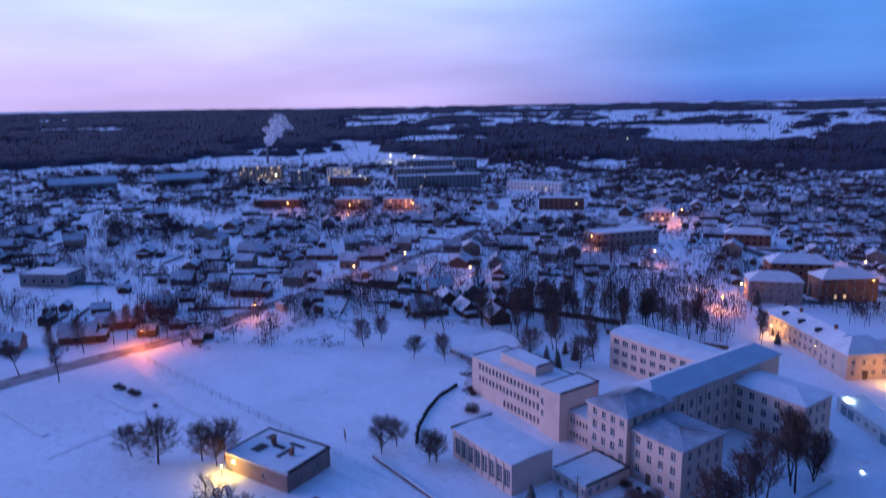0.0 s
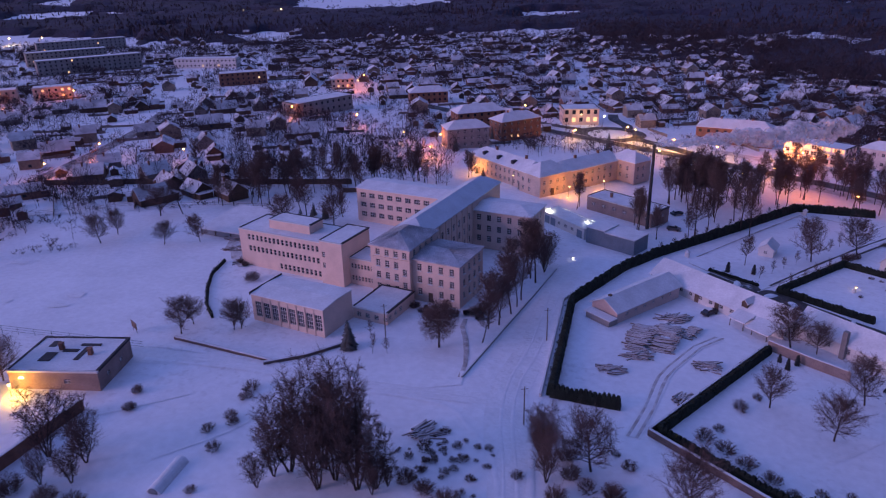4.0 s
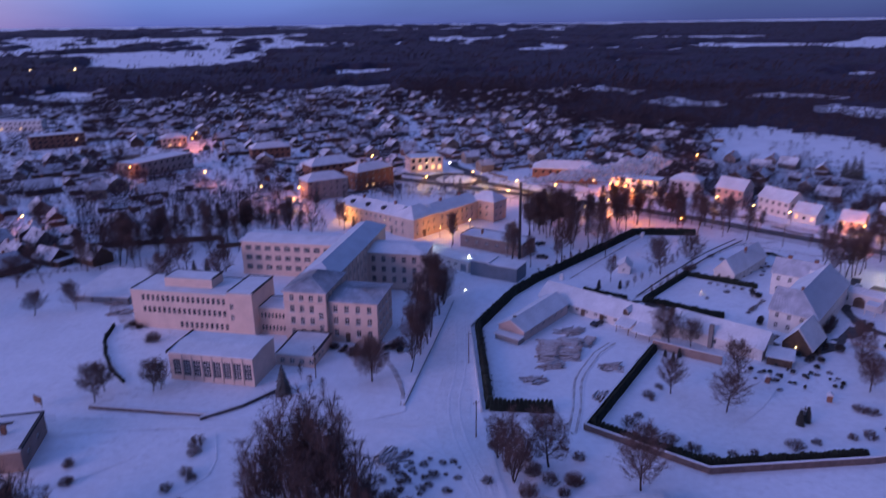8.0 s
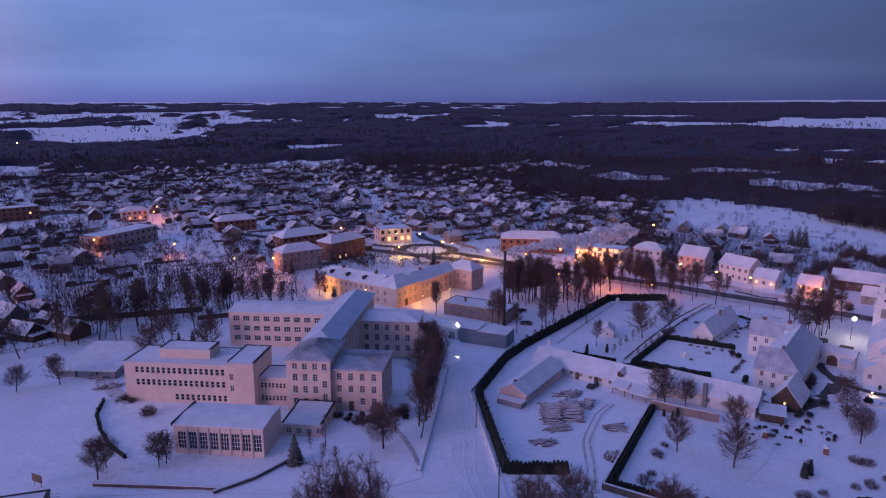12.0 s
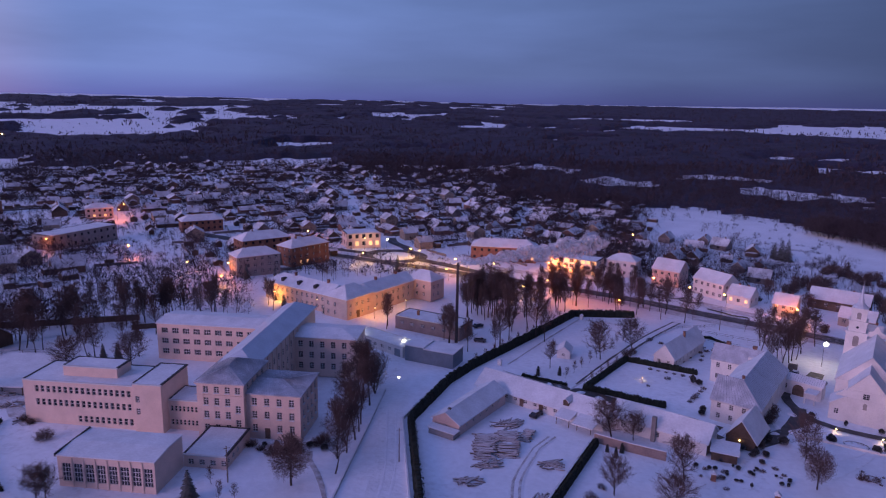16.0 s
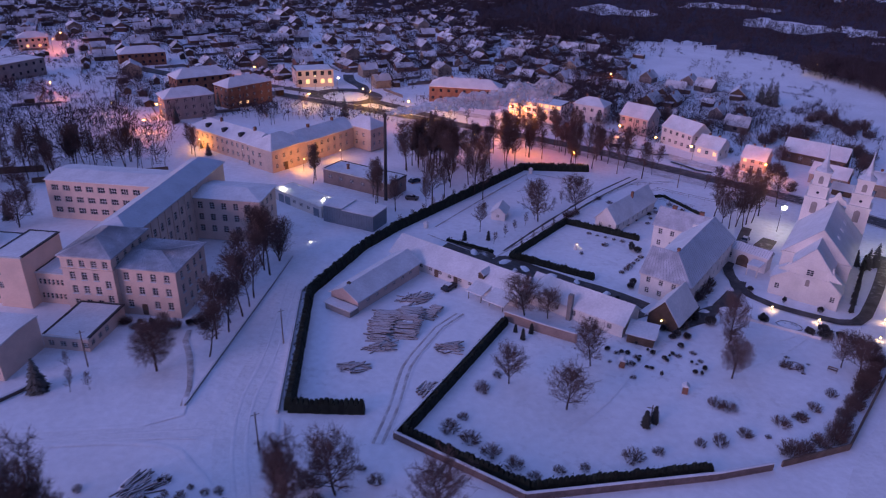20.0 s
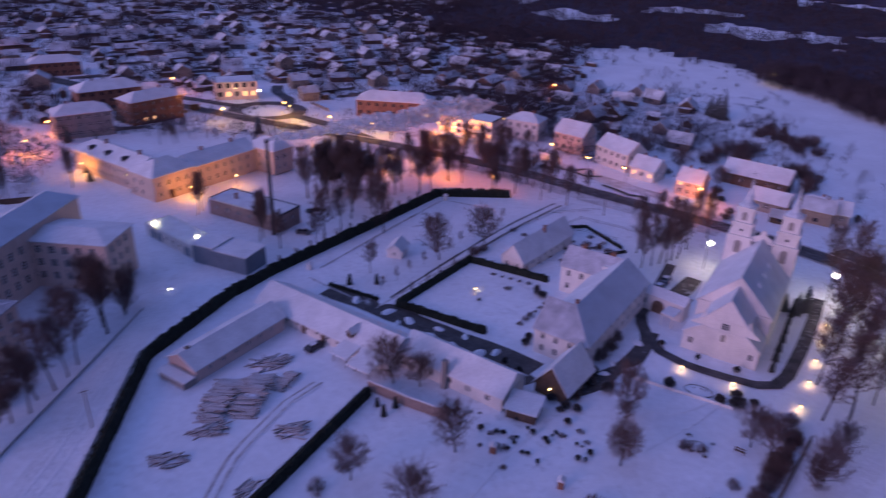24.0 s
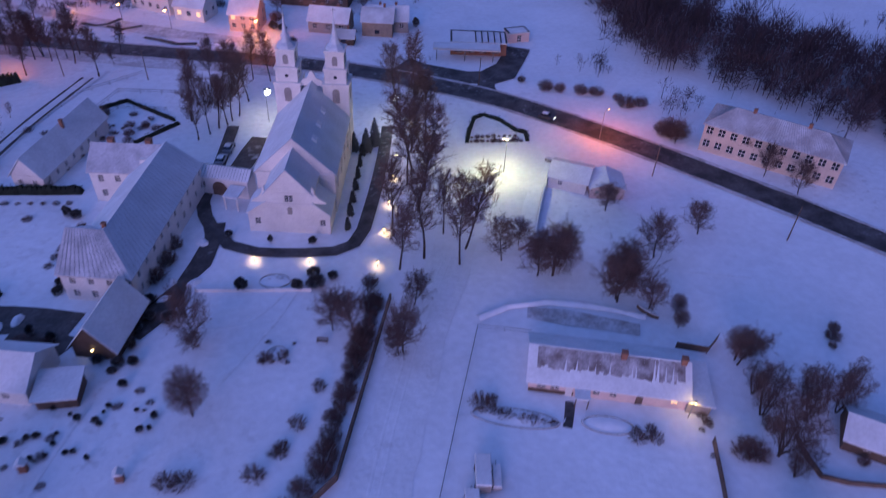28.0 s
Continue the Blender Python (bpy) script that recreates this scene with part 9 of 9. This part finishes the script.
fence([(113.9, 113.7), (126.8, 127.3), (139.6, 140.6), (146.4, 135.1)], 1.1, 3.5, METAL, "thin wire fence round the farmyard")
fence([(155.1, 105.6), (150.5, 100.2), (145.5, 94.7), (141, 88)], 1.5, 2.5, WOOD, "dark board fence beside the field", slat=0.1)
fence([(164.5, 121.0), (168, 117.6), (172, 118.8)], 1.5, 2.5, WOOD, "brown board fence behind the farmhouse", slat=0.1)
fence([(-161.6, 106.2), (-130, 110.5), (-100, 114.8), (-73, 118.8)], 1.8, 4.0, METAL, "mesh fence along the sports field", rails=3)
fence([(-184, 170), (-150, 196), (-125, 206), (-104, 212)], 1.2, 4.5, WOOD, "wooden fence behind the sports field")
fence([(-200, 205), (-160, 222), (-120, 236), (-90, 247)], 2.2, 5.0, WOOD, "tall dark board fence along the back lane", slat=0.05)
fence([(-88, 236), (-70, 244), (-52, 252)], 1.8, 4.5, WOOD, "dark board fence behind the school", slat=0.05)
fence([(93, 236), (110, 254), (132, 240), (125, 224)], 1.1, 4.5, WOOD, "low fence round the cottage garden")
fence([(86, 240), (100, 257), (118, 262)], 1.0, 4.5, WOOD, "low fence beside the lane")
hedge([(172.4, 191.8), (176.1, 196.2), (180.5, 200.6), (183.5, 200.9), (185.6, 196.5), (185.8, 190.8), (187.2, 188.8), (185.4, 185.6)], 0.8, 0.9, "low snow-dusted hedge on the traffic island")
hedge([(-87.5, 165.8), (-85, 157), (-80.5, 149.5), (-74.5, 141.5), (-68.5, 136)], 0.9, 0.7, "dark winding hedge beside the sports field")
hedge([(40, 206), (52, 199.5)], 0.9, 0.9, "low dark hedge beside the garden house")


def ditch_bank():
    bm = bmesh.new()
    strip(bm, [(141, 142.5), (147, 142.2), (153.5, 139.8), (160, 134.5), (165.5, 128.5)], 1.6, 0.1, 0.4, 0.5)
    tagged(new("snow_bank", mesh_of("snow_bank", bm, SNOW)), "heaped bank of snow behind the farmhouse", "snow bank", kind="structure")


ditch_bank()


def cross_monument(x, y):
    c = thing("garden_cross", spot(x, y, -20), "dark wooden cross between two evergreen columns", "cross")
    bm = bmesh.new()
    tube(bm, (0, 0, -0.3), (0, 0, 3.6), 0.1, 0.09, 6)
    part("post", bm, WOOD, c)
    bm = bmesh.new()
    tube(bm, (-0.9, 0, 2.9), (0.9, 0, 2.9), 0.08, 0.08, 6)
    part("crossbar", bm, WOOD, c)


cross_monument(75.8, 132.5)
plants("thuja", [(74.6, 131.2, 1.25), (76.5, 132.4, 1.25)])


def shrine(x, y):
    s = thing("brick_shrine", spot(x, y, -20), "small brick wayside shrine with a snowy cap", "shrine")
    box_part("pillar", s, BRICK, -0.5, 0.5, -0.4, 0.4, -0.2, 1.6)
    bm = bmesh.new()
    prism(bm, [(-0.7, -0.6, 1.6), (0.7, -0.6, 1.6), (0.7, 0.6, 1.6), (-0.7, 0.6, 1.6)], [(-0.05, -0.6, 2.2), (0.05, -0.6, 2.2), (0.05, 0.6, 2.2), (-0.05, 0.6, 2.2)])
    part("cap", bm, SNOWROOF, s)


shrine(74.6, 149.0)
shrine(84.6, 141.3)


def statue(x, y):
    bm = bmesh.new()
    tube(bm, (0, 0, -0.2), (0, 0, 0.7), 0.45, 0.4, 8)
    tube(bm, (0, 0, 0.7), (0, 0, 1.9), 0.28, 0.16, 8)
    ob = new("statue", mesh_of("statue", bm, WHITE))
    ob.matrix_basis = spot(x, y)
    tagged(ob, "small pale statue on a pedestal in the garden", "statue")


statue(74.4, 203.6)


def utility_pole(x, y, h=8.5, turn=0):
    p = thing("utility_pole", spot(x, y, turn), "grey wooden utility pole with a crossarm", "pole", "utility poles")
    bm = bmesh.new()
    tube(bm, (0, 0, -0.4), (0, 0, h), 0.14, 0.09, 7)
    part("shaft", bm, WOOD, p)
    bm = bmesh.new()
    tube(bm, (-0.7, 0, h - 0.5), (0.7, 0, h - 0.5), 0.05, 0.05, 5)
    part("crossarm", bm, WOOD, p)


for x, y in ((7.5, 152.5), (10.5, 121), (-26.5, 142), (-8, 196), (100, 270), (118, 258), (200, 160), (206, 130), (-100, 258), (-140, 246), (-60, 262), (192, 215)):
    utility_pole(x, y, 8.0, 30)


def plume(name, start, drift, n, r0, r1, seed, label, sag=0.0):
    """Drifting steam: a few billowing, half-transparent skeins that widen along the wind."""
    rnd = random.Random(seed)
    bm = bmesh.new()
    d = Vector(drift)
    u = d.cross(Vector((0.1, 0.2, 1))).normalized()
    w = d.normalized().cross(u)
    m = 22
    for k in range(2):
        last = None
        for i in range(n + 1):
            f = i / n
            r = (r0 + (r1 - r0) * f ** 0.8) * (1 - 0.35 * k) * min(1, (1 - f) * 6 + 0.05)
            c = Vector(start) + d * (f * (1 - 0.2 * k)) + (u * noise.noise((f * 7, seed, k)) + w * noise.noise((f * 7, seed + 5, k))) * r * 0.9
            c.z += sag * math.sin(f * 3.1)
            ring = []
            for q in range(m):
                t = 2 * math.pi * q / m
                o = u * math.cos(t) + w * math.sin(t)
                p = c + o * r
                b = noise.noise(p * (0.9 / (r0 + r1) * 2.2)) + 0.5 * noise.noise(p * (0.9 / (r0 + r1) * 6))
                ring.append(bm.verts.new(c + o * r * max(0.25, 1 + 0.75 * b)))
            if last:
                for q in range(m):
                    bm.faces.new((last[q], last[(q + 1) % m], ring[(q + 1) % m], ring[q]))
            last = ring
    bmesh.ops.recalc_face_normals(bm, faces=bm.faces)
    for f in bm.faces:
        f.smooth = True
    tagged(new(name, mesh_of(name, bm, STEAM)), label, "steam", kind="stuff")


def steam_material():
    m = bpy.data.materials.new("thin_steam")
    m.use_nodes = True
    nt = m.node_tree
    nt.nodes.clear()
    N, L = nt.nodes.new, nt.links.new
    d, t, mx, o = N("ShaderNodeBsdfDiffuse"), N("ShaderNodeBsdfTransparent"), N("ShaderNodeMixShader"), N("ShaderNodeOutputMaterial")
    d.inputs[0].default_value = (0.88, 0.88, 0.9, 1)
    tr = N("ShaderNodeBsdfTranslucent")
    tr.inputs[0].default_value = (0.88, 0.88, 0.9, 1)
    a = N("ShaderNodeMixShader")
    a.inputs[0].default_value = 0.5
    geo, noi, r = N("ShaderNodeNewGeometry"), N("ShaderNodeTexNoise"), N("ShaderNodeMapRange")
    noi.inputs["Scale"].default_value, noi.inputs["Detail"].default_value = 0.35, 6
    r.inputs["From Min"].default_value, r.inputs["From Max"].default_value = 0.3, 0.75
    r.inputs["To Min"].default_value, r.inputs["To Max"].default_value = 0.05, 0.75
    L(geo.outputs["Position"], noi.inputs[0])
    L(noi.outputs[0], r.inputs[0])
    L(d.outputs[0], a.inputs[1])
    L(tr.outputs[0], a.inputs[2])
    L(r.outputs[0], mx.inputs[0])
    L(t.outputs[0], mx.inputs[1])
    L(a.outputs[0], mx.inputs[2])
    L(mx.outputs[0], o.inputs[0])
    return m


STEAM = steam_material()
plume("steam_plume", (21.1, 234.7, ground_z(21, 235) + 27.0), (66, 70, -6), 120, 0.45, 4.2, 61, "thin white steam drifting from the boiler stack")
plume("distant_steam", (-885, 516, 32), (26, 16, 40), 60, 5, 15, 62, "white steam rising over a distant chimney")
s = thing("distant_chimney", spot(-885, 516), "tall dark distant factory chimney", "chimney")
bm = bmesh.new()
tube(bm, (0, 0, -1), (0, 0, 30), 2.0, 1.4, 10)
part("shaft", bm, PLINTH, s)

# ---- round the church, the lot and the farm ----
garden_wall([(183.2, 176.5), (184.6, 174.4), (177.8, 169.7), (169.4, 161.6), (162.0, 154.4), (158.2, 153.6)], 0.8, 0.5, "low zigzag wall with a thick snow cap", PLINTH)
garden_wall([(103.5, 171.9), (112, 167.1), (120.4, 162.4)], 0.5, 0.35, "low white terrace wall before the church", WHITE)
garden_wall([(166.3, 100.2), (164.6, 97.4), (163.4, 94.2), (165.7, 91.6), (170.5, 88.0), (177, 83.5)], 0.7, 0.3, "curved dark garden wall beside the farm track", WOOD, False)
plants("shrub", [(173.2 + 1.16 * i, 191.2 - 0.58 * i, 0.28 + 0.05 * (i % 3)) for i in range(10)] + [(174.4 + 1.2 * i, 192.8 - 0.52 * i, 0.25) for i in range(9)], 0.3, "dead perennials on the traffic island")
plants("yew", [(110.4, 168.7, 1.25), (118.6, 164.1, 1.2), (121.6, 163.0, 1.5)], group="clipped evergreens before the church")
plants("round", [(119.4, 152.0, 0.75), (125.8, 142.0, 0.6), (133.6, 150.5, 0.7)])


def round_bed(x, y, rx, ry, turn, label, n=22):
    """A kerbed oval bed under snow: a ring of stones round a low mound."""
    b = thing("flower_bed", spot(x, y, turn), label, "flower bed")
    rnd = random.Random(int(x * 3 + y))
    me = bmesh.new()
    prism(me, [(-0.42, -0.14, -0.1), (0.42, -0.14, -0.1), (0.42, 0.14, -0.1), (-0.42, 0.14, -0.1)], [(-0.36, -0.1, 0.22), (0.36, -0.1, 0.22), (0.36, 0.1, 0.22), (-0.36, 0.1, 0.22)])
    stone = mesh_of("kerb_stone", me, KERB)
    for i in range(n):
        t = 2 * math.pi * i / n
        part("kerb_stone", stone, None, b, at=pose(rx * math.cos(t), ry * math.sin(t), rnd.uniform(-0.05, 0.03), 0, 0, math.degrees(math.atan2(ry * math.cos(t), -rx * math.sin(t)))))
    bm = bmesh.new()
    m = 16
    top = bm.verts.new((0, 0, 0.3))
    rings = [[bm.verts.new((rx * f * math.cos(6.2832 * i / m), ry * f * math.sin(6.2832 * i / m), 0.3 * (1 - f * f) + 0.03 * rnd.random())) for i in range(m)] for f in (0.5, 0.93)]
    for i in range(m):
        bm.faces.new((top, rings[0][i], rings[0][(i + 1) % m]))
        bm.faces.new((rings[0][i], rings[1][i], rings[1][(i + 1) % m], rings[0][(i + 1) % m]))
    for f in bm.faces:
        f.smooth = True
    part("snow_mound", bm, SNOW, b)
    return b


round_bed(116.0, 167.8, 2.6, 1.7, -30, "oval kerbed bed before the church under snow")
round_bed(134.0, 123.2, 6.2, 1.6, -40, "long kerbed bed before the farmhouse with dead stalks", 40)
round_bed(144.6, 115.4, 3.6, 1.5, -40, "rounded kerbed bed before the farmhouse", 28)
round_bed(109.8, 151.9, 1.6, 1.3, 0, "small rockery ring in the snowy garden", 14)
plants("bush", [(107.2, 151.4, 0.4), (109.6, 154.6, 0.4), (112.9, 152.3, 0.45), (110.4, 149.1, 0.45), (109.6, 152.4, 0.5), (115.2, 168.4, 0.3), (116.6, 168.0, 0.35), (117.2, 167.6, 0.3)], 0.4, "small bushes in the beds")


def bench(x, y, turn):
    b = thing("garden_bench", spot(x, y, turn), "dark wooden garden bench in the snow", "bench")
    for v in (-0.14, 0.14):
        box_part("seat_board", b, WOOD, -0.9, 0.9, v - 0.11, v + 0.11, 0.42, 0.47)
    box_part("backrest", b, WOOD, -0.9, 0.9, 0.3, 0.34, 0.6, 0.85)
    for u in (-0.75, 0.75):
        for v in (-0.2, 0.3):
            box_part("leg", b, WOOD, u - 0.04, u + 0.04, v - 0.04, v + 0.04, -0.1, 0.42 if v < 0 else 0.85)


bench(116.8, 150.4, -35)
plants("bush", [(84 + 1.4 * i, 190.5 + 1.9 * i, 0.5 + 0.12 * (i % 3)) for i in range(6)] + [(88, 243, 0.9), (91, 240, 0.8), (104, 224, 0.9), (108, 221, 0.8), (111, 217, 0.9), (101, 228, 0.7), (114, 213, 0.7), (92, 222, 0.8), (96, 226, 0.9), (99, 224, 0.7)], 0.7, "low bushes in the cloister court")
plants("yew", [(89.6, 204.6, 1.2), (90.9, 203.4, 1.1), (103.0, 186.0, 0.9), (106.0, 190.5, 0.8), (85.0, 184.0, 1.0), (84.2, 182.6, 0.9)], group="dark evergreens in the cloister court")


def boat(x, y, turn):
    """A small rowing boat turned keel up and capped with snow."""
    b = thing("rowing_boat", spot(x, y, turn), "upturned rowing boat capped with snow beside the fence", "boat")
    for name, m, up, k in (("hull", WOOD, 0.0, 1.0), ("snow_cap", SNOWROOF, 0.06, 0.86)):
        bm = bmesh.new()
        rows = []
        for i in range(9):
            u = -2.1 + 4.2 * i / 8
            w = 0.72 * k * (1 - (abs(u) / 2.2) ** 2.4)
            rows.append([bm.verts.new((u * (1 if up == 0 else 0.93), w * math.cos(math.pi * j / 6), 0.62 * math.sin(math.pi * j / 6) * (0.75 + 0.25 * w) + up)) for j in range(7)])
        for p, q in zip(rows, rows[1:]):
            for j in range(6):
                bm.faces.new((p[j], q[j], q[j + 1], p[j + 1]))
        bmesh.ops.recalc_face_normals(bm, faces=bm.faces)
        part(name, bm, m, b)


boat(166.7, 129.2, -76)
cottage(pose(170.0, 95.6, ground_z(173, 93), 0, 0, -58), 11, 6.5, 2.2, 1.7, WOOD, "dark boarded farm shed under a snowy roof", "farm_shed", False, front=[(2.5, 0.9, 0.9, 0.9)], right=[], along=True)

# ---- borders and shrines in the hedged garden ----
for pts in ([(36.6, 214.9), (52, 240.5), (67.6, 265.4)], [(34.6, 209.6), (41, 204.2), (48.3, 198.6)], [(51.8, 195.6), (65, 213.5), (78.3, 230.6)], [(70.5, 265.5), (76, 263.0), (82.5, 259.6)]):
    road("garden_border", pts, 0.55, STUBBLE, 0.075, "thin line of dead plants edging the garden", "border", 0.8)


def white_shrine(x, y):
    w = thing("white_shrine", spot(x, y, -30), "small white plastered wayside shrine in the garden", "shrine")
    box_part("pillar", w, WHITE, -0.55, 0.55, -0.45, 0.45, -0.2, 1.5)
    bm = bmesh.new()
    prism(bm, [(-0.75, -0.65, 1.5), (0.75, -0.65, 1.5), (0.75, 0.65, 1.5), (-0.75, 0.65, 1.5)], [(-0.06, -0.1, 2.2), (0.06, -0.1, 2.2), (0.06, 0.1, 2.2), (-0.06, 0.1, 2.2)])
    part("cap", bm, SNOWROOF, w)


white_shrine(68.9, 266.4)
white_shrine(34.0, 214.2)
fence([(97.4, 236.0), (107.6, 244.6), (117.5, 238.5)], 1.0, 3.5, WOOD, "low dark fence round the cottage yard")
plants("bush", [(100 + 1.6 * i, 238 - 0.9 * i + 1.5 * (i % 2), 0.5 + 0.15 * (i % 3)) for i in range(10)] + [(97.5, 231.0, 0.8), (99.0, 233.0, 0.7), (101.5, 231.5, 0.9), (87.5, 216.5, 1.1), (85.5, 217.5, 1.0)], 0.7, "low bushes in the cottage yard")
for pts in ([(-168, 107.0), (-150, 106.6), (-125, 107.8), (-100, 112.0), (-80, 116.6)], [(-170, 102.6), (-150, 101.4), (-125, 102.6), (-100, 106.6), (-80, 111.2)]):
    road("ploughed_bank", pts, 0.9, RUT, 0.1, "low ridge of ploughed snow along the field lane", "snow bank", 0.6)
